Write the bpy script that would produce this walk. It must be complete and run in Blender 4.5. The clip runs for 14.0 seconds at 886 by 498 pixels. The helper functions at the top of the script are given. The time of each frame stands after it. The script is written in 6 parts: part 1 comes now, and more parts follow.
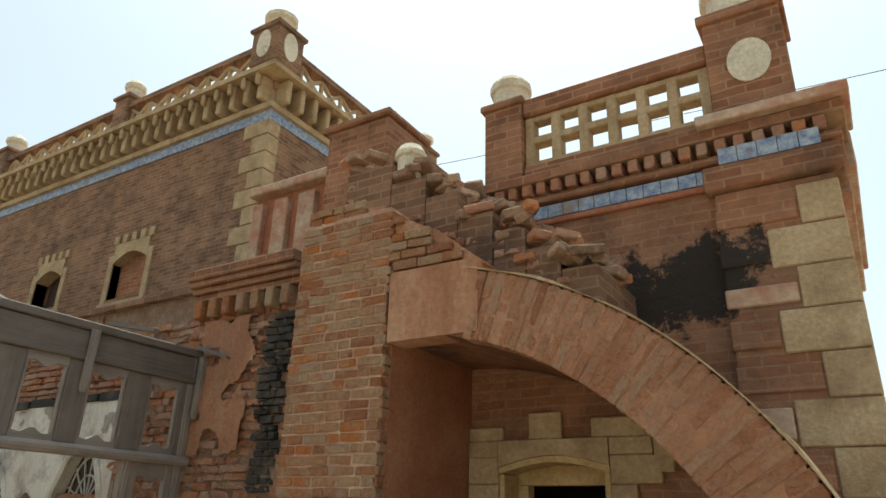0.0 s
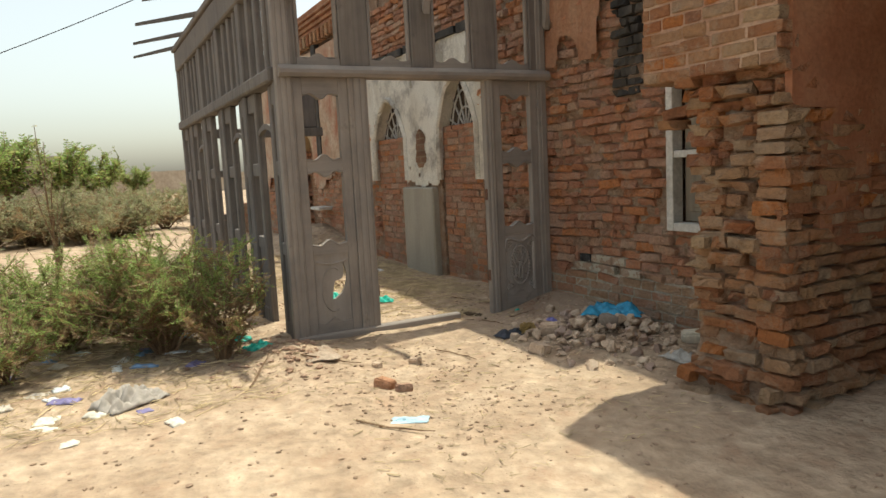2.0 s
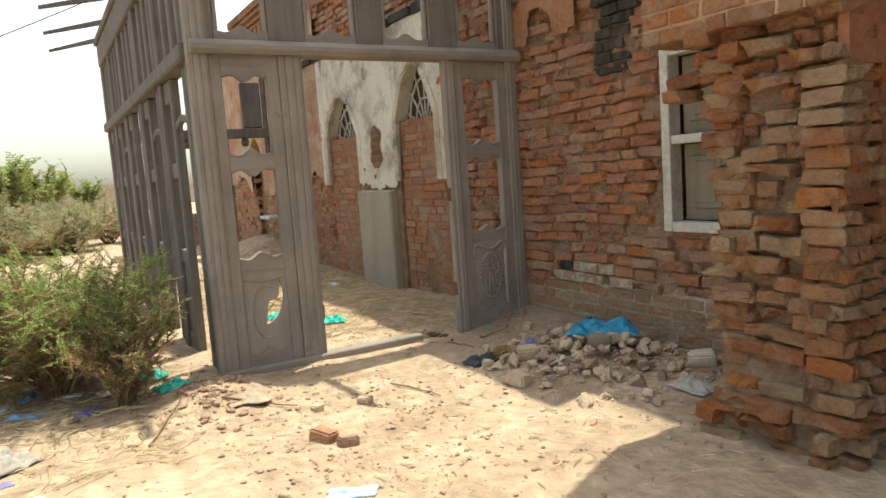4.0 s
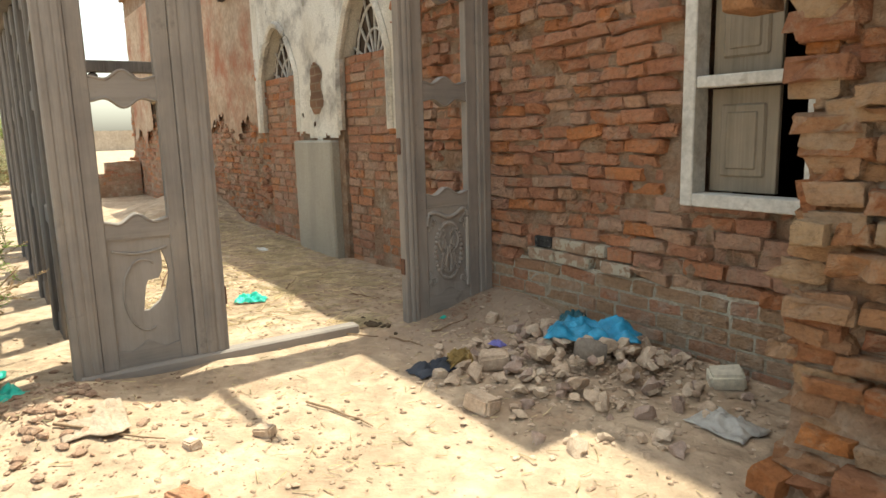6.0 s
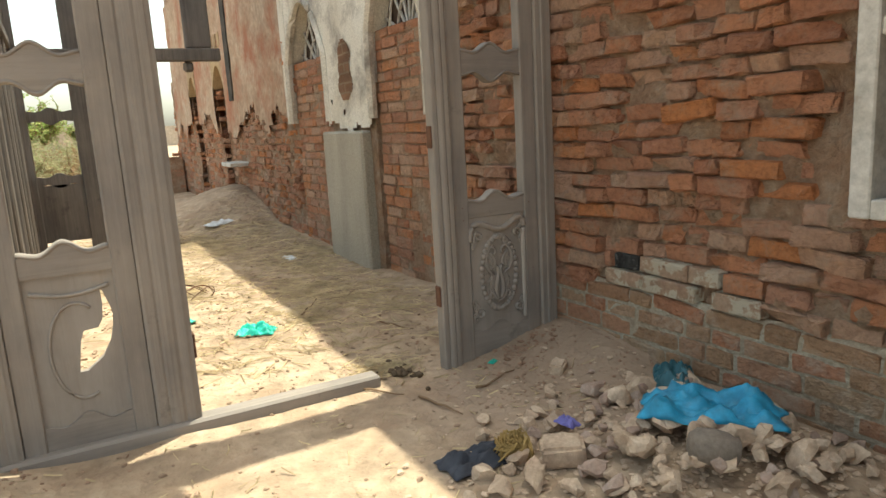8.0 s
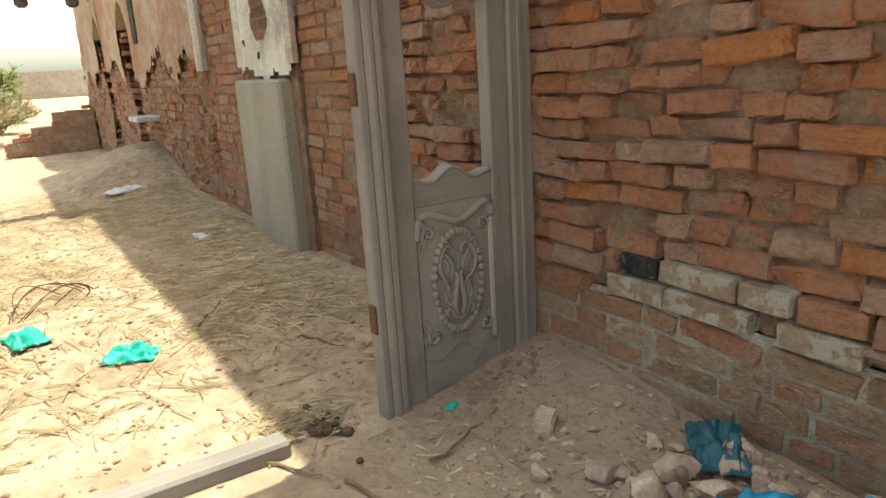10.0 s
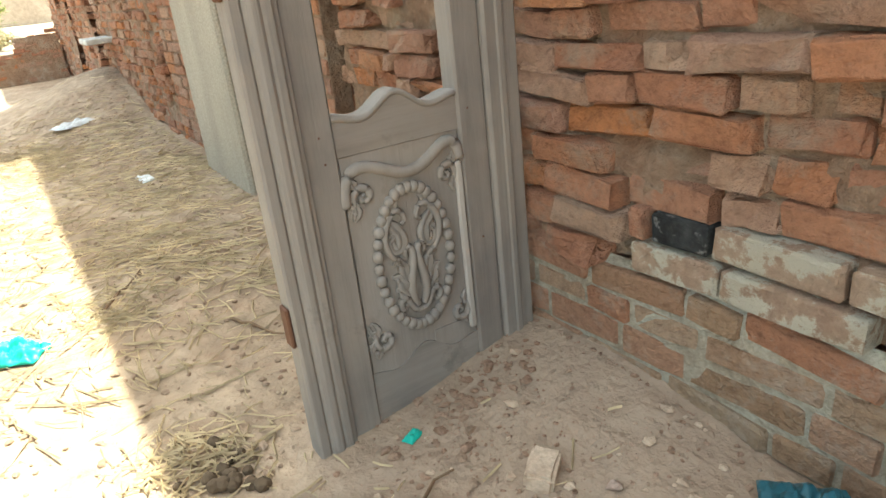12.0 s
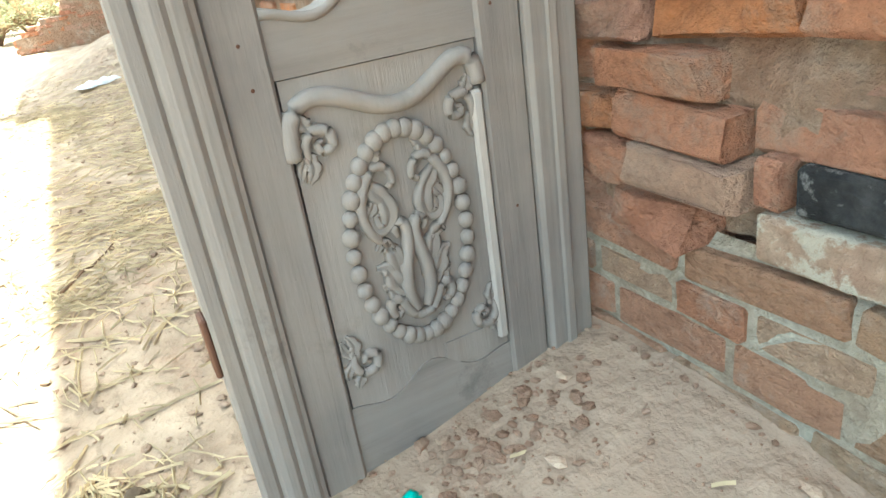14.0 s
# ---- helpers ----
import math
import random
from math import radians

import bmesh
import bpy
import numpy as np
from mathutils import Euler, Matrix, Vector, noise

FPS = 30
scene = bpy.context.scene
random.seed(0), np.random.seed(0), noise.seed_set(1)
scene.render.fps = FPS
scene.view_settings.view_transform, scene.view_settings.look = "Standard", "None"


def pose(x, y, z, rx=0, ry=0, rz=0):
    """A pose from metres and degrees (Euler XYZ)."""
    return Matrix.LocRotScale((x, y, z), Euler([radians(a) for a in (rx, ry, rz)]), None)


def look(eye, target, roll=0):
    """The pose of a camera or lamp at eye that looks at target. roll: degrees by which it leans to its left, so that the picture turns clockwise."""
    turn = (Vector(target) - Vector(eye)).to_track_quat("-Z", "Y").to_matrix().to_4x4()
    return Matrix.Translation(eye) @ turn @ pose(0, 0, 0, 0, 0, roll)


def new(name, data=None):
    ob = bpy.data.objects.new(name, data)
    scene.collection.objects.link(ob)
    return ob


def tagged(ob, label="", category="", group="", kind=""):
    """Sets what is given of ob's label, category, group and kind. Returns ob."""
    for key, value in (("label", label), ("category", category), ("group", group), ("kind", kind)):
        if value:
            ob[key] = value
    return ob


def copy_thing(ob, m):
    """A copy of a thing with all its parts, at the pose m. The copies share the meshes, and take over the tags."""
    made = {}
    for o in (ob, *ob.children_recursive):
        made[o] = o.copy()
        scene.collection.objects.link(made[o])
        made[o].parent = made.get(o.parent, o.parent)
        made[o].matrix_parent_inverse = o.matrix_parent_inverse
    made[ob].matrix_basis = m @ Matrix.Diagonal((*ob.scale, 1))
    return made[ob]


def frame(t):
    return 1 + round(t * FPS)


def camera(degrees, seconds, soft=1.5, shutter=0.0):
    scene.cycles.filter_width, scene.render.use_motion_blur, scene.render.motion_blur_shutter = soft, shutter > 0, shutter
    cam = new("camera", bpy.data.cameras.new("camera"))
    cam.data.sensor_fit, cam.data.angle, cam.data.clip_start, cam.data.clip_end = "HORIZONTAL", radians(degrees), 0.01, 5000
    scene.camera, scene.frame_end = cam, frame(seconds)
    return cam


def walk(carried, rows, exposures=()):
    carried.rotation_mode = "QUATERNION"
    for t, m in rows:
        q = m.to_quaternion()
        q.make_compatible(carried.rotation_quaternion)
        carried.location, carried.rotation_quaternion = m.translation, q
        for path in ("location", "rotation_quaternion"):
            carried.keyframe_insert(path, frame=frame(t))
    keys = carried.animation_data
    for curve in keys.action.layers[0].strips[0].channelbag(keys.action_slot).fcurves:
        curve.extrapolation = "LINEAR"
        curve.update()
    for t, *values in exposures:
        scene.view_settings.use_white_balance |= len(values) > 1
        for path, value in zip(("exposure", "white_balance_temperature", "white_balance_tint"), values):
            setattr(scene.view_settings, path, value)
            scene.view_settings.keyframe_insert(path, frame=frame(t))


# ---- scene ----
cam = camera(65.7, 14.0)
PATH = [
    (0, (-0.731, 0.124, 1.759), (-1.717, 1.694, 2.509), 1.7),
    (0.5, (-0.863, 0.35, 1.745), (-2.028, 1.88, 2.296), 0.3),
    (1, (-1.13, 0.595, 1.762), (-2.518, 2.0, 2.08), -2.1),
    (1.5, (-1.249, 0.754, 1.588), (-2.855, 1.944, 1.517), -2.9),
    (2, (-1.465, 1.023, 1.471), (-3.226, 1.942, 1.234), -2.9),
    (2.5, (-1.704, 1.164, 1.434), (-3.412, 2.173, 1.176), -2.6),
    (3, (-1.845, 1.285, 1.418), (-3.587, 2.248, 1.216), -5.6),
    (5.3, (-3.031, 2.035, 1.309), (-4.714, 3.085, 1.055), -1.1),
    (5.5, (-3.11, 2.118, 1.312), (-4.799, 3.156, 1.05), -1.3),
    (6, (-3.377, 2.283, 1.275), (-5.014, 3.38, 0.933), -1.6),
    (6.5, (-3.61, 2.381, 1.277), (-5.274, 3.425, 0.905), -2.2),
    (7, (-3.82, 2.601, 1.26), (-5.533, 3.567, 0.892), -3.4),
    (7.5, (-4.06, 2.809, 1.266), (-5.785, 3.754, 0.901), -3.1),
    (9.8, (-5.176, 3.546, 1.238), (-6.855, 4.523, 0.76), -4.8),
    (10, (-5.251, 3.587, 1.247), (-6.876, 4.628, 0.722), -3.5),
    (10.5, (-5.391, 3.756, 1.212), (-6.951, 4.904, 0.716), -4.1),
    (11, (-5.523, 3.938, 1.222), (-7.087, 5.026, 0.615), -5.1),
    (11.5, (-5.676, 4.071, 1.181), (-7.197, 5.155, 0.466), -4.5),
    (12, (-5.861, 4.196, 1.141), (-7.45, 5.145, 0.382), -6.5),
    (12.5, (-5.958, 4.33, 1.121), (-7.536, 5.257, 0.314), -4.6),
    (13, (-6.04, 4.484, 1.052), (-7.696, 5.126, 0.132), -6.8),
    (13.5, (-6.239, 4.521, 0.957), (-7.869, 5.309, 0.108), -8.4),
    (14, (-6.328, 4.578, 0.907), (-7.976, 5.349, 0.076), -8.6),
]
EXPOSURES = [(t, e - 0.12, k - 400, g - (6 if 4 < t < 12.4 else 4 if t < 12.4 else 2)) for t, e, k, g in ((0, 0.2, 7000, -2), (0.5, 0.22, 7100, -3), (1.0, 0.92, 7400, 0), (1.5, 1.2, 7500, 6), (2.0, 0.3, 7500, 5), (2.5, 0.25, 7500, 4), (3.0, 0.4, 7400, 4), (5.5, 0.95, 7700, 6), (6.5, 1.05, 7500, 4), (7.5, 1.0, 7500, 4), (10, 1.15, 7550, 3), (11, 1.66, 7400, 1), (11.5, 1.95, 7350, 2), (12, 2.0, 7150, 0), (12.5, 2.2, 6900, -2), (13, 1.48, 6600, -4), (13.5, 1.55, 6500, -7), (14, 2.72, 6400, -9))]
walk(cam, [(t, look(eye, target, roll)) for t, eye, target, roll in PATH], EXPOSURES)

# ---- world, sun ----
world = bpy.data.worlds.new("sky")
scene.world = world
world.use_nodes = True
wn = world.node_tree.nodes
sky = wn.new("ShaderNodeTexSky")
sky.sky_type, sky.sun_disc = "NISHITA", False
sky.sun_elevation, sky.sun_rotation = radians(74), radians(-23)
sky.dust_density, sky.air_density, sky.ozone_density = 3.0, 1.0, 0.6
wn["Background"].inputs["Strength"].default_value = 0.15
haze = wn.new("ShaderNodeHueSaturation")
haze.inputs["Saturation"].default_value, haze.inputs["Value"].default_value = 0.55, 1.42
world.node_tree.links.new(sky.outputs["Color"], haze.inputs["Color"])
world.node_tree.links.new(haze.outputs["Color"], wn["Background"].inputs["Color"])
sun = new("sun", bpy.data.lights.new("sun", "SUN"))
sun.data.energy, sun.data.angle, sun.data.color = 4.3, radians(0.6), (1.0, 0.96, 0.88)
sun.matrix_world = look((-1.2, 2.68, 10), (0, 0, 0))


# ---- materials ----
def material(name, rough=0.9, metal=0.0):
    m = bpy.data.materials.new(name)
    m.use_nodes = True
    b = m.node_tree.nodes["Principled BSDF"]
    b.inputs["Roughness"].default_value, b.inputs["Metallic"].default_value = rough, metal
    b.inputs["Specular IOR Level"].default_value = 0.25
    return m, m.node_tree.nodes, m.node_tree.links, b


def ramp(nodes, stops):
    r = nodes.new("ShaderNodeValToRGB")
    while len(r.color_ramp.elements) < len(stops):
        r.color_ramp.elements.new(0.5)
    for e, (p, c) in zip(r.color_ramp.elements, stops):
        e.position, e.color = p, (*c, 1)
    return r


def noise_tex(nodes, links, coord, scale, detail=6, rough=0.6, stretch=(1, 1, 1)):
    mp = nodes.new("ShaderNodeMapping")
    mp.inputs["Scale"].default_value = stretch
    links.new(coord, mp.inputs["Vector"])
    t = nodes.new("ShaderNodeTexNoise")
    t.inputs["Scale"].default_value, t.inputs["Detail"].default_value, t.inputs["Roughness"].default_value = scale, detail, rough
    links.new(mp.outputs["Vector"], t.inputs["Vector"])
    return t.outputs["Fac"]


def blend(nodes, links, fac, a, b, mode="MIX"):
    mx = nodes.new("ShaderNodeMix")
    mx.data_type, mx.blend_type = "RGBA", mode
    for sock, v in ((mx.inputs["Factor"], fac), (mx.inputs["A"], a), (mx.inputs["B"], b)):
        if isinstance(v, (int, float)):
            sock.default_value = v
        elif isinstance(v, tuple):
            sock.default_value = (*v, 1)
        else:
            links.new(v, sock)
    return mx.outputs["Result"]


def bumped(nodes, links, bsdf, height, strength, distance=0.02):
    bp = nodes.new("ShaderNodeBump")
    bp.inputs["Strength"].default_value, bp.inputs["Distance"].default_value = strength, distance
    links.new(height, bp.inputs["Height"])
    links.new(bp.outputs["Normal"], bsdf.inputs["Normal"])


def world_coord(nodes):
    return nodes.new("ShaderNodeNewGeometry").outputs["Position"]


def earthy(name, dark, mid, light, big=1.2, fine=22.0, bump=0.5, rough=0.92, stain=None, stain_scale=0.8, stain_at=(0.5, 0.65), stretch=(1, 1, 1), distance=0.02, grit=0.7):
    """A mineral surface: patches at one scale, grain at another, stains over both."""
    m, n, l, b = material(name, rough)
    co = world_coord(n)
    r1 = ramp(n, [(0.3, dark), (0.5, mid), (0.72, light)])
    l.new(noise_tex(n, l, co, big, 8, 0.65, stretch), r1.inputs["Fac"])
    grain = noise_tex(n, l, co, fine, 6, grit)
    gr = ramp(n, [(0.25, (0.62, 0.62, 0.62)), (0.75, (1.25, 1.25, 1.25))])
    l.new(grain, gr.inputs["Fac"])
    c = blend(n, l, 0.8, r1.outputs["Color"], gr.outputs["Color"], "MULTIPLY")
    if stain:
        sr = ramp(n, [(stain_at[0], (0, 0, 0)), (stain_at[1], (1, 1, 1))])
        l.new(noise_tex(n, l, co, stain_scale, 9, 0.7), sr.inputs["Fac"])
        c = blend(n, l, sr.outputs["Color"], c, stain)
    l.new(c, b.inputs["Base Color"])
    bumped(n, l, b, grain, bump, distance)
    return m


def brick_material(name, source, tones, pale):
    m, n, l, b = material(name, 0.93)
    if source == "object":
        rnd = n.new("ShaderNodeObjectInfo").outputs["Random"]
    else:
        rnd = n.new("ShaderNodeNewGeometry").outputs["Random Per Island"]
    co = world_coord(n)
    r = ramp(n, [(i / (len(tones) - 1), c) for i, c in enumerate(tones)])
    l.new(rnd, r.inputs["Fac"])
    grain = noise_tex(n, l, co, 34, 8, 0.72)
    gr = ramp(n, [(0.28, (0.55, 0.5, 0.48)), (0.5, (1, 1, 1)), (0.78, (1.3, 1.25, 1.2))])
    l.new(grain, gr.inputs["Fac"])
    c = blend(n, l, 0.75, r.outputs["Color"], gr.outputs["Color"], "MULTIPLY")
    dust = ramp(n, [(0.5, (0, 0, 0)), (0.68, (0.75, 0.75, 0.75))])
    l.new(noise_tex(n, l, co, 5.5, 8, 0.75), dust.inputs["Fac"])
    c = blend(n, l, dust.outputs["Color"], c, pale)
    soot = ramp(n, [(0.62, (0, 0, 0)), (0.74, (0.7, 0.7, 0.7))])
    l.new(noise_tex(n, l, co, 1.7, 9, 0.7), soot.inputs["Fac"])
    c = blend(n, l, soot.outputs["Color"], c, (0.11, 0.07, 0.05))
    l.new(c, b.inputs["Base Color"])
    lumps = n.new("ShaderNodeMath")
    lumps.operation = "MULTIPLY_ADD"
    l.new(noise_tex(n, l, co, 55, 8, 0.7), lumps.inputs[0])
    lumps.inputs[1].default_value = 0.45
    l.new(noise_tex(n, l, co, 16, 6, 0.7, (1, 1, 1.6)), lumps.inputs[2])
    bumped(n, l, b, lumps.outputs["Value"], 1.0, 0.06)
    return m


RED = [(0.47, 0.21, 0.125), (0.55, 0.28, 0.18), (0.58, 0.265, 0.145), (0.50, 0.275, 0.19), (0.58, 0.385, 0.275), (0.61, 0.25, 0.105), (0.44, 0.215, 0.14), (0.57, 0.375, 0.275)]
ORANGE = [(0.34, 0.145, 0.075), (0.44, 0.205, 0.10), (0.43, 0.28, 0.16), (0.37, 0.155, 0.075), (0.47, 0.33, 0.20), (0.32, 0.135, 0.075), (0.49, 0.185, 0.06), (0.42, 0.30, 0.20), (0.39, 0.20, 0.11)]
PALE_RED = [(0.43, 0.205, 0.125), (0.48, 0.31, 0.195), (0.42, 0.265, 0.165), (0.52, 0.265, 0.17), (0.46, 0.33, 0.22), (0.49, 0.235, 0.14), (0.53, 0.37, 0.255)]
LIMED = [(0.37, 0.165, 0.09), (0.49, 0.235, 0.13), (0.44, 0.235, 0.145), (0.53, 0.285, 0.17), (0.46, 0.29, 0.19), (0.42, 0.18, 0.09)]
M_brick = brick_material("brick_red", "object", RED, (0.47, 0.36, 0.27))
M_brick_all = brick_material("brick_red_courses", "island", RED, (0.47, 0.36, 0.27))
M_brick_o = brick_material("brick_orange", "object", ORANGE, (0.48, 0.37, 0.26))
M_brick_base = brick_material("brick_base", "object", PALE_RED, (0.56, 0.46, 0.37))
M_brick_base_all = brick_material("brick_base_courses", "island", PALE_RED, (0.56, 0.46, 0.37))
M_brick_arch = brick_material("brick_arch", "object", LIMED, (0.50, 0.34, 0.23))
M_brick_o_all = brick_material("brick_orange_courses", "island", ORANGE, (0.48, 0.37, 0.26))
M_mortar = earthy("mortar", (0.38, 0.215, 0.135), (0.47, 0.315, 0.215), (0.60, 0.48, 0.37), 6.5, 28, 1.0, distance=0.09)
M_joint = earthy("lime_joint", (0.40, 0.30, 0.215), (0.50, 0.43, 0.33), (0.58, 0.56, 0.47), 5, 40, 1.0, distance=0.03)
M_lime_pink = earthy("pink_lime_joint", (0.36, 0.20, 0.13), (0.45, 0.28, 0.19), (0.54, 0.40, 0.29), 4, 40, 0.6, distance=0.02)
M_plaster_red = earthy("red_limewash", (0.27, 0.10, 0.06), (0.35, 0.145, 0.085), (0.39, 0.21, 0.135), 1.6, 30, 0.35, stain=(0.12, 0.08, 0.06), stain_at=(0.6, 0.8))
M_haunch = earthy("worn_limewash", (0.32, 0.15, 0.085), (0.43, 0.22, 0.13), (0.52, 0.34, 0.22), 3.0, 26, 0.8, stain=(0.17, 0.11, 0.08), stain_scale=1.6, stain_at=(0.56, 0.76), stretch=(1, 1, 0.3), distance=0.04)
M_plaster = earthy("white_plaster", (0.50, 0.44, 0.35), (0.72, 0.68, 0.60), (0.80, 0.78, 0.72), 1.6, 70, 0.3, stain=(0.27, 0.24, 0.21), stain_scale=2.2, stain_at=(0.50, 0.68), stretch=(1, 1, 0.4), grit=0.55)
M_buff = earthy("buff_plaster", (0.34, 0.22, 0.15), (0.45, 0.33, 0.24), (0.55, 0.45, 0.35), 1.4, 16, 0.4, stain=(0.36, 0.16, 0.10), stain_scale=1.1, stain_at=(0.48, 0.62), grit=0.58)
M_black = earthy("soot_streak", (0.03, 0.028, 0.026), (0.06, 0.055, 0.05), (0.13, 0.11, 0.09), 3.0, 30, 0.6)
M_stone = earthy("cream_stone", (0.33, 0.235, 0.135), (0.45, 0.335, 0.20), (0.53, 0.42, 0.27), 2.6, 28, 0.6, stain=(0.25, 0.165, 0.105), stain_scale=1.8, stain_at=(0.52, 0.72), distance=0.03)
def coursed(name, dark, light, joint, stain):
    """Old brickwork too far off for single bricks."""
    m, n, l, b = material(name, 0.93)
    co = world_coord(n)
    sp = n.new("ShaderNodeSeparateXYZ")
    l.new(co, sp.inputs["Vector"])
    ad = n.new("ShaderNodeMath")
    l.new(sp.outputs["X"], ad.inputs[0])
    l.new(sp.outputs["Y"], ad.inputs[1])
    cb = n.new("ShaderNodeCombineXYZ")
    l.new(ad.outputs["Value"], cb.inputs["X"])
    l.new(sp.outputs["Z"], cb.inputs["Y"])
    wob = n.new("ShaderNodeMix")
    wob.data_type, wob.blend_type = "RGBA", "ADD"
    wob.inputs["Factor"].default_value = 0.05
    l.new(cb.outputs["Vector"], wob.inputs["A"])
    l.new(noise_tex(n, l, co, 2.5, 4), wob.inputs["B"])
    bt = n.new("ShaderNodeTexBrick")
    bt.inputs["Scale"].default_value, bt.inputs["Brick Width"].default_value, bt.inputs["Row Height"].default_value, bt.inputs["Mortar Size"].default_value = 1.0, 0.3, 0.087, 0.012
    bt.inputs["Mortar Smooth"].default_value, bt.inputs["Bias"].default_value = 0.6, -0.1
    for k, c in (("Color1", dark), ("Color2", light), ("Mortar", joint)):
        bt.inputs[k].default_value = (*c, 1)
    l.new(wob.outputs["Result"], bt.inputs["Vector"])
    gr = ramp(n, [(0.25, (0.45, 0.45, 0.45)), (0.75, (1.5, 1.45, 1.4))])
    l.new(noise_tex(n, l, co, 1.7, 10, 0.75), gr.inputs["Fac"])
    c = blend(n, l, 1.0, bt.outputs["Color"], gr.outputs["Color"], "MULTIPLY")
    sr = ramp(n, [(0.54, (0, 0, 0)), (0.68, (0.85, 0.85, 0.85))])
    l.new(noise_tex(n, l, co, 0.6, 9, 0.72), sr.inputs["Fac"])
    c = blend(n, l, sr.outputs["Color"], c, stain)
    l.new(c, b.inputs["Base Color"])
    bumped(n, l, b, noise_tex(n, l, co, 9, 8, 0.75), 0.9, 0.06)
    return m


M_tower = coursed("old_brickwork", (0.20, 0.11, 0.07), (0.33, 0.19, 0.12), (0.30, 0.22, 0.15), (0.085, 0.062, 0.05))
M_block_brick = coursed("blocking_brick", (0.32, 0.135, 0.075), (0.44, 0.22, 0.125), (0.38, 0.25, 0.16), (0.16, 0.08, 0.05))
M_parapet = coursed("parapet_brick", (0.27, 0.12, 0.07), (0.39, 0.20, 0.12), (0.37, 0.24, 0.15), (0.10, 0.065, 0.045))
M_mould = coursed("door_wall_brick", (0.31, 0.15, 0.09), (0.37, 0.20, 0.125), (0.37, 0.23, 0.15), (0.25, 0.15, 0.10))
M_pier_face = earthy("red_limewash_face", (0.25, 0.10, 0.052), (0.32, 0.138, 0.075), (0.37, 0.195, 0.115), 1.8, 30, 0.5, stain=(0.20, 0.10, 0.06), stain_scale=1.4, stain_at=(0.56, 0.78), distance=0.03)


def local_stain(m, centre, reach, stretch, colour, rough=0.9, scale=2.5):
    """A ragged stain about one spot of a surface."""
    n, l = m.node_tree.nodes, m.node_tree.links
    b = n["Principled BSDF"]
    old = b.inputs["Base Color"].links[0].from_socket
    pos = world_coord(n)
    off = n.new("ShaderNodeVectorMath")
    off.operation = "SUBTRACT"
    l.new(pos, off.inputs[0])
    off.inputs[1].default_value = centre
    sc = n.new("ShaderNodeVectorMath")
    sc.operation = "MULTIPLY"
    l.new(off.outputs["Vector"], sc.inputs[0])
    sc.inputs[1].default_value = stretch
    ln = n.new("ShaderNodeVectorMath")
    ln.operation = "LENGTH"
    l.new(sc.outputs["Vector"], ln.inputs[0])
    ad = n.new("ShaderNodeMath")
    ad.operation = "MULTIPLY_ADD"
    l.new(noise_tex(n, l, pos, scale, 10, 0.78), ad.inputs[0])
    ad.inputs[1].default_value = -2.2 * rough
    l.new(ln.outputs["Value"], ad.inputs[2])
    r = ramp(n, [(0.0, (0.95, 0.95, 0.95)), (0.12, (0, 0, 0))])
    sh = n.new("ShaderNodeMath")
    sh.operation = "ADD"
    l.new(ad.outputs["Value"], sh.inputs[0])
    sh.inputs[1].default_value = 1.1 * rough - reach
    l.new(sh.outputs["Value"], r.inputs["Fac"])
    l.new(blend(n, l, r.outputs["Color"], old, colour), b.inputs["Base Color"])


local_stain(M_mould, (-1.85, 5.8, 3.68), 0.42, (0.85, 0.4, 1.25), (0.03, 0.028, 0.026))
# soot stains over a base colour darkened for the shade under the vault
M_soffit = earthy("soot_shade_soffit", (0.13, 0.06, 0.036), (0.21, 0.095, 0.055), (0.29, 0.15, 0.09), 1.8, 24, 0.6, stain=(0.07, 0.045, 0.035), stain_scale=1.2, stain_at=(0.45, 0.62))
M_concrete = earthy("cement_render", (0.33, 0.30, 0.245), (0.385, 0.35, 0.29), (0.45, 0.41, 0.345), 3.0, 90, 0.15, stretch=(1, 1, 0.2), grit=0.5)
M_sand = earthy("dry_earth", (0.29, 0.205, 0.14), (0.395, 0.295, 0.208), (0.50, 0.39, 0.285), 2.2, 10, 0.8, distance=0.06, grit=0.52, stain=(0.32, 0.21, 0.14), stain_scale=3.6, stain_at=(0.52, 0.74))
# damp red-brown soil in the mound at the foot of the carved panel
mn, ml = M_sand.node_tree.nodes, M_sand.node_tree.links
msb = mn["Principled BSDF"]
mpos = world_coord(mn)
mdist = mn.new("ShaderNodeVectorMath")
mdist.operation = "DISTANCE"
ml.new(mpos, mdist.inputs[0])
mdist.inputs[1].default_value = (-6.75, 5.05, 0.1)
madd = mn.new("ShaderNodeMath")
madd.operation = "MULTIPLY_ADD"
ml.new(noise_tex(mn, ml, mpos, 5.0, 8, 0.7), madd.inputs[0])
madd.inputs[1].default_value = 0.9
ml.new(mdist.outputs["Value"], madd.inputs[2])
mramp = ramp(mn, [(0.0, (0.8, 0.8, 0.8)), (0.75, (0.75, 0.75, 0.75)), (1.0, (0, 0, 0))])
mscale = mn.new("ShaderNodeMath")
mscale.operation = "MULTIPLY"
ml.new(madd.outputs["Value"], mscale.inputs[0])
mscale.inputs[1].default_value = 0.72
ml.new(mscale.outputs["Value"], mramp.inputs["Fac"])
old_colour = msb.inputs["Base Color"].links[0].from_socket
ml.new(blend(mn, ml, mramp.outputs["Color"], old_colour, (0.335, 0.248, 0.185)), msb.inputs["Base Color"])
M_rubble = earthy("rubble_stone", (0.39, 0.28, 0.20), (0.53, 0.40, 0.295), (0.64, 0.52, 0.405), 7, 50, 0.5)
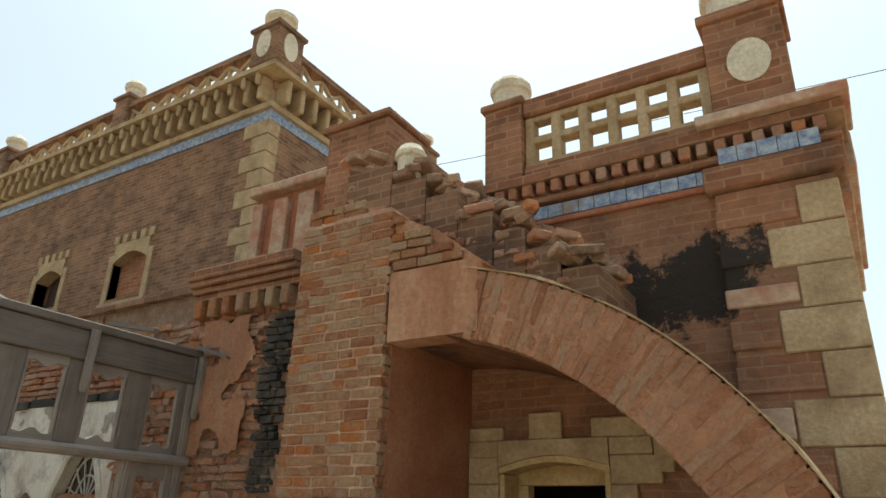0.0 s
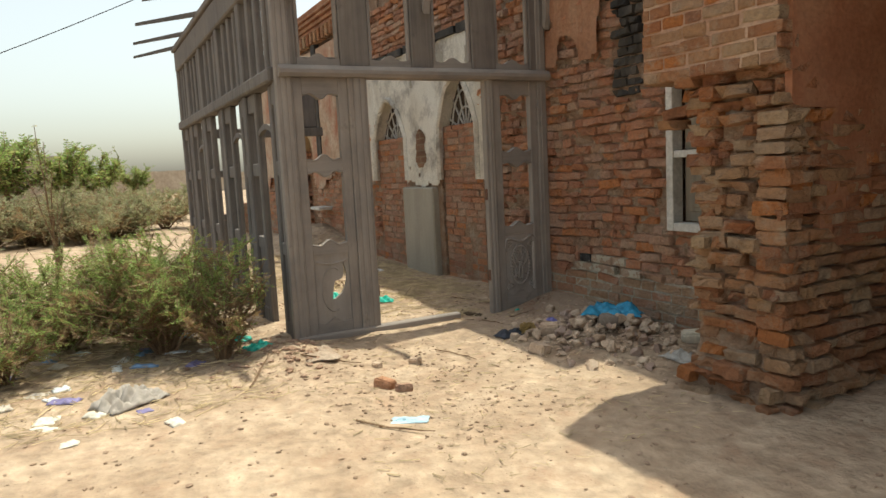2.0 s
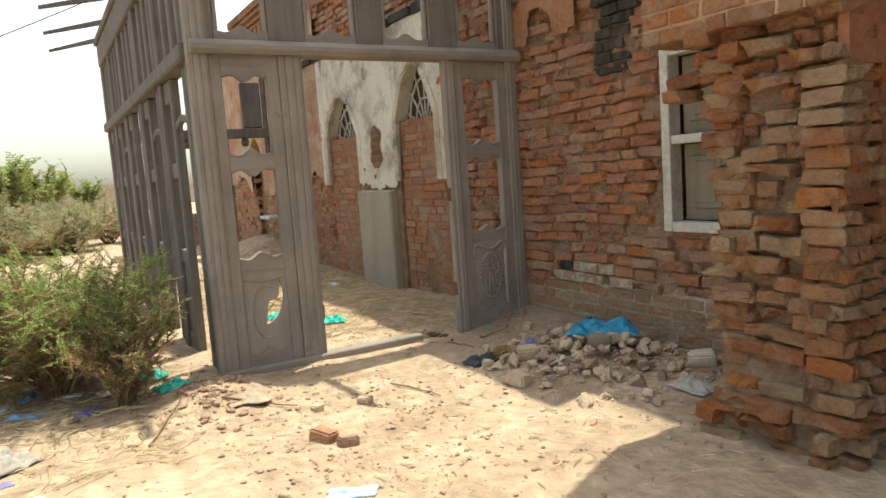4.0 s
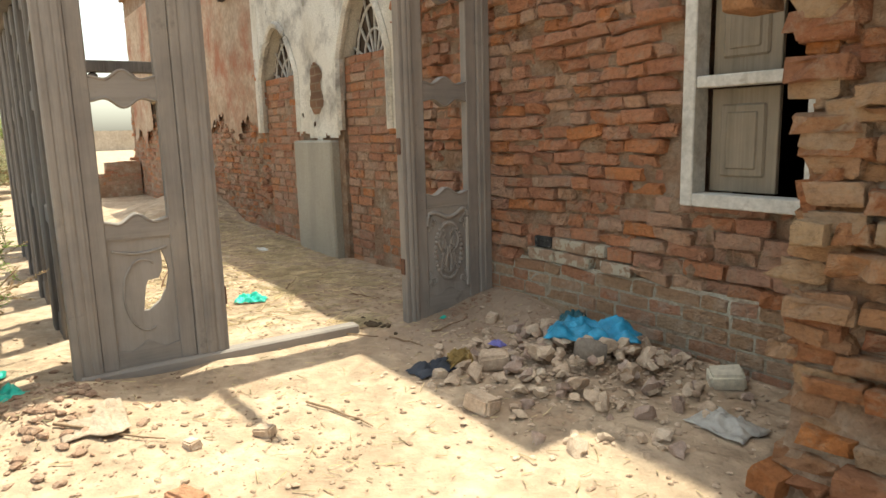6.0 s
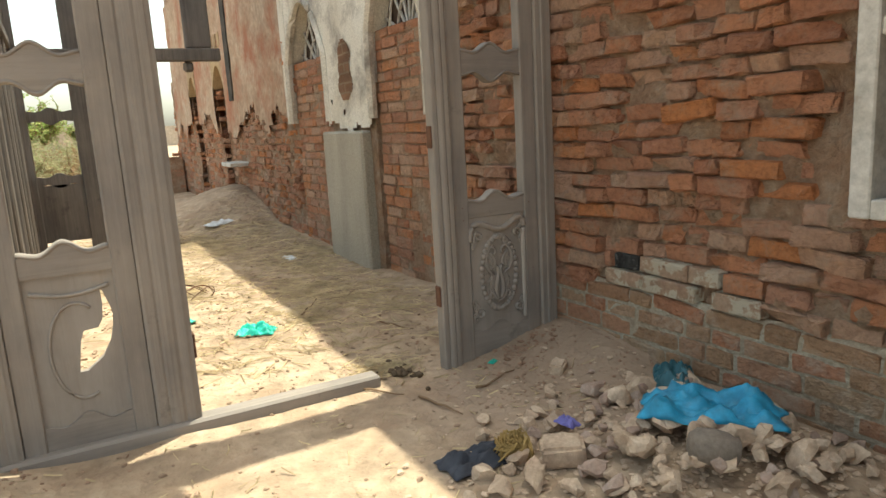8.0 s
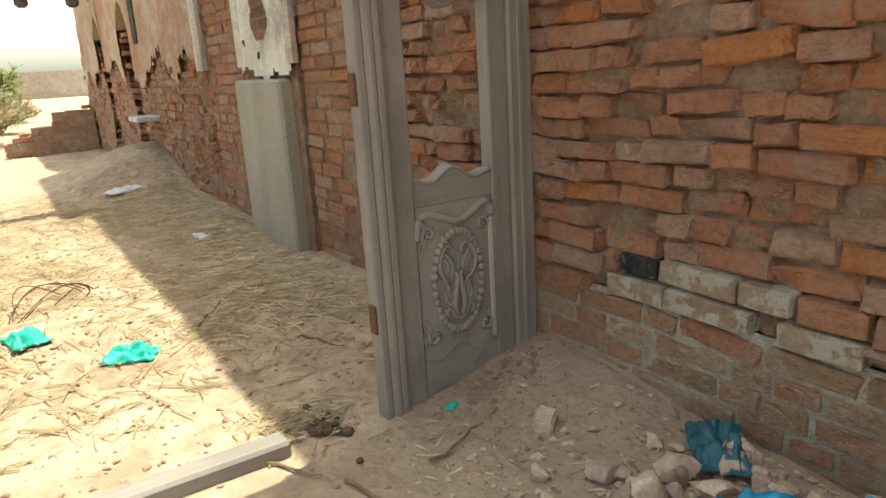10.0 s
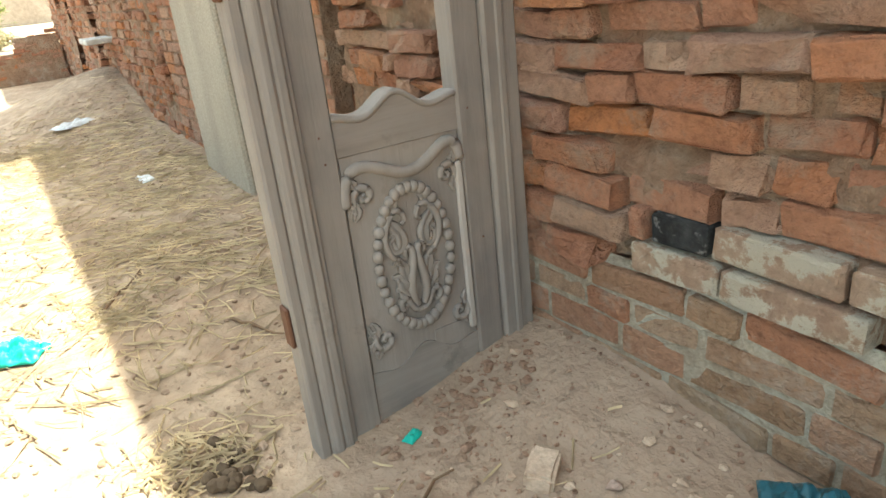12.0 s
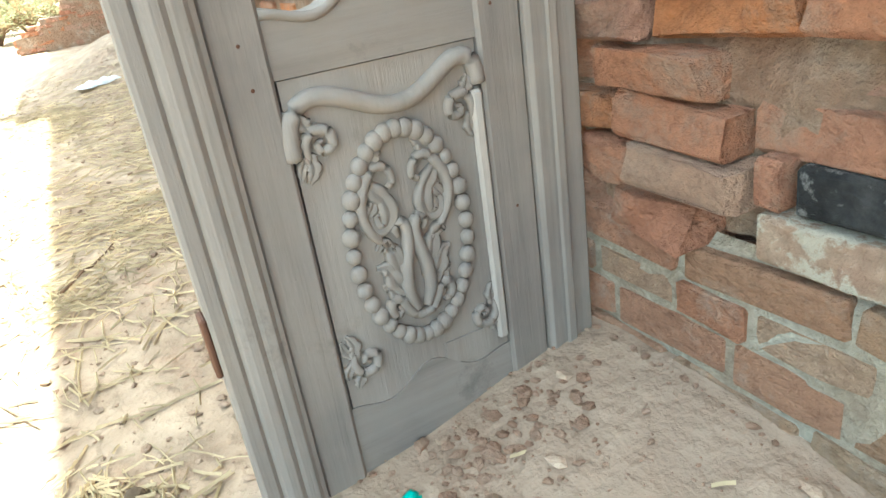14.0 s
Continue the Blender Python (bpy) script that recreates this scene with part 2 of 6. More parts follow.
# near-black colour stands for the lack of light in rooms and openings
M_dark = earthy("interior_shade_colour", (0.05, 0.035, 0.025), (0.08, 0.055, 0.04), (0.11, 0.08, 0.06), 1.0, 12, 0.3)
M_finial = earthy("finial_lime", (0.50, 0.44, 0.34), (0.66, 0.60, 0.48), (0.74, 0.69, 0.58), 2.4, 30, 0.3, stain=(0.16, 0.13, 0.11), stain_scale=3, stain_at=(0.58, 0.72))


def wood_material(name, dark, mid, light, axis=2):
    m, n, l, b = material(name, 0.82)
    co = n.new("ShaderNodeTexCoord").outputs["Object"]
    st = [26.0, 26.0, 26.0]
    st = [v * 1.6 for v in st]
    st[axis] = 1.1
    g = noise_tex(n, l, co, 1.0, 9, 0.72, tuple(st))
    r = ramp(n, [(0.28, dark), (0.5, mid), (0.74, light)])
    l.new(g, r.inputs["Fac"])
    patch = ramp(n, [(0.3, (0.72, 0.72, 0.74)), (0.7, (1.18, 1.14, 1.08))])
    l.new(noise_tex(n, l, co, 2.3, 6, 0.6), patch.inputs["Fac"])
    c = blend(n, l, 1.0, r.outputs["Color"], patch.outputs["Color"], "MULTIPLY")
    l.new(c, b.inputs["Base Color"])
    weather = ramp(n, [(0.42, (0, 0, 0)), (0.62, (0.55, 0.55, 0.55))])
    st2 = [7.0, 7.0, 7.0]
    st2[axis] = 0.9
    l.new(noise_tex(n, l, co, 1.0, 7, 0.7, tuple(st2)), weather.inputs["Fac"])
    c = blend(n, l, weather.outputs["Color"], c, tuple(v * 1.22 for v in mid))
    spots = ramp(n, [(0.60, (0, 0, 0)), (0.72, (0.6, 0.6, 0.6))])
    l.new(noise_tex(n, l, co, 4.5, 8, 0.75), spots.inputs["Fac"])
    c = blend(n, l, spots.outputs["Color"], c, tuple(v * 0.62 for v in dark))
    l.new(c, b.inputs["Base Color"])
    bumped(n, l, b, g, 0.5, 0.006)
    return m


M_wood_pale = wood_material("bare_split_teak", (0.33, 0.30, 0.27), (0.42, 0.385, 0.35), (0.52, 0.48, 0.44), 2)
M_wood = wood_material("weathered_teak_upright", (0.205, 0.18, 0.16), (0.245, 0.217, 0.196), (0.285, 0.256, 0.234), 2)
M_wood_h = wood_material("weathered_teak_level", (0.205, 0.18, 0.16), (0.245, 0.217, 0.196), (0.285, 0.256, 0.234), 1)
# darker copy of the teak: the porch's backlit, shaded side is in its colour
M_wood_shaded = wood_material("weathered_teak_shaded", (0.085, 0.075, 0.07), (0.15, 0.135, 0.125), (0.22, 0.20, 0.185), 2)
# darker teak for the upper porch, its backlit shade put into the colour
M_wood_top = wood_material("backlit_shade_teak", (0.11, 0.095, 0.083), (0.142, 0.124, 0.11), (0.19, 0.167, 0.15), 1)
M_wood_up = wood_material("backlit_shade_teak_upright", (0.125, 0.108, 0.095), (0.162, 0.142, 0.127), (0.21, 0.185, 0.168), 2)
M_carving = wood_material("carved_teak", (0.25, 0.222, 0.20), (0.277, 0.248, 0.225), (0.305, 0.275, 0.252), 2)
M_paint = earthy("chipped_white_paint", (0.40, 0.38, 0.34), (0.55, 0.535, 0.50), (0.64, 0.63, 0.60), 4, 30, 0.15, 0.7, stain=(0.30, 0.25, 0.20), stain_scale=6, stain_at=(0.56, 0.7))


def plain(name, colour, rough=0.6, metal=0.0, vary=0.25, scale=14.0):
    m, n, l, b = material(name, rough, metal)
    r = ramp(n, [(0.3, tuple(c * (1 - vary) for c in colour)), (0.7, tuple(min(1, c * (1 + vary)) for c in colour))])
    g = noise_tex(n, l, world_coord(n), scale, 5, 0.6)
    l.new(g, r.inputs["Fac"])
    l.new(r.outputs["Color"], b.inputs["Base Color"])
    bumped(n, l, b, g, 0.25, 0.01)
    return m


M_tile = earthy("glazed_blue_tile", (0.09, 0.12, 0.28), (0.26, 0.32, 0.42), (0.46, 0.50, 0.54), 13.0, 60, 0.1, 0.4, stain=(0.25, 0.19, 0.14), stain_scale=3.0, stain_at=(0.55, 0.7))
M_bag = plain("blue_plastic", (0.03, 0.25, 0.42), 0.35, 0, 0.35, 20)
M_green = plain("green_plastic", (0.03, 0.42, 0.33), 0.35)
M_pale = plain("pale_litter", (0.62, 0.64, 0.66), 0.6)
M_rust = plain("rusted_iron", (0.14, 0.07, 0.045), 0.7, 0.4)
M_straw = plain("dry_straw", (0.46, 0.36, 0.22), 0.85, 0, 0.45, 5)
M_twig = plain("dry_twig", (0.20, 0.13, 0.08), 0.9)
M_dung = plain("dry_dung", (0.10, 0.07, 0.045), 0.95)
M_cable = plain("black_cable", (0.02, 0.02, 0.022), 0.5)


# ---- building helpers ----
def link_mesh(name, bm, mat, parent=None, label=""):
    me = bpy.data.meshes.new(name)
    bmesh.ops.recalc_face_normals(bm, faces=bm.faces)
    bm.to_mesh(me)
    bm.free()
    me.materials.append(mat)
    ob = new(name, me)
    if parent:
        ob.parent = parent
    if label:
        ob["label"] = label
    return ob


part = link_mesh


def thing(name, label, category, at=(0, 0, 0), group="", kind=""):
    e = new(name)
    e.empty_display_size = 0.1
    e.location = at
    return tagged(e, label, category, group, kind)


def setting(name, bm, mat, label="", parent=None):
    ob = link_mesh(name, bm, mat, parent)
    return tagged(ob, label or name.replace("_", " "), name.split("_")[0], kind="structure") if parent is None else ob


def box(bm, x0, x1, y0, y1, z0, z1):
    v = [bm.verts.new((x, y, z)) for z in (z0, z1) for y in (y0, y1) for x in (x0, x1)]
    for f in ((0, 1, 3, 2), (4, 6, 7, 5), (0, 4, 5, 1), (2, 3, 7, 6), (0, 2, 6, 4), (1, 5, 7, 3)):
        bm.faces.new([v[i] for i in f])
    return v


def boxes(*dims):
    bm = bmesh.new()
    for d in dims:
        box(bm, *d)
    return bm


def prism(bm, pts, vec):
    """A solid: the outline pts (3D) pushed along vec."""
    a = [bm.verts.new(p) for p in pts]
    c = [bm.verts.new(Vector(p) + Vector(vec)) for p in pts]
    bm.faces.new(a)
    bm.faces.new(list(reversed(c)))
    for i in range(len(a)):
        j = (i + 1) % len(a)
        bm.faces.new((a[i], c[i], c[j], a[j]))


def strip_solid(bm, low, high, vec):
    """A solid between two lines of equal count, pushed along vec; for curved edges."""
    v = [[bm.verts.new(p) for p in row] for row in (low, high)]
    w = [[bm.verts.new(Vector(p) + Vector(vec)) for p in row] for row in (low, high)]
    n = len(low)
    for i in range(n - 1):
        bm.faces.new((v[0][i], v[0][i + 1], v[1][i + 1], v[1][i]))
        bm.faces.new((w[0][i], w[1][i], w[1][i + 1], w[0][i + 1]))
        bm.faces.new((v[1][i], v[1][i + 1], w[1][i + 1], w[1][i]))
        bm.faces.new((v[0][i], w[0][i], w[0][i + 1], v[0][i + 1]))
    for i in (0, n - 1):
        bm.faces.new((v[0][i], v[1][i], w[1][i], w[0][i]))


def bevel_all(bm, w, seg=1):
    bmesh.ops.bevel(bm, geom=list(bm.edges), offset=w, segments=seg, affect="EDGES", clamp_overlap=True)
    return bm


def tube(bm, pts, radius, sides=6):
    """A round rod along pts; radius a number or a list."""
    rings = []
    for i, p in enumerate(pts):
        p = Vector(p)
        d = (Vector(pts[min(i + 1, len(pts) - 1)]) - Vector(pts[max(i - 1, 0)])).normalized()
        a = d.orthogonal().normalized()
        b = d.cross(a)
        r = radius[i] if isinstance(radius, (list, tuple)) else radius
        rings.append([bm.verts.new(p + r * (math.cos(2 * math.pi * k / sides) * a + math.sin(2 * math.pi * k / sides) * b)) for k in range(sides)])
    for q, s in zip(rings, rings[1:]):
        for k in range(sides):
            bm.faces.new((q[k], q[(k + 1) % sides], s[(k + 1) % sides], s[k]))
    bm.faces.new(list(reversed(rings[0])))
    bm.faces.new(rings[-1])


def turned(bm, profile, centre, sides=12):
    """A turned body: profile of (radius, height) about a vertical axis."""
    c = Vector(centre)
    rings = [[bm.verts.new(c + Vector((r * math.cos(2 * math.pi * k / sides), r * math.sin(2 * math.pi * k / sides), z))) for k in range(sides)] for r, z in profile]
    for q, s in zip(rings, rings[1:]):
        for k in range(sides):
            bm.faces.new((q[k], q[(k + 1) % sides], s[(k + 1) % sides], s[k]))
    bm.faces.new(list(reversed(rings[0])))
    bm.faces.new(rings[-1])


def lump(bm, centre, size, seed, sub=2, rough=0.35):
    """A rough stone-like body."""
    geo = bmesh.ops.create_icosphere(bm, subdivisions=sub, radius=1.0)
    rnd = random.Random(seed)
    off = Vector((rnd.random() * 50, rnd.random() * 50, rnd.random() * 50))
    turn = Euler((rnd.random() * 6, rnd.random() * 6, rnd.random() * 6)).to_matrix()
    for v in geo["verts"]:
        k = 1 + rough * noise.noise(v.co * 1.4 + off) + rough * 0.6 * noise.noise(v.co * 3.1 + off)
        v.co = turn @ v.co * k
        v.co = Vector(centre) + Vector((v.co.x * size[0], v.co.y * size[1], v.co.z * size[2]))


def ground_z(x, y):
    """Height of the earth."""
    h = 0.035 * noise.noise(Vector((x * 0.7, y * 0.7, 3.1))) + 0.018 * noise.noise(Vector((x * 2.6, y * 2.6, 7.7))) + 0.009 * noise.noise(Vector((x * 8, y * 8, 1.7)))
    h += 0.15 * math.exp(-((x + 7.2) / 0.6) ** 2 - ((y - 5.45) / 0.45) ** 2)
    h += 0.06 * math.exp(-((x + 6.0) / 0.7) ** 2 - ((y - 4.9) / 0.5) ** 2)
    h += 0.45 * math.exp(-((x + 15.2) / 1.6) ** 2 - ((y - 5.3) / 0.9) ** 2)
    h += 0.10 * math.exp(-((x + 6.9) / 0.45) ** 2 - ((y - 2.45) / 0.3) ** 2)
    h += 0.12 * math.exp(-((x + 3.3) / 0.9) ** 2 - ((y - 5.6) / 0.7) ** 2)
    far = max(0.0, -x - 18)
    return h - 0.02 + 0.006 * far * min(1, far / 30)


# ---- ground ----
def spread(lo, hi, step, reach):
    xs = [lo + i * step for i in range(int((hi - lo) / step) + 1)]
    s, left, right = step, [xs[0]], [xs[-1]]
    while right[-1] - hi < reach:
        s *= 1.35
        right.append(right[-1] + s)
        left.append(left[-1] - s)
    return list(reversed(left[1:])) + xs + right[1:]


gx, gy = spread(-16, 1.5, 0.075, 1500), spread(-1.5, 5.7, 0.075, 1500)
gv = [(x, y, ground_z(x, y) if abs(x) + abs(y) < 400 else 0.0) for y in gy for x in gx]
nx = len(gx)
gf = [(j * nx + i, j * nx + i + 1, (j + 1) * nx + i + 1, (j + 1) * nx + i) for j in range(len(gy) - 1) for i in range(nx - 1)]
gm = bpy.data.meshes.new("ground")
gm.from_pydata(gv, [], gf)
gm.materials.append(M_sand)
for p in gm.polygons:
    p.use_smooth = True
tagged(new("ground", gm), "dry trodden sandy earth with straw and litter", "ground", kind="structure")

# ---- brick laying ----
def brick_shape(seed, wear=1.0):
    """A worn unit brick with broken arrises, as points and faces."""
    r = random.Random(seed)
    bm = bmesh.new()
    box(bm, -0.5, 0.5, -0.5, 0.5, -0.5, 0.5)
    bmesh.ops.bevel(bm, geom=list(bm.edges), offset=0.09, segments=1, affect="EDGES")
    front = [f for f in bm.faces if f.calc_center_median().y < -0.45 and len(f.verts) == 4 and f.calc_area() > 0.4]
    bmesh.ops.subdivide_edges(bm, edges=[e for f in front for e in f.edges if abs(e.verts[0].co.x - e.verts[1].co.x) > 0.5], cuts=2, use_grid_fill=True)
    off = Vector((seed * 3.7, seed * 1.3, 0))
    for v in bm.verts:
        if v.co.y < -0.3 and wear > 0.5:
            edge = max(abs(v.co.x) / 0.5, abs(v.co.z) / 0.5)
            v.co.y += 0.10 * edge ** 3 + 0.17 * noise.noise(Vector((v.co.x * 3.2, v.co.z * 1.5, 0)) + off)
    for v in bm.verts:
        if 0.38 < abs(v.co.x) < 0.45:
            v.co.x *= 1.13
        if wear < 0.5 and 0.38 < abs(v.co.y) < 0.45:
            v.co.y *= 1.1
    for v in bm.verts:
        v.co += wear * Vector((r.uniform(-0.045, 0.04), r.uniform(-0.05, 0.10) if v.co.y < 0 else 0, r.uniform(-0.09, 0.08)))
    if seed % 3 == 0 and wear > 0.5:
        corner = Vector((r.choice((-0.5, 0.5)), -0.5, r.choice((-0.5, 0.5))))
        for v in bm.verts:
            if (v.co - corner).length < 0.4:
                v.co += (Vector((0, 0.5, 0)) - corner) * r.uniform(0.15, 0.32)
    bmesh.ops.recalc_face_normals(bm, faces=bm.faces)
    bm.verts.index_update()
    pts, faces = np.array([v.co[:] for v in bm.verts]), [[v.index for v in f.verts] for f in bm.faces]
    bm.free()
    return pts, faces


SHAPES = [brick_shape(40 + i) for i in range(20)]
SOUND = [brick_shape(90 + i, 0.42) for i in range(12)]


def shape_meshes(mat, name, shapes):
    out = []
    for pts, faces in shapes:
        me = bpy.data.meshes.new(name)
        me.from_pydata([tuple(p) for p in pts], [], faces)
        me.materials.append(mat)
        out.append(me)
    return out


def lay(owner, origin, along, outward, length, z0, z1, course, brick_len, mat_piece, mat_all, inside=None, proud=None, near=None, limit=300, seed=1, depth=0.16, gap=0.012, wild=0.012, name="brick", skip=0.0, shapes=None, loose=1.0, wavy=0.0):
    """Courses of bricks on a wall's face: pieces of their own where near() holds, one joined part for the rest."""
    r = random.Random(seed)
    along, outward, origin = Vector(along), Vector(outward), Vector(origin)
    turn = Matrix((along, -outward, Vector((0, 0, 1)))).transposed()
    shapes = shapes or SHAPES
    meshes = shape_meshes(mat_piece, name, shapes) if near else None
    pv, pf, count = [], [], 0
    z, row = z0, 0
    while z < z1 - course * 0.4:
        h = course * r.uniform(0.93, 1.07)
        u = -r.random() * brick_len * (0.5 if row % 2 else 1.0)
        while u < length:
            w = brick_len * r.choice((1, 1, 1, 0.5, 0.52, 0.75)) * r.uniform(0.94, 1.05)
            a, b = max(u, 0), min(u + w, length)
            u += w
            if b - a < 0.04:
                continue
            c, zc = (a + b) / 2, z + h / 2
            if (inside and not inside(c, zc)) or r.random() < skip:
                continue
            out = (proud(c, zc) if proud else 0.0) + r.uniform(-1, 1) * (wild(c, zc) if callable(wild) else wild)
            p = origin + along * c + Vector((0, 0, zc + wavy * ns(c, zc, 1.3, 17))) + outward * (out - depth / 2)
            tilt = Euler((r.gauss(0, 0.02 * loose), r.gauss(0, 0.025 * loose), r.gauss(0, 0.02 * loose))).to_matrix()
            size = Vector((b - a - gap, depth, h - gap * r.uniform(0.7, 1.3)))
            k = r.randrange(len(shapes))
            if near and count < limit and near(c, zc):
                ob = new(name, meshes[k])
                ob.parent = owner
                ob.matrix_basis = Matrix.Translation(p) @ (turn @ tilt).to_4x4() @ Matrix.Diagonal((*size, 1))
                count += 1
            else:
                pts = (shapes[k][0] * np.array(size)) @ np.array(turn @ tilt).T + np.array(p)
                base = len(pv)
                pv.extend(map(tuple, pts))
                pf.extend([[i + base for i in f] for f in shapes[k][1]])
        z += h
        row += 1
    if pv:
        me = bpy.data.meshes.new("brick_courses")
        me.from_pydata(pv, [], pf)
        me.materials.append(mat_all)
        ob = new("brick_courses", me)
        ob.parent = owner
        ob["kind"] = "stuff"


def ns(x, y, s=1.0, o=0.0):
    return noise.noise(Vector((x * s + o, y * s - o, o * 0.37)))


YW, YD, YP, XP = 5.42, 5.80, 4.40, -7.35

# ---- long front wall with window and blocked arcade ----
W_X0, W_X1, W_TOP = -21.5, -4.45, 4.42
WIN = (-5.72, -4.98, 0.84, 2.12)
wall_bm = bmesh.new()
holes = [(-12.06, -10.86, 0.0, 2.0), (-9.80, -8.78, 0.0, 2.05)]
xs = [W_X0, -18.6, -17.9, -16.3, -15.5, -12.06, -10.86, -9.80, -8.78, WIN[0], WIN[1], W_X1]
for a, b in zip(xs, xs[1:]):
    if (a, b) == WIN[:2]:
        box(wall_bm, a, b, YW + 0.155, YW + 0.45, -0.2, WIN[2])
        box(wall_bm, a, b, YW + 0.155, YW + 0.45, WIN[3], W_TOP - 0.14)
    elif (a, b) in ((-18.6, -17.9), (-16.3, -15.5)):
        box(wall_bm, a, b, YW + 0.155, YW + 0.45, 2.3, W_TOP)
    elif (a, b) in ((-12.06, -10.86), (-9.80, -8.78)):
        box(wall_bm, a, b, YW + 0.18, YW + 0.45, -0.2, W_TOP)
    else:
        box(wall_bm, a, b, YW + 0.155, YW + 0.45, -0.2, W_TOP)
wall_front = setting("wall_front", wall_bm, M_mortar, "long weathered brick wall of a ruined palace")

# closing walls, roof and floor added behind, near-black to stand for unlit rooms
setting("wall_rooms", boxes((-21.5, -0.8, 8.9, 9.0, -0.2, 4.4), (-21.5, -21.4, 5.8, 8.9, -0.2, 4.4), (-8.3, -8.15, 5.87, 8.9, -0.2, 4.38), (-13.2, -13.1, 5.87, 8.9, -0.2, 4.38)), M_dark, "added inner walls of the rooms, painted dark for dimness")
setting("ceiling", boxes((-21.5, -0.8, 5.86, 9.0, 4.40, 4.55)), M_dark, "added flat roof slab closing the rooms, painted dark")
setting("floor", boxes((-21.5, -0.8, 5.86, 9.0, -0.2, 0.02)), M_dark, "added floor of the rooms, painted dark for dimness")

# ---- pier, half arch and door wall ----
pier = thing("brick_pier", "tall eroded red brick pier carrying a half arch", "pier", (-4.4, 4.9, 0), kind="structure")
PO = Vector((-4.4, 4.9, 0))


def local(bm, o):
    bmesh.ops.translate(bm, verts=bm.verts, vec=-Vector(o))
    return bm


part("core", local(boxes((-4.50, -3.98, YP + 0.14, YD + 0.02, -0.2, 1.94)), PO), M_mortar, pier)
part("bedding_mortar", local(boxes((-4.942, -3.96, YP + 0.010, YD + 0.02, 1.945, 4.30)), PO), M_lime_pink, pier, "pale pink lime joints of the sound pier face")
bm = boxes((-3.97, -3.925, YP + 0.09, YD - 0.003, 1.7, 3.16), (-3.97, -3.93, YP + 0.35, YD - 0.003, 0.9, 1.7))
part("plaster_face", local(bm, PO), M_pier_face, pier, "smooth red limewashed side face")

AC, AR0, AR1 = (-3.92, 0.30), 2.84, 3.38
arch = thing("half_arch", "broken red brick half arch springing from the pier", "arch", (-2.4, 5.0, 0), kind="structure")
AO = Vector((-2.4, 5.0, 0))
bm = bmesh.new()
N = 40
ang = [radians(90 - 92 * i / N) for i in range(N + 1)]
low = [(AC[0] + (AR0 + 0.01) * math.cos(a), YP + 0.014, AC[1] + (AR0 + 0.01) * math.sin(a)) for a in ang]
high = [(AC[0] + (AR1 - 0.02) * math.cos(a), YP + 0.014, AC[1] + (AR1 - 0.02) * math.sin(a)) for a in ang]
strip_solid(bm, low, high, (0, YD - YP - 0.03, 0))
part("vault", local(bm, AO), M_soffit, arch, "plaster soffit dark with soot and painted shade")
bm = bmesh.new()
strip_solid(bm, [(p[0], YP + 0.006, p[2]) for p in low[7:]], [(p[0], YP + 0.006, p[2]) for p in high[7:]], (0, 0.006, 0))
part("ring_mortar", local(bm, AO), M_haunch, arch, "orange limewash left in the arch joints")
bm = boxes((-3.92, -3.10, YP + 0.002, YP + 0.25, 3.10, 3.68))
prism(bm, [(-4.86, YP + 0.05, 3.7), (-3.06, YP + 0.05, 3.64), (-3.5, YP + 0.05, 4.0), (-4.3, YP + 0.05, 4.42), (-4.86, YP + 0.05, 4.34)], (0, 0.5, 0))
part("haunch", local(bm, AO), M_haunch, arch, "limewashed plaster block at the springing")

# door wall, with its doorway
DX0, DX1, DZ0, DZ1 = -3.62, -2.62, 0.06, 2.30
bm = boxes((-3.925, DX0, YD, YD + 0.4, -0.2, 4.52), (DX1, -0.75, YD, YD + 0.4, -0.2, 4.52), (DX0, DX1, YD, YD + 0.4, DZ1 + 0.01, 4.52), (-1.15, -0.75, YD + 0.4, 9.0, -0.2, 4.52))
wall_door = setting("wall_door", bm, M_mould, "red limewashed wall with black mould and a doorway")

M_yellow = earthy("yellow_lime", (0.36, 0.25, 0.12), (0.49, 0.36, 0.18), (0.57, 0.45, 0.26), 2.6, 30, 0.5, stain=(0.26, 0.17, 0.10), stain_scale=2.4, stain_at=(0.55, 0.75))
door_frame = thing("door_surround", "cream stone door surround with toothed edges", "door frame", (-3.1, YD, 0), kind="structure")
FO = Vector((-3.1, YD, 0))
rq = random.Random(15)
for i in range(10):
    z = 0.09 + i * 0.225
    low = z < 1.15
    for x0, x1, d in ((-3.92, DX0 - 0.003, 0.02 if low else 0.05), (DX1 + 0.003, -2.30 + (0.10 if i % 2 else -0.10), 0.045)):
        bm = boxes((x0, x1, YD - d - rq.uniform(0, 0.012), YD + 0.1, z, z + 0.222))
        bevel_all(bm, 0.01)
        part("stone", local(bm, FO), M_plaster_red if low and x0 < -3.9 else M_stone, door_frame)
# segmental head with its ring of yellow stone
K = 14
crown = [(DX0 + i / K * (DX1 - DX0), 2.20 + 0.09 * math.sin(math.pi * i / K)) for i in range(K + 1)]
bm = bmesh.new()
strip_solid(bm, [(x, YD - 0.062, z + 0.055) for x, z in crown], [(x, YD - 0.062, 2.475) for x, z in crown], (0, 0.06, 0))
part("lintel", local(bm, FO), M_stone, door_frame)
bm = bmesh.new()
strip_solid(bm, [(x, YD - 0.045, z) for x, z in crown], [(x, YD - 0.045, z + 0.052) for x, z in crown], (0, 0.3, 0))
part("arch_head", local(bm, FO), M_yellow, door_frame, "yellow limewashed segmental arch")
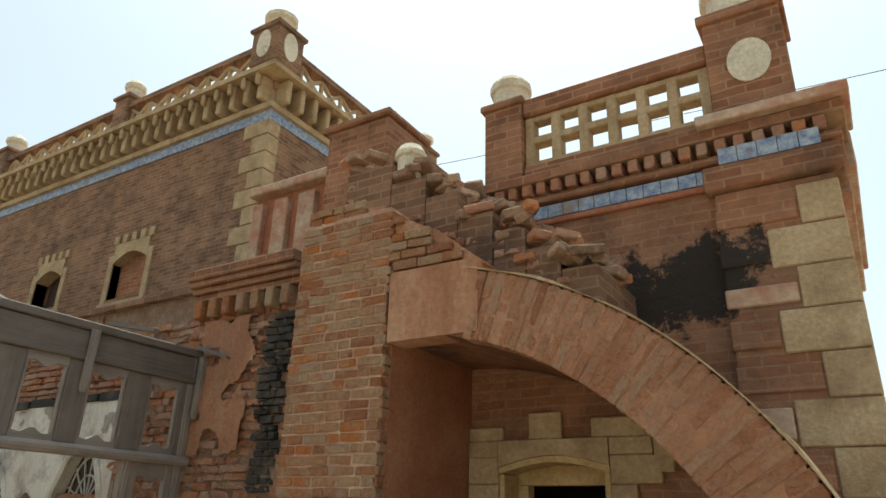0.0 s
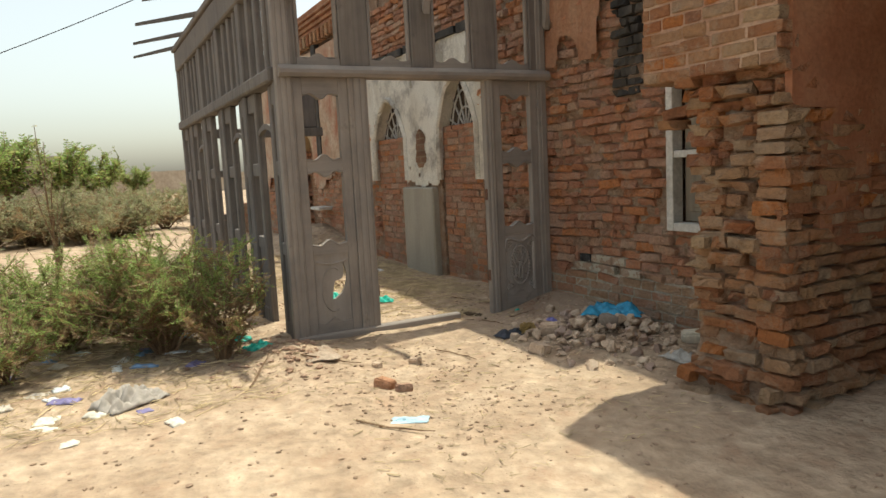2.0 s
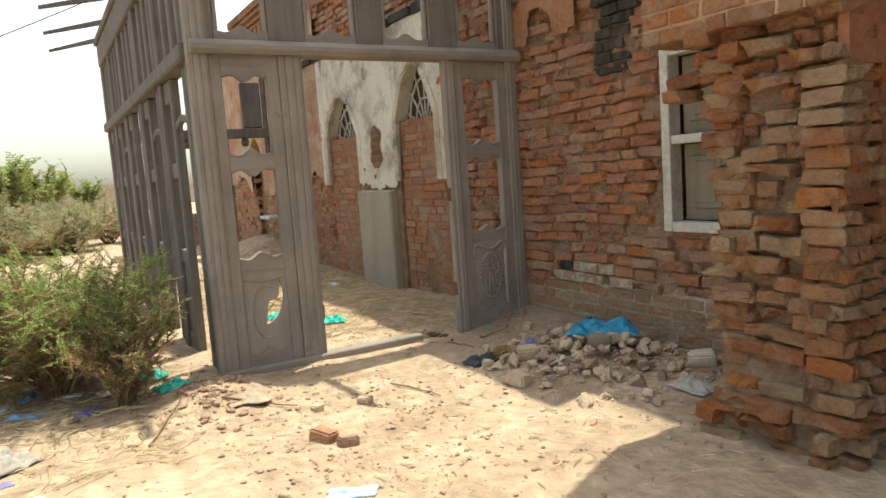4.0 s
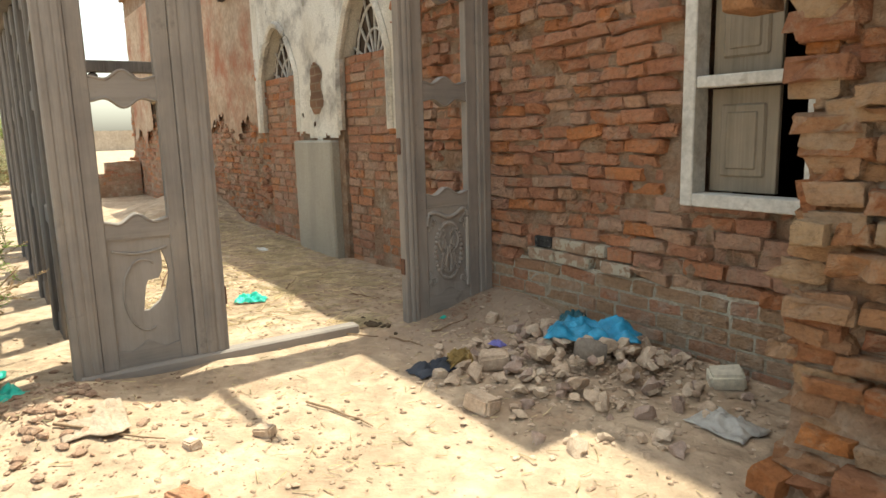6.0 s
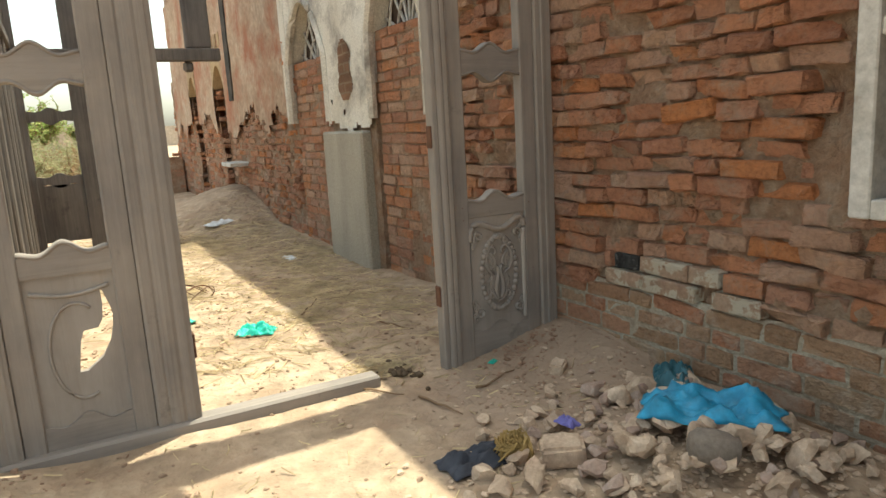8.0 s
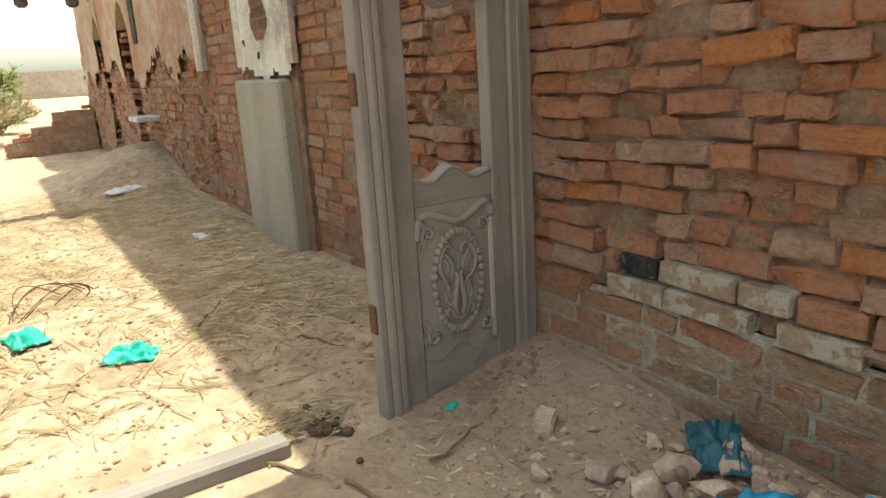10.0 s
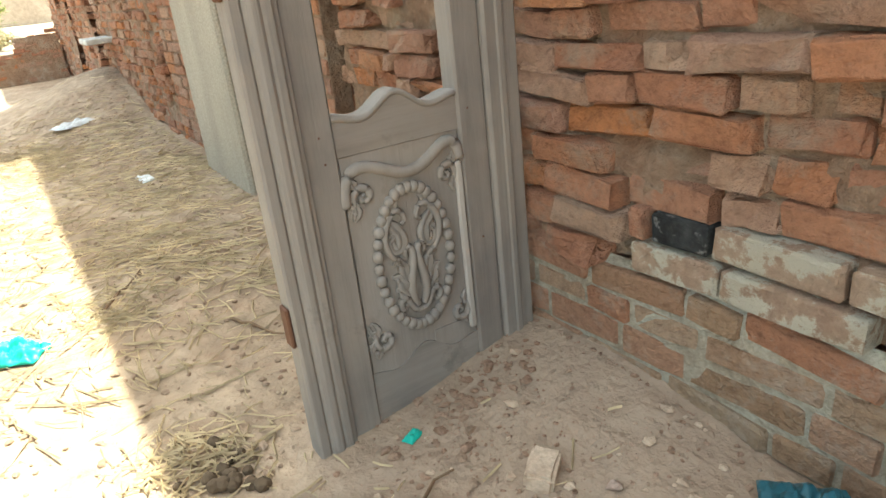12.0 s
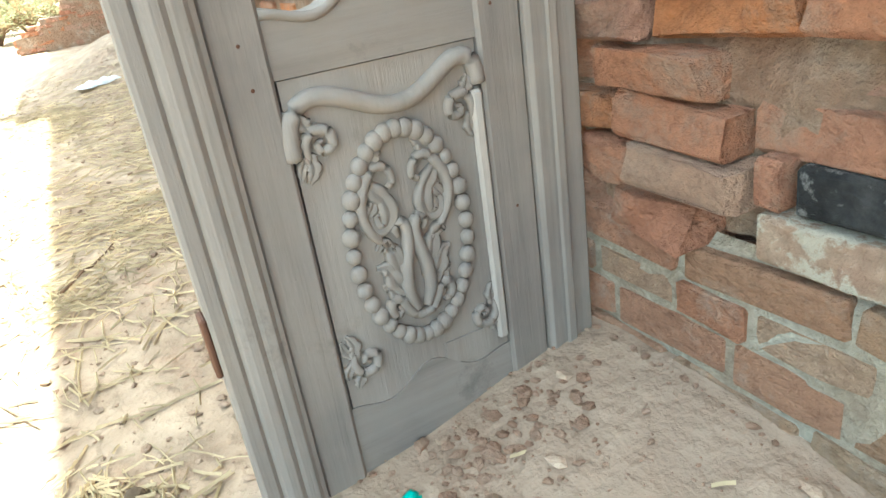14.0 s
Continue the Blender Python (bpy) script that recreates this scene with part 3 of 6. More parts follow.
for x0, x1, z in ((-3.92, -3.625, 2.475), (-2.615, -2.26, 2.475)):
    part("stone", local(bevel_all(boxes((x0, x1, YD - 0.058, YD + 0.1, 2.34, z)), 0.008), FO), M_stone, door_frame)
for x0, x1, z in ((-3.92, -3.58, 2.60), (-3.33, -3.02, 2.71), (-2.76, -2.26, 2.64), (-2.255, -2.1, 2.47)):
    part("merlon", local(bevel_all(boxes((x0, x1, YD - 0.055, YD + 0.1, 2.479 if x0 < -2.3 else 2.2, z)), 0.012), FO), M_stone, door_frame)
for x0, x1 in ((DX0, DX0 + 0.05), (DX1 - 0.05, DX1)):
    part("reveal", local(bevel_all(boxes((x0, x1, YD - 0.04, YD + 0.25, DZ0, 2.198)), 0.008), FO), M_yellow, door_frame, "yellow limewashed door reveal")
for x0, x1 in ((DX0 + 0.002, DX0 + 0.14), (DX1 - 0.14, DX1 - 0.002)):
    part("jamb", local(bevel_all(boxes((x0, x1, YD + 0.255, YD + 0.39, DZ0, 2.12)), 0.006), FO), M_yellow, door_frame)
part("head_board", local(bevel_all(boxes((DX0 + 0.002, DX1 - 0.002, YD + 0.257, YD + 0.392, 2.122, 2.29)), 0.006), FO), M_yellow, door_frame)

# corner pilaster with quoins
quoin = thing("quoin_pilaster", "corner pilaster with cream stone quoins over brick", "pilaster", (-1.05, YD, 0), kind="structure")
QO = Vector((-1.05, YD, 0))
part("shaft", local(boxes((-1.55, -0.66, YD - 0.10, YD + 0.35, -0.2, 4.4)), QO), M_mould, quoin)
rq = random.Random(5)
for i in range(13):
    z = 0.0 + i * 0.335
    w = (0.58 if i % 2 else 0.34) + rq.uniform(-0.05, 0.05)
    bm = boxes((-0.655 - w, -0.645, YD - 0.115 - rq.random() * 0.01, YD + 0.2, z, z + 0.325))
    bevel_all(bm, 0.01)
    part("quoin_stone", local(bm, QO), M_stone, quoin)
    bm = boxes((-1.57, -0.66 - w - 0.01, YD - 0.118 - rq.random() * 0.01, YD + 0.2, z + 0.05, z + 0.19 + rq.random() * 0.1))
    bevel_all(bm, 0.012)
    part("brick_band", local(bm, QO), M_buff if i % 3 == 1 else M_mould, quoin)

# ---- parapet over the door block ----
par = thing("parapet", "brick roof parapet with pierced stone panels and blue tile frieze", "parapet", (-2.3, YD, 4.5), kind="structure")
RO = Vector((-2.3, YD, 4.5))


def pp(name, dims, mat, label="", bev=0.012):
    bm = boxes(*dims)
    if bev:
        bevel_all(bm, bev)
    return part(name, local(bm, RO), mat, par, label)


pp("cornice", [(-3.8, -0.55, YD - 0.06, YD + 0.5, 4.72, 4.80)], M_parapet, "projecting brick cornice")
pp("cornice", [(-3.84, -0.50, YD - 0.13, YD + 0.5, 4.93, 5.03)], M_parapet, "worn cornice slab")
pp("cornice", [(-1.62, -0.45, YD - 0.22, YD + 0.5, 5.035, 5.13)], M_buff, "sandy worn cornice slab")
rq = random.Random(8)
for i in range(21):
    x = -3.78 + i * 0.152
    pp("dentil", [(x, x + 0.085 + rq.random() * 0.02, YD - 0.11, YD + 0.1, 4.805, 4.925)], M_brick, "", 0.008)
for i in range(11):
    x = -3.24 + i * 0.155
    pp("tile", [(x, x + 0.15, YD - 0.028, YD + 0.02, 4.56, 4.69)], M_tile, "blue and white glazed tile", 0.004)
for i in range(5):
    x = -1.48 + i * 0.155
    pp("tile", [(x, x + 0.15, YD - 0.135, YD + 0.02, 4.66, 4.81)], M_tile, "blue and white glazed tile", 0.004)
pp("string_course", [(-3.8, -1.55, YD - 0.04, YD + 0.1, 4.49, 4.55)], M_plaster_red)
pp("string_course", [(-1.62, -0.58, YD - 0.17, YD + 0.3, 4.42, 4.64)], M_parapet)
pp("side_cornice", [(-0.75, -0.48, YD + 0.5, 9.2, 4.72, 5.05), (-0.75, -0.55, YD + 0.5, 9.2, 4.45, 4.6)], M_buff)
pp("post", [(-3.76, -3.33, YD - 0.08, YD + 0.36, 5.03, 5.98), (-3.80, -3.30, YD - 0.12, YD + 0.40, 5.92, 6.0)], M_parapet, "red brick parapet post")
pp("post", [(-1.47, -0.82, YD - 0.14, YD + 0.45, 5.13, 6.16), (-1.51, -0.78, YD - 0.18, YD + 0.49, 6.1, 6.2)], M_parapet, "red brick parapet post")
bm = bmesh.new()
prism(bm, [(-1.12 + 0.18 * math.cos(a), YD - 0.16, 5.60 + 0.22 * math.sin(a)) for a in [2 * math.pi * i / 20 for i in range(20)]], (0, 0.05, 0))
part("medallion", local(bm, RO), M_finial, par, "white oval medallion")
bm = bmesh.new()
turned(bm, [(0.19, 6.0), (0.20, 6.2), (0.23, 6.22), (0.23, 6.30), (0.19, 6.36), (0.10, 6.42), (0.02, 6.44)], (-3.55, YD + 0.14, 0))
part("finial", local(bm, RO), M_finial, par, "weathered drum finial")
bm = bmesh.new()
turned(bm, [(0.30, 6.2), (0.31, 6.45), (0.36, 6.48), (0.36, 6.6), (0.28, 6.7), (0.1, 6.78)], (-1.14, YD + 0.15, 0), 14)
part("finial", local(bm, RO), M_finial, par, "weathered drum finial")
pp("bottom_rail", [(-3.33, -1.47, YD - 0.05, YD + 0.2, 5.03, 5.17)], M_parapet, "", 0.02)
pp("coping", [(-3.33, -1.47, YD - 0.06, YD + 0.24, 5.76, 5.97)], M_parapet, "stained red brick coping", 0.02)
for z0, z1 in ((5.172, 5.23), (5.44, 5.52), (5.70, 5.758)):
    pp("crossbar", [(-3.33, -1.47, YD - 0.004, YD + 0.15, z0, z1)], M_stone, "cream stone crossbar", 0.012)
for i in range(7):
    x = -3.325 + i * 0.292
    pp("baluster", [(x, x + 0.10, YD - 0.012, YD + 0.14, 5.174, 5.756)], M_stone, "cream stone baluster", 0.014)

# ---- upper wall, turret and broken stair behind the pier ----
up = thing("upper_wall", "set-back upper wall with blind niches", "wall", (-6.9, 6.5, 4.4), kind="structure")
UO = Vector((-6.9, 6.5, 4.4))
dims = [(-8.05, -5.6, 6.55, 6.9, 4.4, 6.25)]
part("wall", local(boxes(*dims), UO), M_plaster_red, up)
xs = (-8.05, -7.85, -7.62, -7.35, -7.15, -6.85, -6.62, -6.3, -6.1)
for a, b in zip(xs[::2], xs[1::2]):
    part("mullion", local(bevel_all(boxes((a, b, 6.44, 6.56, 4.9, 6.1)), 0.015), UO), M_buff, up)
part("coping", local(bevel_all(boxes((-8.12, -5.6, 6.38, 6.95, 6.22, 6.36)), 0.02), UO), M_buff, up)
part("sill", local(bevel_all(boxes((-8.12, -5.6, 6.40, 6.56, 4.8, 4.93)), 0.02), UO), M_plaster_red, up)
turret = thing("turret", "square red-plastered turret with a broken cap", "turret", (-5.95, 6.6, 4.5), kind="structure")
TO = Vector((-5.95, 6.6, 4.5))
part("shaft", local(bevel_all(boxes((-6.45, -5.44, 6.2, 7.1, 4.5, 6.72)), 0.02), TO), M_parapet, turret)
part("cap", local(bevel_all(boxes((-6.5, -5.39, 6.14, 7.16, 6.72, 6.82)), 0.025), TO), M_parapet, turret)
stair = thing("broken_stair", "collapsed brick stair flight above the arch", "stair", (-3.5, 5.1, 3.5), kind="structure")
SO = Vector((-3.5, 5.1, 3.5))
M_sooty_brick = earthy("sooty_broken_brick", (0.17, 0.105, 0.07), (0.29, 0.185, 0.125), (0.42, 0.30, 0.21), 4, 40, 0.7, stain=(0.06, 0.045, 0.035), stain_scale=2.2, stain_at=(0.5, 0.66))
rq = random.Random(21)
flights = [(-4.86, -4.3, 5.25), (-4.3, -3.9, 5.02), (-3.9, -3.55, 4.78), (-3.55, -3.2, 4.5), (-3.2, -2.9, 4.28), (-2.9, -2.6, 4.08), (-2.6, -2.3, 3.86)]
for a, b, top in flights:
    part("step", local(boxes((a, b - 0.01, YP + 0.45, YD - 0.01, 3.2, top - 0.22)), SO), M_tower, stair)
    for k in range(20):
        s = rq.uniform(0.07, 0.17)
        bm = bmesh.new()
        box(bm, -s, s, -s * 0.6, s * 0.6, -0.04, 0.04)
        bevel_all(bm, 0.012)
        bmesh.ops.rotate(bm, verts=bm.verts, matrix=Euler((rq.gauss(0, 0.25), rq.gauss(0, 0.25), rq.uniform(0, 3))).to_matrix())
        bmesh.ops.translate(bm, verts=bm.verts, vec=Vector((rq.uniform(a, b), rq.uniform(YP + 0.42, YD - 0.3), top - 0.24 + rq.uniform(0, 0.2))) - SO)
        part("broken_brick", bm, M_sooty_brick if rq.random() < 0.75 else M_brick, stair)
bm = bmesh.new()
turned(bm, [(0.13, 4.85), (0.13, 5.10), (0.16, 5.12), (0.16, 5.17), (0.11, 5.25), (0.04, 5.29)], (-4.2, 5.0, 0))
fin = part("finial", local(bm, SO), M_finial, stair, "weathered lime finial")

# cornice over the front wall
cor = thing("wall_cornice", "corbelled red brick cornice of the front wall", "cornice", (-6.3, YW, 4.2), kind="structure")
CO = Vector((-6.3, YW, 4.2))
for x0, x1 in ((-7.58, -5.9), (-16.4, -13.2)):
    for k, (d, z0, z1) in enumerate(((0.05, 4.22, 4.30), (0.09, 4.305, 4.38), (0.14, 4.385, 4.46), (0.17, 4.465, 4.60))):
        part("course", local(bevel_all(boxes((x0 - d * 0.5, x1, YW - d, YW + 0.3, z0, z1)), 0.012), CO), M_parapet, cor)
    x = x0 + 0.06
    while x < x1 - 0.1:
        part("corbel", local(bevel_all(boxes((x, x + 0.12, YW - 0.11, YW + 0.05, 3.99, 4.215)), 0.015), CO), M_brick_o, cor)
        x += 0.235
part("parapet", local(boxes((-21.5, -5.95, YW + 0.06, YW + 0.4, 4.42, 4.5)), CO), M_tower, cor)

# ---- tall block behind ----
tower = thing("palace_block", "tall brick palace block with blue frieze and lattice balustrade", "building", (-15.7, 8.45, 0), kind="structure")
WO = Vector((-15.7, 8.45, 0))
TX0, TX1, TY, TYB = -21.2, -10.25, 8.45, 19.0


def tp(name, dims, mat, label="", bev=0.0):
    bm = boxes(*dims)
    if bev:
        bevel_all(bm, bev)
    return part(name, local(bm, WO), mat, tower, label)


wins = [(-14.65, -13.45, 6.15, 7.2), (-17.75, -16.65, 6.3, 7.25)]
cols = [TX0, -17.75, -16.65, -14.65, -13.45, TX1]
dims = []
for a, b in zip(cols, cols[1:]):
    w = [q for q in wins if q[0] == a]
    if w:
        dims += [(a, b, TY, TY + 0.5, 4.5, w[0][2]), (a, b, TY, TY + 0.5, w[0][3], 9.42)]
    else:
        dims += [(a, b, TY, TY + 0.5, 4.5, 9.42)]
dims += [(TX1 - 0.5, TX1, TY + 0.5, TYB, 4.5, 9.42), (TX0, TX0 + 0.5, TY + 0.5, TYB, 4.5, 9.42), (TX0, TX1, TYB, TYB + 0.4, 4.5, 9.42)]
tp("wall", dims, M_tower)
tp("roof", [(TX0, TX1, TY, TYB, 10.2, 10.4)], M_buff)
tp("frieze", [(TX0 - 0.02, TX1 + 0.03, TY - 0.035, TY + 0.3, 9.425, 9.66), (TX1 - 0.3, TX1 + 0.035, TY + 0.305, TYB, 9.425, 9.66)], M_tile, "blue glazed tile frieze")
tp("cornice", [(TX0 - 0.1, TX1 + 0.1, TY - 0.12, TY + 0.4, 9.665, 9.8), (TX1 - 0.3, TX1 + 0.105, TY + 0.405, TYB, 9.665, 9.8), (TX0, TX1 - 0.2, TY + 0.12, TY + 0.4, 9.8, 10.4), (TX1 - 0.3, TX1 - 0.12, TY + 0.12, TYB, 9.8, 10.4)], M_stone)
for i in range(27):
    x = TX0 + 0.1 + i * 0.41
    tp("bracket", [(x, x + 0.14, TY - 0.3, TY + 0.15, 9.81, 10.38), (x + 0.02, x + 0.12, TY - 0.42, TY - 0.3, 10.1, 10.38)], M_stone, "", 0.03)
for i in range(24):
    y = TY + 0.1 + i * 0.41
    tp("bracket", [(TX1 - 0.15, TX1 + 0.3, y, y + 0.14, 9.81, 10.38)], M_stone, "", 0.03)
tp("ledge", [(TX0 - 0.35, TX1 + 0.4, TY - 0.45, TY + 0.3, 10.385, 10.5), (TX1 - 0.3, TX1 + 0.405, TY + 0.305, TYB, 10.385, 10.5)], M_stone)
tp("handrail", [(TX0 - 0.3, TX1 + 0.3, TY - 0.38, TY - 0.1, 10.98, 11.12), (TX1 + 0.06, TX1 + 0.34, TY - 0.09, TYB, 10.98, 11.12)], M_tower, "dark brick handrail")


def lattice(u0, u1, place):
    n = int((u1 - u0) / 0.62)
    w = (u1 - u0) / n
    for i in range(n):
        a, b = u0 + i * w, u0 + (i + 1) * w
        for p, q in (((a, 10.5), (b, 10.98)), ((b, 10.5), (a, 10.98))):
            bm = bmesh.new()
            tube(bm, [place(*p), place(*q)], 0.055, 4)
            part("lattice_bar", local(bm, WO), M_stone, tower)
        bm = bmesh.new()
        tube(bm, [place(a, 10.5), place(a, 10.98)], 0.05, 4)
        part("lattice_post", local(bm, WO), M_stone, tower)


lattice(TX0 + 0.5, -15.4, lambda u, z: (u, TY - 0.25, z))
lattice(-14.85, TX1 - 0.5, lambda u, z: (u, TY - 0.25, z))
lattice(TY + 0.5, 13.6, lambda u, z: (TX1 + 0.2, u, z))
lattice(14.2, TYB - 0.4, lambda u, z: (TX1 + 0.2, u, z))
for x, y, s in ((-20.6, TY - 0.15, 0.3), (-15.12, TY - 0.15, 0.27), (-10.2, TY - 0.1, 0.38), (TX1 + 0.15, 13.9, 0.27), (TX1 + 0.15, TYB - 0.2, 0.3)):
    tp("post", [(x - s, x + s, y - s, y + s, 10.5, 11.1 + s * 0.7), (x - s - 0.06, x + s + 0.06, y - s - 0.06, y + s + 0.06, 11.1 + s * 0.7, 11.2 + s * 0.7)], M_tower, "", 0.02)
    bm = bmesh.new()
    turned(bm, [(s * 0.72, 11.2), (s * 0.75, 11.45), (s * 0.95, 11.5), (s * 0.95, 11.6), (s * 0.6, 11.72), (0.05, 11.8)], (x, y, s * 0.7), 12)
    part("finial", local(bm, WO), M_finial, tower, "weathered lime drum finial")
for c, ax in (((-10.2, TY - 0.5, 10.98), 0), ((-9.84, TY - 0.1, 10.98), 1)):
    bm = bmesh.new()
    pts = []
    for i in range(18):
        a = 2 * math.pi * i / 18
        pts.append((c[0] + (0.2 * math.cos(a) if ax == 0 else 0), c[1] + (0.2 * math.cos(a) if ax else 0), c[2] + 0.34 * math.sin(a)))
    prism(bm, pts, (0, 0.04, 0) if ax == 0 else (0.04, 0, 0))
    part("medallion", local(bm, WO), M_finial, tower, "white oval medallion")
rq = random.Random(3)
for i in range(12):
    z = 4.7 + i * 0.4
    w = 0.7 if i % 2 else 0.42
    tp("quoin_stone", [(TX1 - w, TX1 + 0.02, TY - 0.03, TY + 0.3, z, z + 0.38)], M_stone, "", 0.015)
for a, b, z0, z1 in wins:
    win = tp("window", [(a - 0.17, a, TY - 0.04, TY + 0.3, z0 - 0.1, z1), (b, b + 0.17, TY - 0.04, TY + 0.3, z0 - 0.1, z1), (a - 0.2, b + 0.2, TY - 0.08, TY + 0.3, z0 - 0.22, z0 - 0.1)], M_stone, "cream stone window frame with toothed arch", 0.015)
    bm = bmesh.new()
    low = [(a + i / 10 * (b - a), TY - 0.04, z1 - 0.22 + 0.22 * math.sin(math.pi * i / 10)) for i in range(11)]
    high = [(p[0], p[1], z1 + 0.25) for p in low]
    strip_solid(bm, low, high, (0, 0.34, 0))
    part("arch_head", local(bm, WO), M_stone, win)
    for i in range(5):
        x = a - 0.1 + i * (b - a + 0.05) / 4
        part("tooth", local(boxes((x, x + 0.16, TY - 0.04, TY + 0.1, z1 + 0.26, z1 + 0.46)), WO), M_stone, win)
    if a > -15:
        part("blocking", local(boxes((a, b, TY + 0.2, TY + 0.33, z0, z1 - 0.04)), WO), M_block_brick, win, "rough brick walling up the window")
    else:
        # dark sheet in place of the unlit room behind the window
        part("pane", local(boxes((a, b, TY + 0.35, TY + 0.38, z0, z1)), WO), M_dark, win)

# ---- carved timber porch ----
porch = thing("timber_porch", "roofless carved timber porch, silver-grey and weathered", "porch", (XP, 4.0, 0), kind="structure")
OO = Vector((XP, 4.0, 0))


def wp(name, bm, mat=None, parent=None, label="", bev=0.0):
    if bev:
        bevel_all(bm, bev)
    ob = part(name, local(bm, OO), mat or M_wood, parent or porch, label)
    if name in ("bead", "scroll", "stem", "corner_scroll", "serpentine_moulding", "oval_moulding", "rail_bead"):
        for p in ob.data.polygons:
            p.use_smooth = True
    return ob


def moulded_post(y0, y1, z0, z1, x=XP, t=0.11):
    """An upright with fluted mouldings on its face."""
    w = y1 - y0
    pts, d = [], [(0, 0), (0.06, 0.005), (0.24, 0.005), (0.30, 0.0), (0.36, 0.007), (0.46, 0.011), (0.58, 0.011), (0.66, 0.005), (0.72, 0.008), (0.86, 0.008), (0.93, 0.002), (1.0, 0.0)]
    pts = [(x + o, y0 + f * w, z0) for f, o in d] + [(x - t, y1, z0), (x - t, y0, z0)]
    bm = bmesh.new()
    prism(bm, pts, (0, 0, z1 - z0))
    return bm


def wave(f, up):
    """The serpentine edge of a rail, 0..1 across, about 6 cm high."""
    return up * (0.010 * math.cos(4 * math.pi * f) + 0.034 * math.exp(-((f - 0.5) / 0.2) ** 2) - 0.006)


def rail(y0, y1, z0, z1, up=True, down=False, x=XP, t=0.055):
    bm = bmesh.new()
    K = 22
    low = [(x - 0.02, y0 + (y1 - y0) * i / K, z0 - (wave(i / K, 1) if down else 0)) for i in range(K + 1)]
    high = [(x - 0.02, y0 + (y1 - y0) * i / K, z1 + (wave(i / K, 1) if up else 0)) for i in range(K + 1)]
    strip_solid(bm, low, high, (-t, 0, 0))
    return bm


Y_L, Y_R = 2.60, 5.40
GZ = -0.08
for y0, y1, z1 in ((2.58, 2.72, 3.52), (3.22, 3.40, 2.32), (4.635, 4.745, 2.32), (5.275, 5.385, 3.52)):
    if y0 > 5:
        wp("post", boxes((XP - 0.06, XP + 0.004, y0, y1, GZ, z1)), None, None, "", 0.008)
        wp("cover_bead", boxes((XP + 0.005, XP + 0.014, y0 + 0.035, y0 + 0.06, GZ, z1 - 0.02)), M_wood, None, "", 0.006)
    else:
        wp("post", moulded_post(y0, y1, GZ, z1, XP, 0.06))
wp("sill_beam", boxes((XP - 0.07, XP + 0.03, Y_L, 4.25, GZ - 0.03, 0.03)), M_wood_h, None, "worn timber threshold", 0.012)
bm = bmesh.new()
prism(bm, [(XP - 0.12, Y_L, 2.30), (XP + 0.05, Y_L, 2.30), (XP + 0.07, Y_L, 2.33), (XP + 0.07, Y_L, 2.36), (XP + 0.03, Y_L, 2.40), (XP - 0.12, Y_L, 2.40)], (0, Y_R - Y_L, 0))
wp("transom", bm, M_wood_h)
for y0, y1 in ((2.58, 2.78), (3.17, 3.45), (3.87, 4.10), (4.52, 4.80), (5.20, 5.40)):
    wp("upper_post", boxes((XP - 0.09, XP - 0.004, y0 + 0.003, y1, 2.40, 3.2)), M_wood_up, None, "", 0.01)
for y0, y1 in ((2.78, 3.17), (3.45, 3.87), (4.10, 4.52), (4.80, 5.20)):
    wp("upper_rail", rail(y0, y1, 2.401, 2.47, True), M_wood_h)
    wp("upper_rail", rail(y0, y1, 3.11, 3.21, False, True), M_wood_h)
    for a, b in ((y0, y0 + 0.035), (y1 - 0.035, y1)):
        wp("moulding", boxes((XP - 0.06, XP - 0.02, a, b, 2.47, 3.11)), M_wood, None, "", 0.008)
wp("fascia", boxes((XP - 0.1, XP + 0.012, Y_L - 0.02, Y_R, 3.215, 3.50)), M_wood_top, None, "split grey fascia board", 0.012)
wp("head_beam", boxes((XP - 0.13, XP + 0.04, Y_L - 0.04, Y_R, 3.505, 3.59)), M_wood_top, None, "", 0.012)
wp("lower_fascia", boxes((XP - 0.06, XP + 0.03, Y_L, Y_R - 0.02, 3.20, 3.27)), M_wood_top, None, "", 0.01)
for y, z0 in ((2.70, 2.92), (3.98, 2.88), (5.34, 2.8)):
    bm = bmesh.new()
    prism(bm, [(XP + 0.045, y, 3.52), (XP + 0.12, y, 3.50), (XP + 0.11, y, 3.25), (XP + 0.10, y, z0 + 0.12), (XP + 0.07, y, z0), (XP + 0.035, y, z0 + 0.05), (XP + 0.045, y, z0 + 0.2)], (0, 0.06, 0))
    wp("hanging_bracket", bm, M_wood)
for y, L in ((4.15, 0.85), (5.28, 0.6), (2.9, 0.5)):
    bm = bmesh.new()
    prism(bm, [(XP + 0.045, y, 3.595), (XP + L, y - 0.03, 3.42), (XP + L, y - 0.03, 3.455), (XP + 0.045, y, 3.64)], (0, 0.06, 0))
    # shade-coloured teak keeps these rafters from showing bright
    wp("broken_rafter", bm, M_wood_shaded, None, "thin broken eaves rafter")


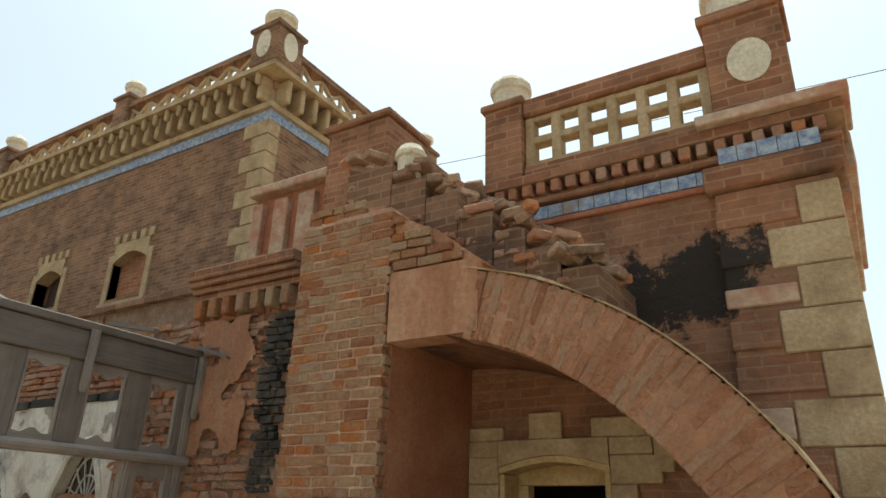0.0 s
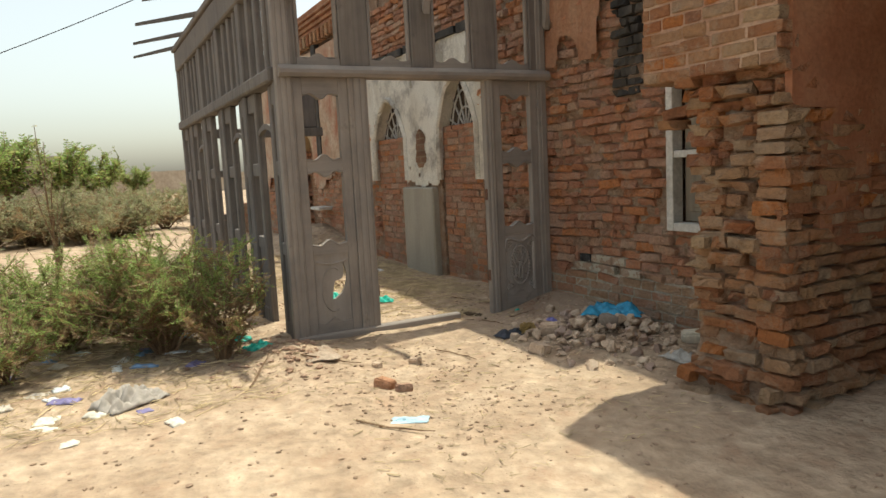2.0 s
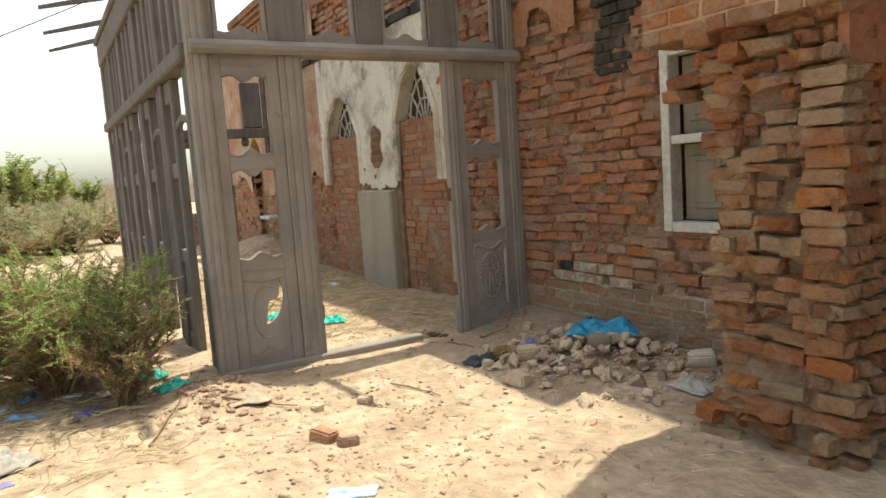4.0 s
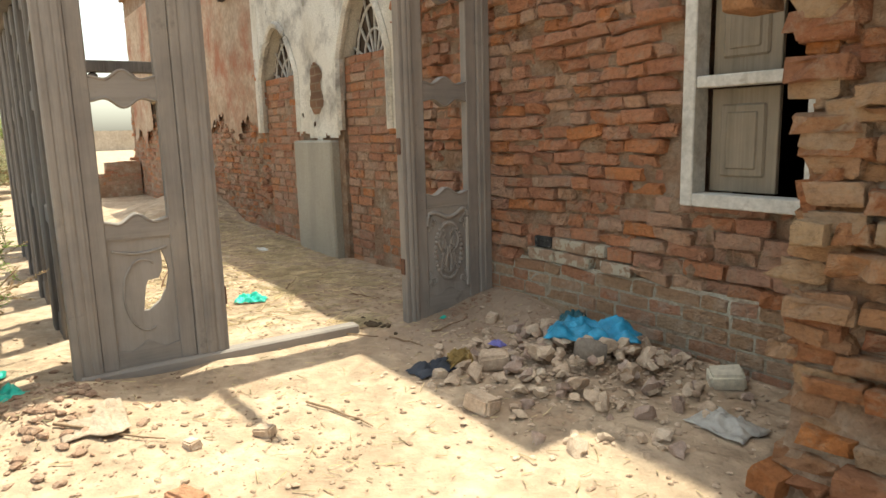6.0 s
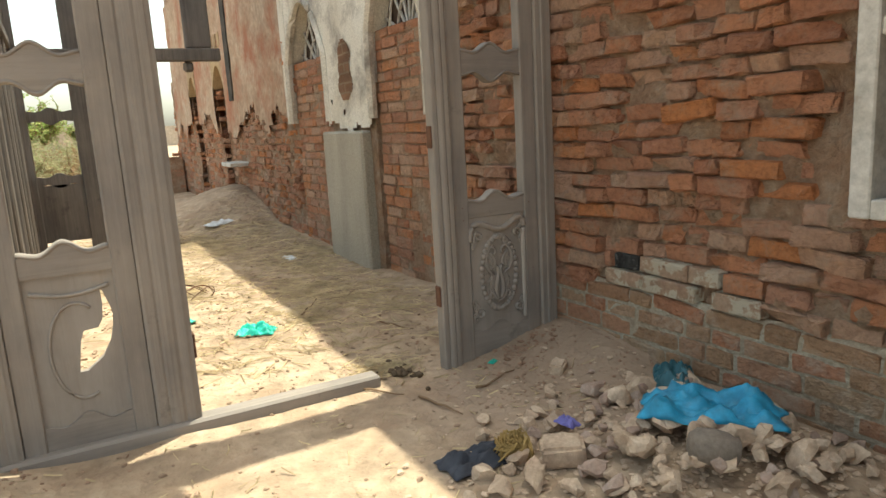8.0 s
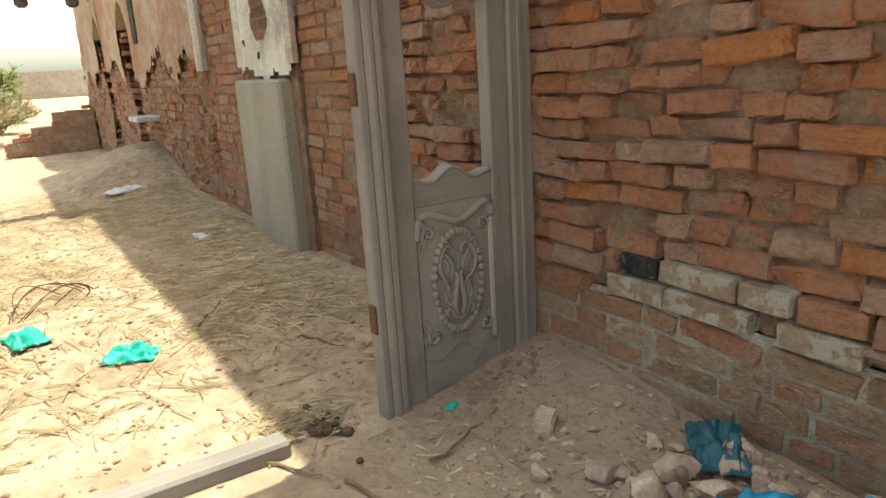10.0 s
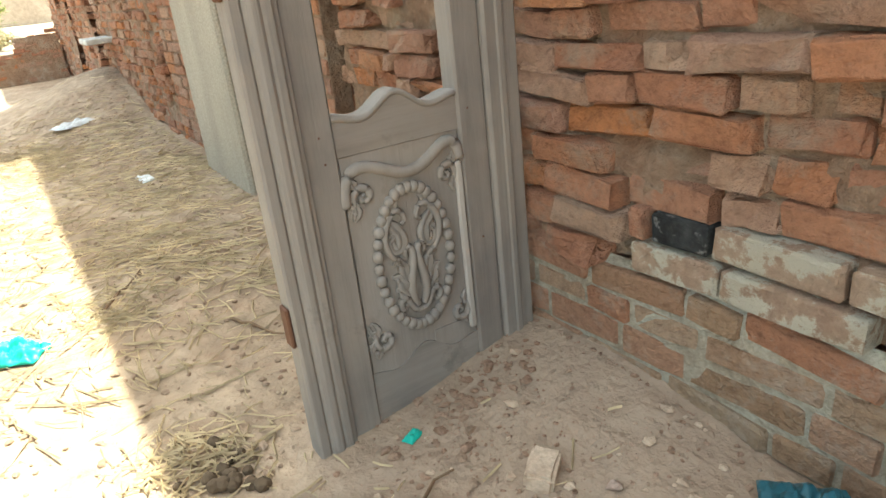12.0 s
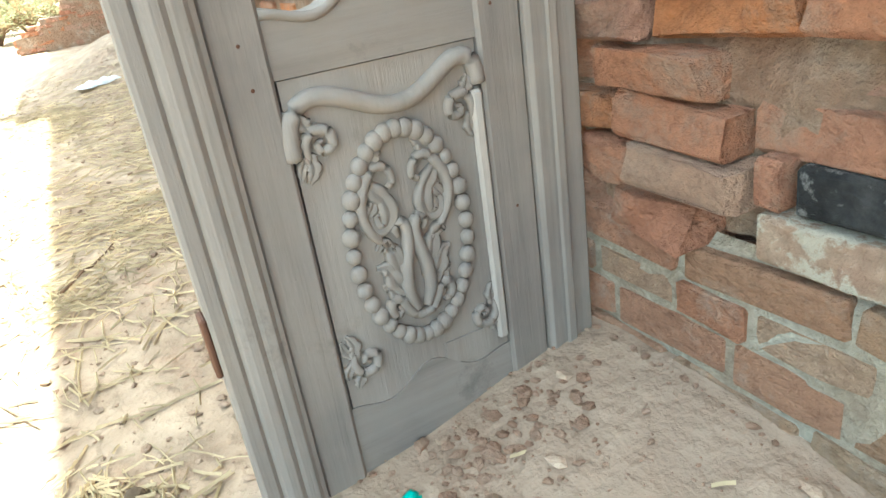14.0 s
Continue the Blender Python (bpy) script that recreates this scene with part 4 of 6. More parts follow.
def side_bay(y0, y1, carved):
    wp("stile", boxes((XP - 0.08, XP - 0.012, y0, y0 + 0.085, GZ, 2.30)), M_wood, None, "", 0.006)
    wp("stile", boxes((XP - 0.08, XP - 0.012, y1 - 0.09, y1, GZ, 2.30)), M_wood, None, "", 0.006)
    a, b = y0 + 0.085, y1 - 0.09
    for z, sgn in ((0.84, 1), (1.60, 1), (1.47, -1), (2.15, -1)):
        bm = bmesh.new()
        tube(bm, [(XP - 0.021, a + (b - a) * i / 22, z + sgn * (wave(i / 22, 1) - 0.008)) for i in range(23)], 0.008, 6)
        wp("rail_bead", bm, M_wood_h)
    wp("rail", rail(a, b, 0.74, 0.84, True), M_wood_h)
    wp("rail", rail(a, b, 1.47, 1.60, True, True), M_wood_h)
    wp("rail", rail(a, b, 2.15, 2.30, False, True), M_wood_h)
    wp("bottom_rail", rail(a, b, GZ, 0.125, True), M_wood_h)
    return a, b


# bay beside the wall, with its carved panel
a, b = side_bay(4.745, 5.275, True)
panel = wp("carved_panel", boxes((XP - 0.07, XP - 0.024, a + 0.005, b - 0.003, 0.11, 0.738)), M_carving, None, "carved teak panel with beaded oval and scrolling leaves")
# added board in dark teak, paints the shadow line in the panel's gap
wp("back_board", boxes((XP - 0.085, XP - 0.0715, a - 0.01, b + 0.01, 0.1, 0.75)), M_wood_shaded)
CY, CZ, PX = 5.008, 0.425, XP - 0.024
rq = random.Random(12)
for i in range(36):
    t = 2 * math.pi * i / 36
    bm = bmesh.new()
    bmesh.ops.create_icosphere(bm, subdivisions=2, radius=0.0165 * rq.uniform(0.9, 1.08))
    for v in bm.verts:
        v.co = Vector((v.co.x * 0.8 + PX + 0.006, v.co.y + CY + 0.112 * math.cos(t), v.co.z * 1.05 + CZ + 0.20 * math.sin(t)))
    wp("bead", bm, M_carving, panel)


def smooth_line(keys, n=5):
    """A line eased through its keys."""
    k = [keys[0]] + list(keys) + [keys[-1]]
    out = []
    for i in range(1, len(k) - 2):
        for q in range(n):
            t = q / n
            out.append(tuple(0.5 * (2 * k[i][c] + (k[i + 1][c] - k[i - 1][c]) * t + (2 * k[i - 1][c] - 5 * k[i][c] + 4 * k[i + 1][c] - k[i + 2][c]) * t * t + (3 * k[i][c] - k[i - 1][c] - 3 * k[i + 1][c] + k[i + 2][c]) * t ** 3) for c in (0, 1)))
    return out + [keys[-1]]


def acanthus(name, keys, widths, wide, high, cy, cz):
    """A carved leaf with lobed edges, two swelling halves and a groove down its rib."""
    pts = smooth_line(keys, 7)
    n = len(pts) - 1
    ps = [Vector((CY + cy + y * wide, CZ + cz + z * high)) for y, z in pts]
    bm, rows = bmesh.new(), []
    for i, p in enumerate(ps):
        d = (ps[min(i + 1, n)] - ps[max(i - 1, 0)]).normalized()
        side = Vector((-d.y, d.x))
        f = i / n
        w = float(np.interp(f, np.linspace(0, 1, len(widths)), widths)) * (1.05 + 0.42 * abs(math.sin(f * math.pi * 3.5)))
        rise = 0.55 * w + 0.004
        rows.append([bm.verts.new((PX + h * rise - 0.001, p.x + side.x * k * w, p.y + side.y * k * w)) for k, h in ((-1, 0), (-0.82, 0.75), (-0.45, 1.0), (-0.1, 0.55), (0.1, 0.55), (0.45, 1.0), (0.82, 0.75), (1, 0))])
    for q, t in zip(rows, rows[1:]):
        for k in range(7):
            bm.faces.new((q[k], q[k + 1], t[k + 1], t[k]))
        bm.faces.new((q[7], q[0], t[0], t[7]))
    bm.faces.new(list(reversed(rows[0])))
    bm.faces.new(rows[-1])
    ob = wp(name, bm, M_carving, panel)
    for f in ob.data.polygons:
        f.use_smooth = True


def carve(name, keys, widths, wide=0.094, high=0.172, cy=0.0, cz=0.0):
    """A raised carved stem or leaf, keyed within the oval from -1 to 1, its widths swelling and tapering."""
    if name.endswith("leaf"):
        acanthus(name, keys, widths, wide, high, cy, cz)
        return
    pts = smooth_line(keys)
    n = len(pts) - 1
    rs = [float(np.interp(i / n, np.linspace(0, 1, len(widths)), widths)) for i in range(n + 1)]
    bm = bmesh.new()
    tube(bm, [(PX + 0.004, CY + cy + y * wide, CZ + cz + z * high) for y, z in pts], rs, 8)
    for v in bm.verts:
        if v.co.x > PX + 0.004:
            v.co.x = PX + 0.004 + (v.co.x - PX - 0.004) * 1.15
    wp(name, bm, M_carving, panel)


for s in (1, -1):
    m = lambda keys: [(s * y, z) for y, z in keys]
    carve("stem", m([(0.12, -0.22), (0.42, -0.04), (0.76, 0.16), (0.90, 0.42), (0.78, 0.68), (0.52, 0.84), (0.28, 0.80), (0.20, 0.66), (0.32, 0.60)]), [0.004, 0.007, 0.009, 0.011, 0.012, 0.010, 0.008, 0.007, 0.006])
    carve("leaf", m([(0.74, 0.72), (0.58, 0.60), (0.44, 0.50), (0.36, 0.34), (0.46, 0.20), (0.64, 0.22), (0.66, 0.36), (0.54, 0.38)]), [0.005, 0.012, 0.015, 0.014, 0.012, 0.010, 0.008, 0.006])
    carve("leaf", m([(0.62, 0.78), (0.46, 0.96), (0.30, 1.02)]), [0.008, 0.011, 0.003])
    carve("leaf", m([(0.86, 0.30), (0.66, 0.44), (0.60, 0.54)]), [0.006, 0.010, 0.003])
    carve("stem", m([(0.10, -0.82), (0.24, -0.60), (0.22, -0.34), (0.12, -0.10), (0.08, 0.10), (0.18, 0.22), (0.32, 0.16), (0.26, 0.06)]), [0.009, 0.013, 0.014, 0.013, 0.012, 0.010, 0.008, 0.005])
    carve("leaf", m([(0.18, -0.50), (0.34, -0.30), (0.44, -0.08), (0.60, 0.02), (0.72, -0.04)]), [0.009, 0.014, 0.013, 0.009, 0.003])
    carve("leaf", m([(0.24, -0.60), (0.46, -0.44), (0.60, -0.26), (0.80, -0.22)]), [0.009, 0.015, 0.012, 0.003])
    carve("leaf", m([(0.26, -0.68), (0.46, -0.60), (0.62, -0.46), (0.74, -0.46)]), [0.008, 0.012, 0.010, 0.003])
    carve("scroll", m([(0.0, -0.90), (0.18, -0.88), (0.34, -0.76), (0.44, -0.64), (0.60, -0.62), (0.68, -0.72), (0.58, -0.82), (0.46, -0.77), (0.52, -0.71)]), [0.010, 0.010, 0.010, 0.011, 0.011, 0.010, 0.009, 0.007, 0.005])
    for v in (1, -1):
        put = dict(wide=0.04, high=0.04, cy=s * 0.128, cz=v * 0.205)
        q = lambda keys: [(s * y, v * z) for y, z in keys]
        carve("corner_scroll", q([(0.55, -0.5), (0.6, 0.15), (0.2, 0.62), (-0.4, 0.45), (-0.5, -0.12), (-0.05, -0.3), (0.12, 0.05), (-0.15, 0.12)]), [0.005, 0.009, 0.010, 0.010, 0.009, 0.008, 0.006, 0.004], **put)
        carve("corner_leaf", q([(0.2, 0.55), (0.5, 0.95), (0.62, 1.35)]), [0.008, 0.011, 0.003], **put)
        carve("corner_leaf", q([(0.55, -0.1), (0.95, 0.3), (1.0, 0.75)]), [0.006, 0.009, 0.003], **put)
        carve("corner_leaf", q([(0.55, -0.3), (0.45, -0.95), (0.75, -1.5)]), [0.008, 0.011, 0.003], **put)
        carve("corner_leaf", q([(0.6, -0.4), (0.9, -0.8), (1.05, -1.3)]), [0.006, 0.008, 0.003], **put)
# serpentine moulding above the carving, and a straight bead beside it
keys = ((4.832, 0.615), (4.834, 0.65), (4.845, 0.685), (4.87, 0.703), (4.90, 0.703), (4.94, 0.690), (4.98, 0.672), (5.02, 0.664), (5.06, 0.672), (5.10, 0.696), (5.13, 0.714), (5.155, 0.715), (5.172, 0.70), (5.178, 0.665))
pts = [(XP - 0.02, y, z) for y, z in smooth_line(keys, 3)]
bm = bmesh.new()
tube(bm, pts, 0.0155, 10)
wp("serpentine_moulding", bm, M_carving, panel)
wp("bead_strip", boxes((XP - 0.0235, XP - 0.009, b - 0.027, b - 0.004, 0.15, 0.655)), M_wood_pale, panel, "pale split bead moulding", 0.005)

wp("split_board", boxes((XP - 0.0235, XP - 0.0205, a + 0.21, a + 0.33, 0.13, 0.185)), M_carving, panel, "thin split board patched under the oval", 0.001)
for y, z in ((4.79, 0.80), (4.795, 0.735), (5.215, 0.79), (5.23, 0.42)):
    bm = bmesh.new()
    bmesh.ops.create_icosphere(bm, subdivisions=2, radius=0.003)
    for v in bm.verts:
        v.co = Vector((v.co.x * 0.5 + XP - 0.0115, v.co.y + y, v.co.z + z))
    wp("nail", bm, M_rust, None, "rusty nail head")

# bay at the open side, its panel broken through
a, b = side_bay(2.72, 3.22, False)
bm = bmesh.new()
hole_l = [(0.155, 0.33), (0.165, 0.40), (0.175, 0.46), (0.19, 0.50), (0.245, 0.505), (0.265, 0.54), (0.272, 0.60), (0.27, 0.66)]
hole_r = [(0.185, 0.33), (0.25, 0.38), (0.285, 0.44), (0.30, 0.50), (0.305, 0.54), (0.30, 0.58), (0.288, 0.62), (0.275, 0.66)]
strip_solid(bm, [(XP - 0.034, a, z) for y, z in hole_l], [(XP - 0.034, a + y, z) for y, z in hole_l], (-0.03, 0, 0))
strip_solid(bm, [(XP - 0.034, a + y, z) for y, z in hole_r], [(XP - 0.034, b, z) for y, z in hole_r], (-0.03, 0, 0))
box(bm, XP - 0.064, XP - 0.034, a, b, 0.11, 0.3299)
box(bm, XP - 0.064, XP - 0.034, a, b, 0.6601, 0.74)
wp("broken_panel", bm, M_carving, None, "carved panel broken through at its oval")
bm = bmesh.new()
tube(bm, [(XP - 0.03, a + 0.17 + 0.11 * math.cos(t), 0.42 + 0.2 * math.sin(t)) for t in [radians(60 + 8 * i) for i in range(30)]], 0.0065, 6)
wp("oval_moulding", bm, M_carving)
pts = [(XP - 0.028, a + 0.02 + f / 20 * (b - a - 0.04), 0.68 - 0.025 * math.sin(math.pi * f / 20)) for f in range(21)]
bm = bmesh.new()
tube(bm, pts, 0.008, 6)
wp("serpentine_moulding", bm, M_carving)
# hinges left on the door posts
for y, z in ((4.630, 0.30), (4.630, 1.12), (3.405, 0.30)):
    wp("hinge", boxes((XP - 0.05, XP - 0.005, y - 0.006, y + 0.006, z, z + 0.11)), M_rust, None, "rusted iron hinge", 0.004)

# long open side of the porch, post by post
YS, XE = 2.60, -13.45


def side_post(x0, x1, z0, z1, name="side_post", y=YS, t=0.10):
    return wp(name, boxes((x0, x1, y, y + t, z0, z1)), M_wood_shaded, None, "", 0.012)


groups = [-7.48, -8.75, -10.0, -11.3, -12.5, XE]
for i, x in enumerate(groups):
    side_post(x - 0.09, x + 0.07, GZ, 3.5)
wp("side_rail", boxes((XE, XP - 0.12, YS - 0.05, YS + 0.12, 2.28, 2.40)), M_wood_shaded, None, "", 0.015)
wp("side_fascia", boxes((XE, XP - 0.12, YS - 0.02, YS + 0.10, 3.2, 3.5)), M_wood_shaded, None, "", 0.015)
wp("side_head", boxes((XE - 0.05, XP - 0.12, YS - 0.05, YS + 0.13, 3.505, 3.58)), M_wood_shaded, None, "", 0.012)
for (x1, x0), has_door in zip(zip(groups, groups[1:]), (True, True, False, True, False)):
    for k in range(1, 4):
        x = x0 + (x1 - x0) * k / 4
        side_post(x - 0.05, x + 0.05, 2.40, 3.2, "upper_mullion", YS + 0.02, 0.06)
    lo = (x0 + 0.38, x1 - 0.30)
    for x in lo:
        side_post(x - 0.045, x + 0.045, GZ, 2.28, "side_stile", YS + 0.02, 0.07)
    for p, q in ((x0 + 0.07, lo[0] - 0.045), (lo[1] + 0.045, x1 - 0.09)):
        for z0, z1 in ((GZ, 0.12), (0.74, 0.86), (1.47, 1.6), (2.1, 2.28)):
            wp("side_panel_rail", boxes((p, q, YS + 0.025, YS + 0.075, z0, z1)), M_wood_shaded, None, "", 0.008)
        wp("side_panel", boxes((p, q, YS + 0.04, YS + 0.06, 0.12, 0.74)), M_wood_shaded)
    bm = bmesh.new()
    K = 10
    low = [(lo[0] + 0.045 + (lo[1] - lo[0] - 0.09) * i / K, YS + 0.03, 1.86 + 0.05 * math.sin(math.pi * i / K)) for i in range(K + 1)]
    strip_solid(bm, low, [(p[0], p[1], p[2] + 0.05) for p in low], (0, 0.04, 0))
    if has_door:
        wp("arched_crosspiece", bm, M_wood_shaded)
    else:
        bm.free()
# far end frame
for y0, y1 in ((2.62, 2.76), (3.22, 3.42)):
    wp("end_post", boxes((XE - 0.05, XE + 0.06, y0, y1, GZ, 3.2)), M_wood_shaded, None, "", 0.012)
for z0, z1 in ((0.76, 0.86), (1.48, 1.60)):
    wp("end_rail", rail(2.76, 3.22, z0, z1, True, True, XE + 0.05), M_wood_shaded)
wp("end_panel", boxes((XE, XE + 0.03, 2.76, 3.22, 0.1, 0.76)), M_wood_shaded)
wp("end_transom", boxes((XE - 0.06, XE + 0.08, YS, 4.95, 2.13, 2.28)), M_wood_shaded, None, "", 0.012)
wp("end_fascia", boxes((XE - 0.06, XE + 0.08, YS, Y_R, 3.2, 3.5)), M_wood_shaded, None, "", 0.012)
wp("end_stub", boxes((XE - 0.04, XE + 0.05, 4.55, 4.86, 2.281, 3.0)), M_wood_shaded, None, "hanging remnant of a broken panel", 0.02)
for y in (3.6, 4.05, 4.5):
    wp("end_pendant", boxes((XE - 0.03, XE + 0.05, y, y + 0.12, 2.0, 2.129)), M_wood_shaded, None, "", 0.03)
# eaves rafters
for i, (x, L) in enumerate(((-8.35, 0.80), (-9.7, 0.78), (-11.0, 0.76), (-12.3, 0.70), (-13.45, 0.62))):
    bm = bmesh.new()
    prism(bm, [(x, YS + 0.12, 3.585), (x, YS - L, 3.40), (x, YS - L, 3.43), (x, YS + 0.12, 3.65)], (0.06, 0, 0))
    wp("rafter", bm, M_wood_shaded, None, "thin broken eaves rafter")

# ---- rubble heap by the wall ----
def stone_mesh(seed, mat, name="stone"):
    bm = bmesh.new()
    r = random.Random(seed)
    lump(bm, (0, 0, 0), (1, r.uniform(0.65, 0.95), r.uniform(0.5, 0.75)), seed, 2, 0.45)
    for v in bm.verts:
        for n, d in CUTS[seed % len(CUTS)]:
            k = v.co.dot(n) - d
            if k > 0:
                v.co -= n * k
    me = bpy.data.meshes.new(name)
    bm.to_mesh(me)
    bm.free()
    me.materials.append(mat)
    return me


rq = random.Random(4)
CUTS = [[(Vector((rq.uniform(-1, 1), rq.uniform(-1, 1), rq.uniform(-1, 1))).normalized(), rq.uniform(0.3, 0.62)) for _ in range(9)] for _ in range(12)]
M_stone_pink = earthy("pink_brickbat", (0.32, 0.22, 0.17), (0.40, 0.29, 0.235), (0.48, 0.39, 0.33), 9, 60, 0.5)
STONES = [stone_mesh(60 + i, M_stone_pink if i % 4 == 0 else M_rubble) for i in range(12)]


def heap_z(x, y):
    return ground_z(x, y) + 0.075 * math.exp(-((x + 5.88) / 0.45) ** 2 - ((y - 4.85) / 0.4) ** 2)


rq = random.Random(19)
n = 0
while n < 260:
    x, y = rq.gauss(-5.90, 0.40), rq.gauss(4.78, 0.33)
    if not (-6.75 < x < -4.95 and 4.05 < y < 5.36):
        continue
    s = rq.uniform(0.024, 0.052) if rq.random() < 0.72 else rq.uniform(0.052, 0.085)
    ob = new("stone", STONES[rq.randrange(len(STONES))])
    ob.matrix_basis = Matrix.LocRotScale((x, y, heap_z(x, y) + s * 0.30), Euler((rq.uniform(-0.5, 0.5), rq.uniform(-0.5, 0.5), rq.uniform(0, 6.3))), (s, s, s))
    tagged(ob, "dusty pinkish rubble stone in a heap by the brick wall", "stone", "rubble heap stones")
    n += 1
for x, y, s, lab, mt in ((-5.80, 4.10, 0.075, "whitewashed broken brick lying on sunlit earth", M_rubble), (-6.87, 5.0, 0.05, "pale chalky stone on the earth mound", M_rubble), (-5.27, 5.2, 0.085, "white painted masonry block by the wall foot", M_finial), (-6.15, 4.45, 0.08, "angular pale stone at the rubble's edge", M_rubble), (-5.76, 2.76, 0.07, "broken red brick lying on the ground", M_brick), (-5.62, 2.84, 0.055, "broken red brick lying on the ground", M_brick), (-6.25, 2.9, 0.04, "flat pale stone on the ground", M_rubble), (-6.2, 3.2, 0.045, "grey stone on the ground", M_rubble)):
    bm = bmesh.new()
    box(bm, -1.0, 1.0, -0.7, 0.7, -0.55, 0.55)
    bmesh.ops.bevel(bm, geom=list(bm.edges), offset=0.16, segments=2, affect="EDGES")
    bmesh.ops.subdivide_edges(bm, edges=bm.edges, cuts=1)
    for v in bm.verts:
        v.co += Vector((1, 1, 1)) * 0.12 * noise.noise(v.co * 2 + Vector((x * 9, y * 9, 0)))
    ob = link_mesh("broken_block", bm, mt)
    ob.matrix_basis = Matrix.LocRotScale((x, y, heap_z(x, y) + s * 0.4), Euler((0.12, -0.1, x * 7)), (s, s, s))
    tagged(ob, lab, "stone")


def crumple(name, at, size, seed, mat, label, category, res=26, flat=0.35, parts=()):
    """A crumpled plastic bag or sheet lying on something."""
    bm = bmesh.new()
    g = [[None] * (res + 1) for _ in range(res + 1)]
    for i in range(res + 1):
        for j in range(res + 1):
            u, v = i / res * 2 - 1, j / res * 2 - 1
            edge = 1 + 0.25 * noise.noise(Vector((math.atan2(v, u) * 1.3, seed, 0)))
            q = Vector((u * 2.2 + seed, v * 2.2, seed * 0.7))
            h = 0.35 + noise.noise(q) * 0.55 + (0.3 - abs(noise.noise(q * 2.1))) * 0.7 + abs(noise.noise(q * 5)) * 0.12
            rim = max(0.0, 1 - max(abs(u), abs(v)) ** 3)
            g[i][j] = bm.verts.new((u * size[0] * edge, v * size[1] * edge, size[2] * h * (0.15 + rim)))
    for i in range(res):
        for j in range(res):
            bm.faces.new((g[i][j], g[i + 1][j], g[i + 1][j + 1], g[i][j + 1]))
    ob = link_mesh(name, bm, mat)
    for p in ob.data.polygons:
        p.use_smooth = True
    ob.location = (at[0], at[1], heap_z(*at[:2]) + at[2])
    ob.rotation_euler = (0, 0, seed)
    mod = ob.modifiers.new("thickness", "SOLIDIFY")
    mod.thickness = 0.002
    return tagged(ob, label, category)


crumple("plastic_bag", (-5.93, 4.95, 0.02), (0.25, 0.11, 0.115), 0.72, M_bag, "crumpled bright blue plastic bag on the rubble", "plastic bag")
crumple("plastic_bag", (-6.36, 5.24, 0.02), (0.13, 0.08, 0.08), 2.3, plain("dark_teal_plastic", (0.03, 0.11, 0.14), 0.3), "dark teal plastic scrap beside the wall", "plastic bag")
crumple("plastic_scrap", (-8.62, 3.95, 0.0), (0.12, 0.08, 0.08), 1.1, M_green, "turquoise plastic scrap on sunlit earth", "litter")
crumple("plastic_scrap", (-9.15, 3.55, 0.0), (0.10, 0.09, 0.08), 3.4, M_green, "turquoise plastic scrap on sunlit earth", "litter")
crumple("plastic_scrap", (-7.75, 2.1, 0.0), (0.16, 0.10, 0.09), 4.4, M_green, "turquoise plastic scrap under the bush", "litter")
crumple("plastic_scrap", (-7.3, 2.25, 0.0), (0.12, 0.10, 0.06), 5.1, M_green, "turquoise plastic scrap beside the porch corner", "litter")
crumple("paper_scrap", (-13.6, 4.75, 0.0), (0.22, 0.12, 0.06), 5.4, M_pale, "crumpled pale paper on straw", "litter")
crumple("paper_scrap", (-11.0, 4.9, 0.0), (0.10, 0.05, 0.03), 6.4, M_pale, "small pale wrapper on straw", "litter")
crumple("wrapper", (-5.08, 2.62, 0.0), (0.11, 0.05, 0.025), 7.4, plain("pale_blue_wrapper", (0.38, 0.55, 0.66), 0.4), "pale blue torn wrapper on sandy ground", "litter")
crumple("paper_scrap", (-6.55, 1.18, 0.0), (0.22, 0.14, 0.16), 8.4, plain("grey_card", (0.32, 0.29, 0.26), 0.8), "torn grey cardboard on the ground", "litter")
crumple("wrapper", (-5.0, 4.80, 0.0), (0.15, 0.1, 0.06), 9.4, plain("grey_film", (0.36, 0.34, 0.31), 0.4), "greyish crumpled sheet by the wall", "litter")
crumple("bottle_cap", (-7.24, 4.86, 0.0), (0.03, 0.018, 0.02), 2.0, M_green, "small green plastic scrap at the panel foot", "litter", 9)
crumple("sack", (-6.72, 2.6, -0.02), (0.24, 0.14, 0.045), 12.5, earthy("dusty_sackcloth", (0.33, 0.245, 0.18), (0.41, 0.32, 0.245), (0.48, 0.39, 0.31), 9, 60, 0.6), "dusty pinkish sack half buried at the porch corner", "sack", 30)
rq = random.Random(44)
tones = [(0.55, 0.57, 0.58), (0.20, 0.32, 0.50), (0.62, 0.58, 0.50), (0.18, 0.16, 0.30), (0.45, 0.40, 0.34)]
lit = [plain("litter_tone", c, 0.55) for c in tones]
for i in range(34):
    x, y = rq.uniform(-8.6, -5.9), rq.uniform(0.2, 1.95)
    crumple("litter_scrap", (x, y, 0), (rq.uniform(0.04, 0.12), rq.uniform(0.03, 0.08), rq.uniform(0.02, 0.05)), i * 1.7, lit[i % 5], "crumpled scrap of household litter at the bush's foot", "litter", 9)["group"] = "litter by the bush"

# black cloth among the stones
crumple("cloth", (-6.36, 4.24, 0.0), (0.17, 0.09, 0.08), 11.0, plain("black_cloth", (0.05, 0.055, 0.07), 0.9), "dark crumpled cloth at the rubble's edge", "cloth")

# frayed coir, a wrapper and a broken jar among the stones
rq = random.Random(71)
bm = bmesh.new()
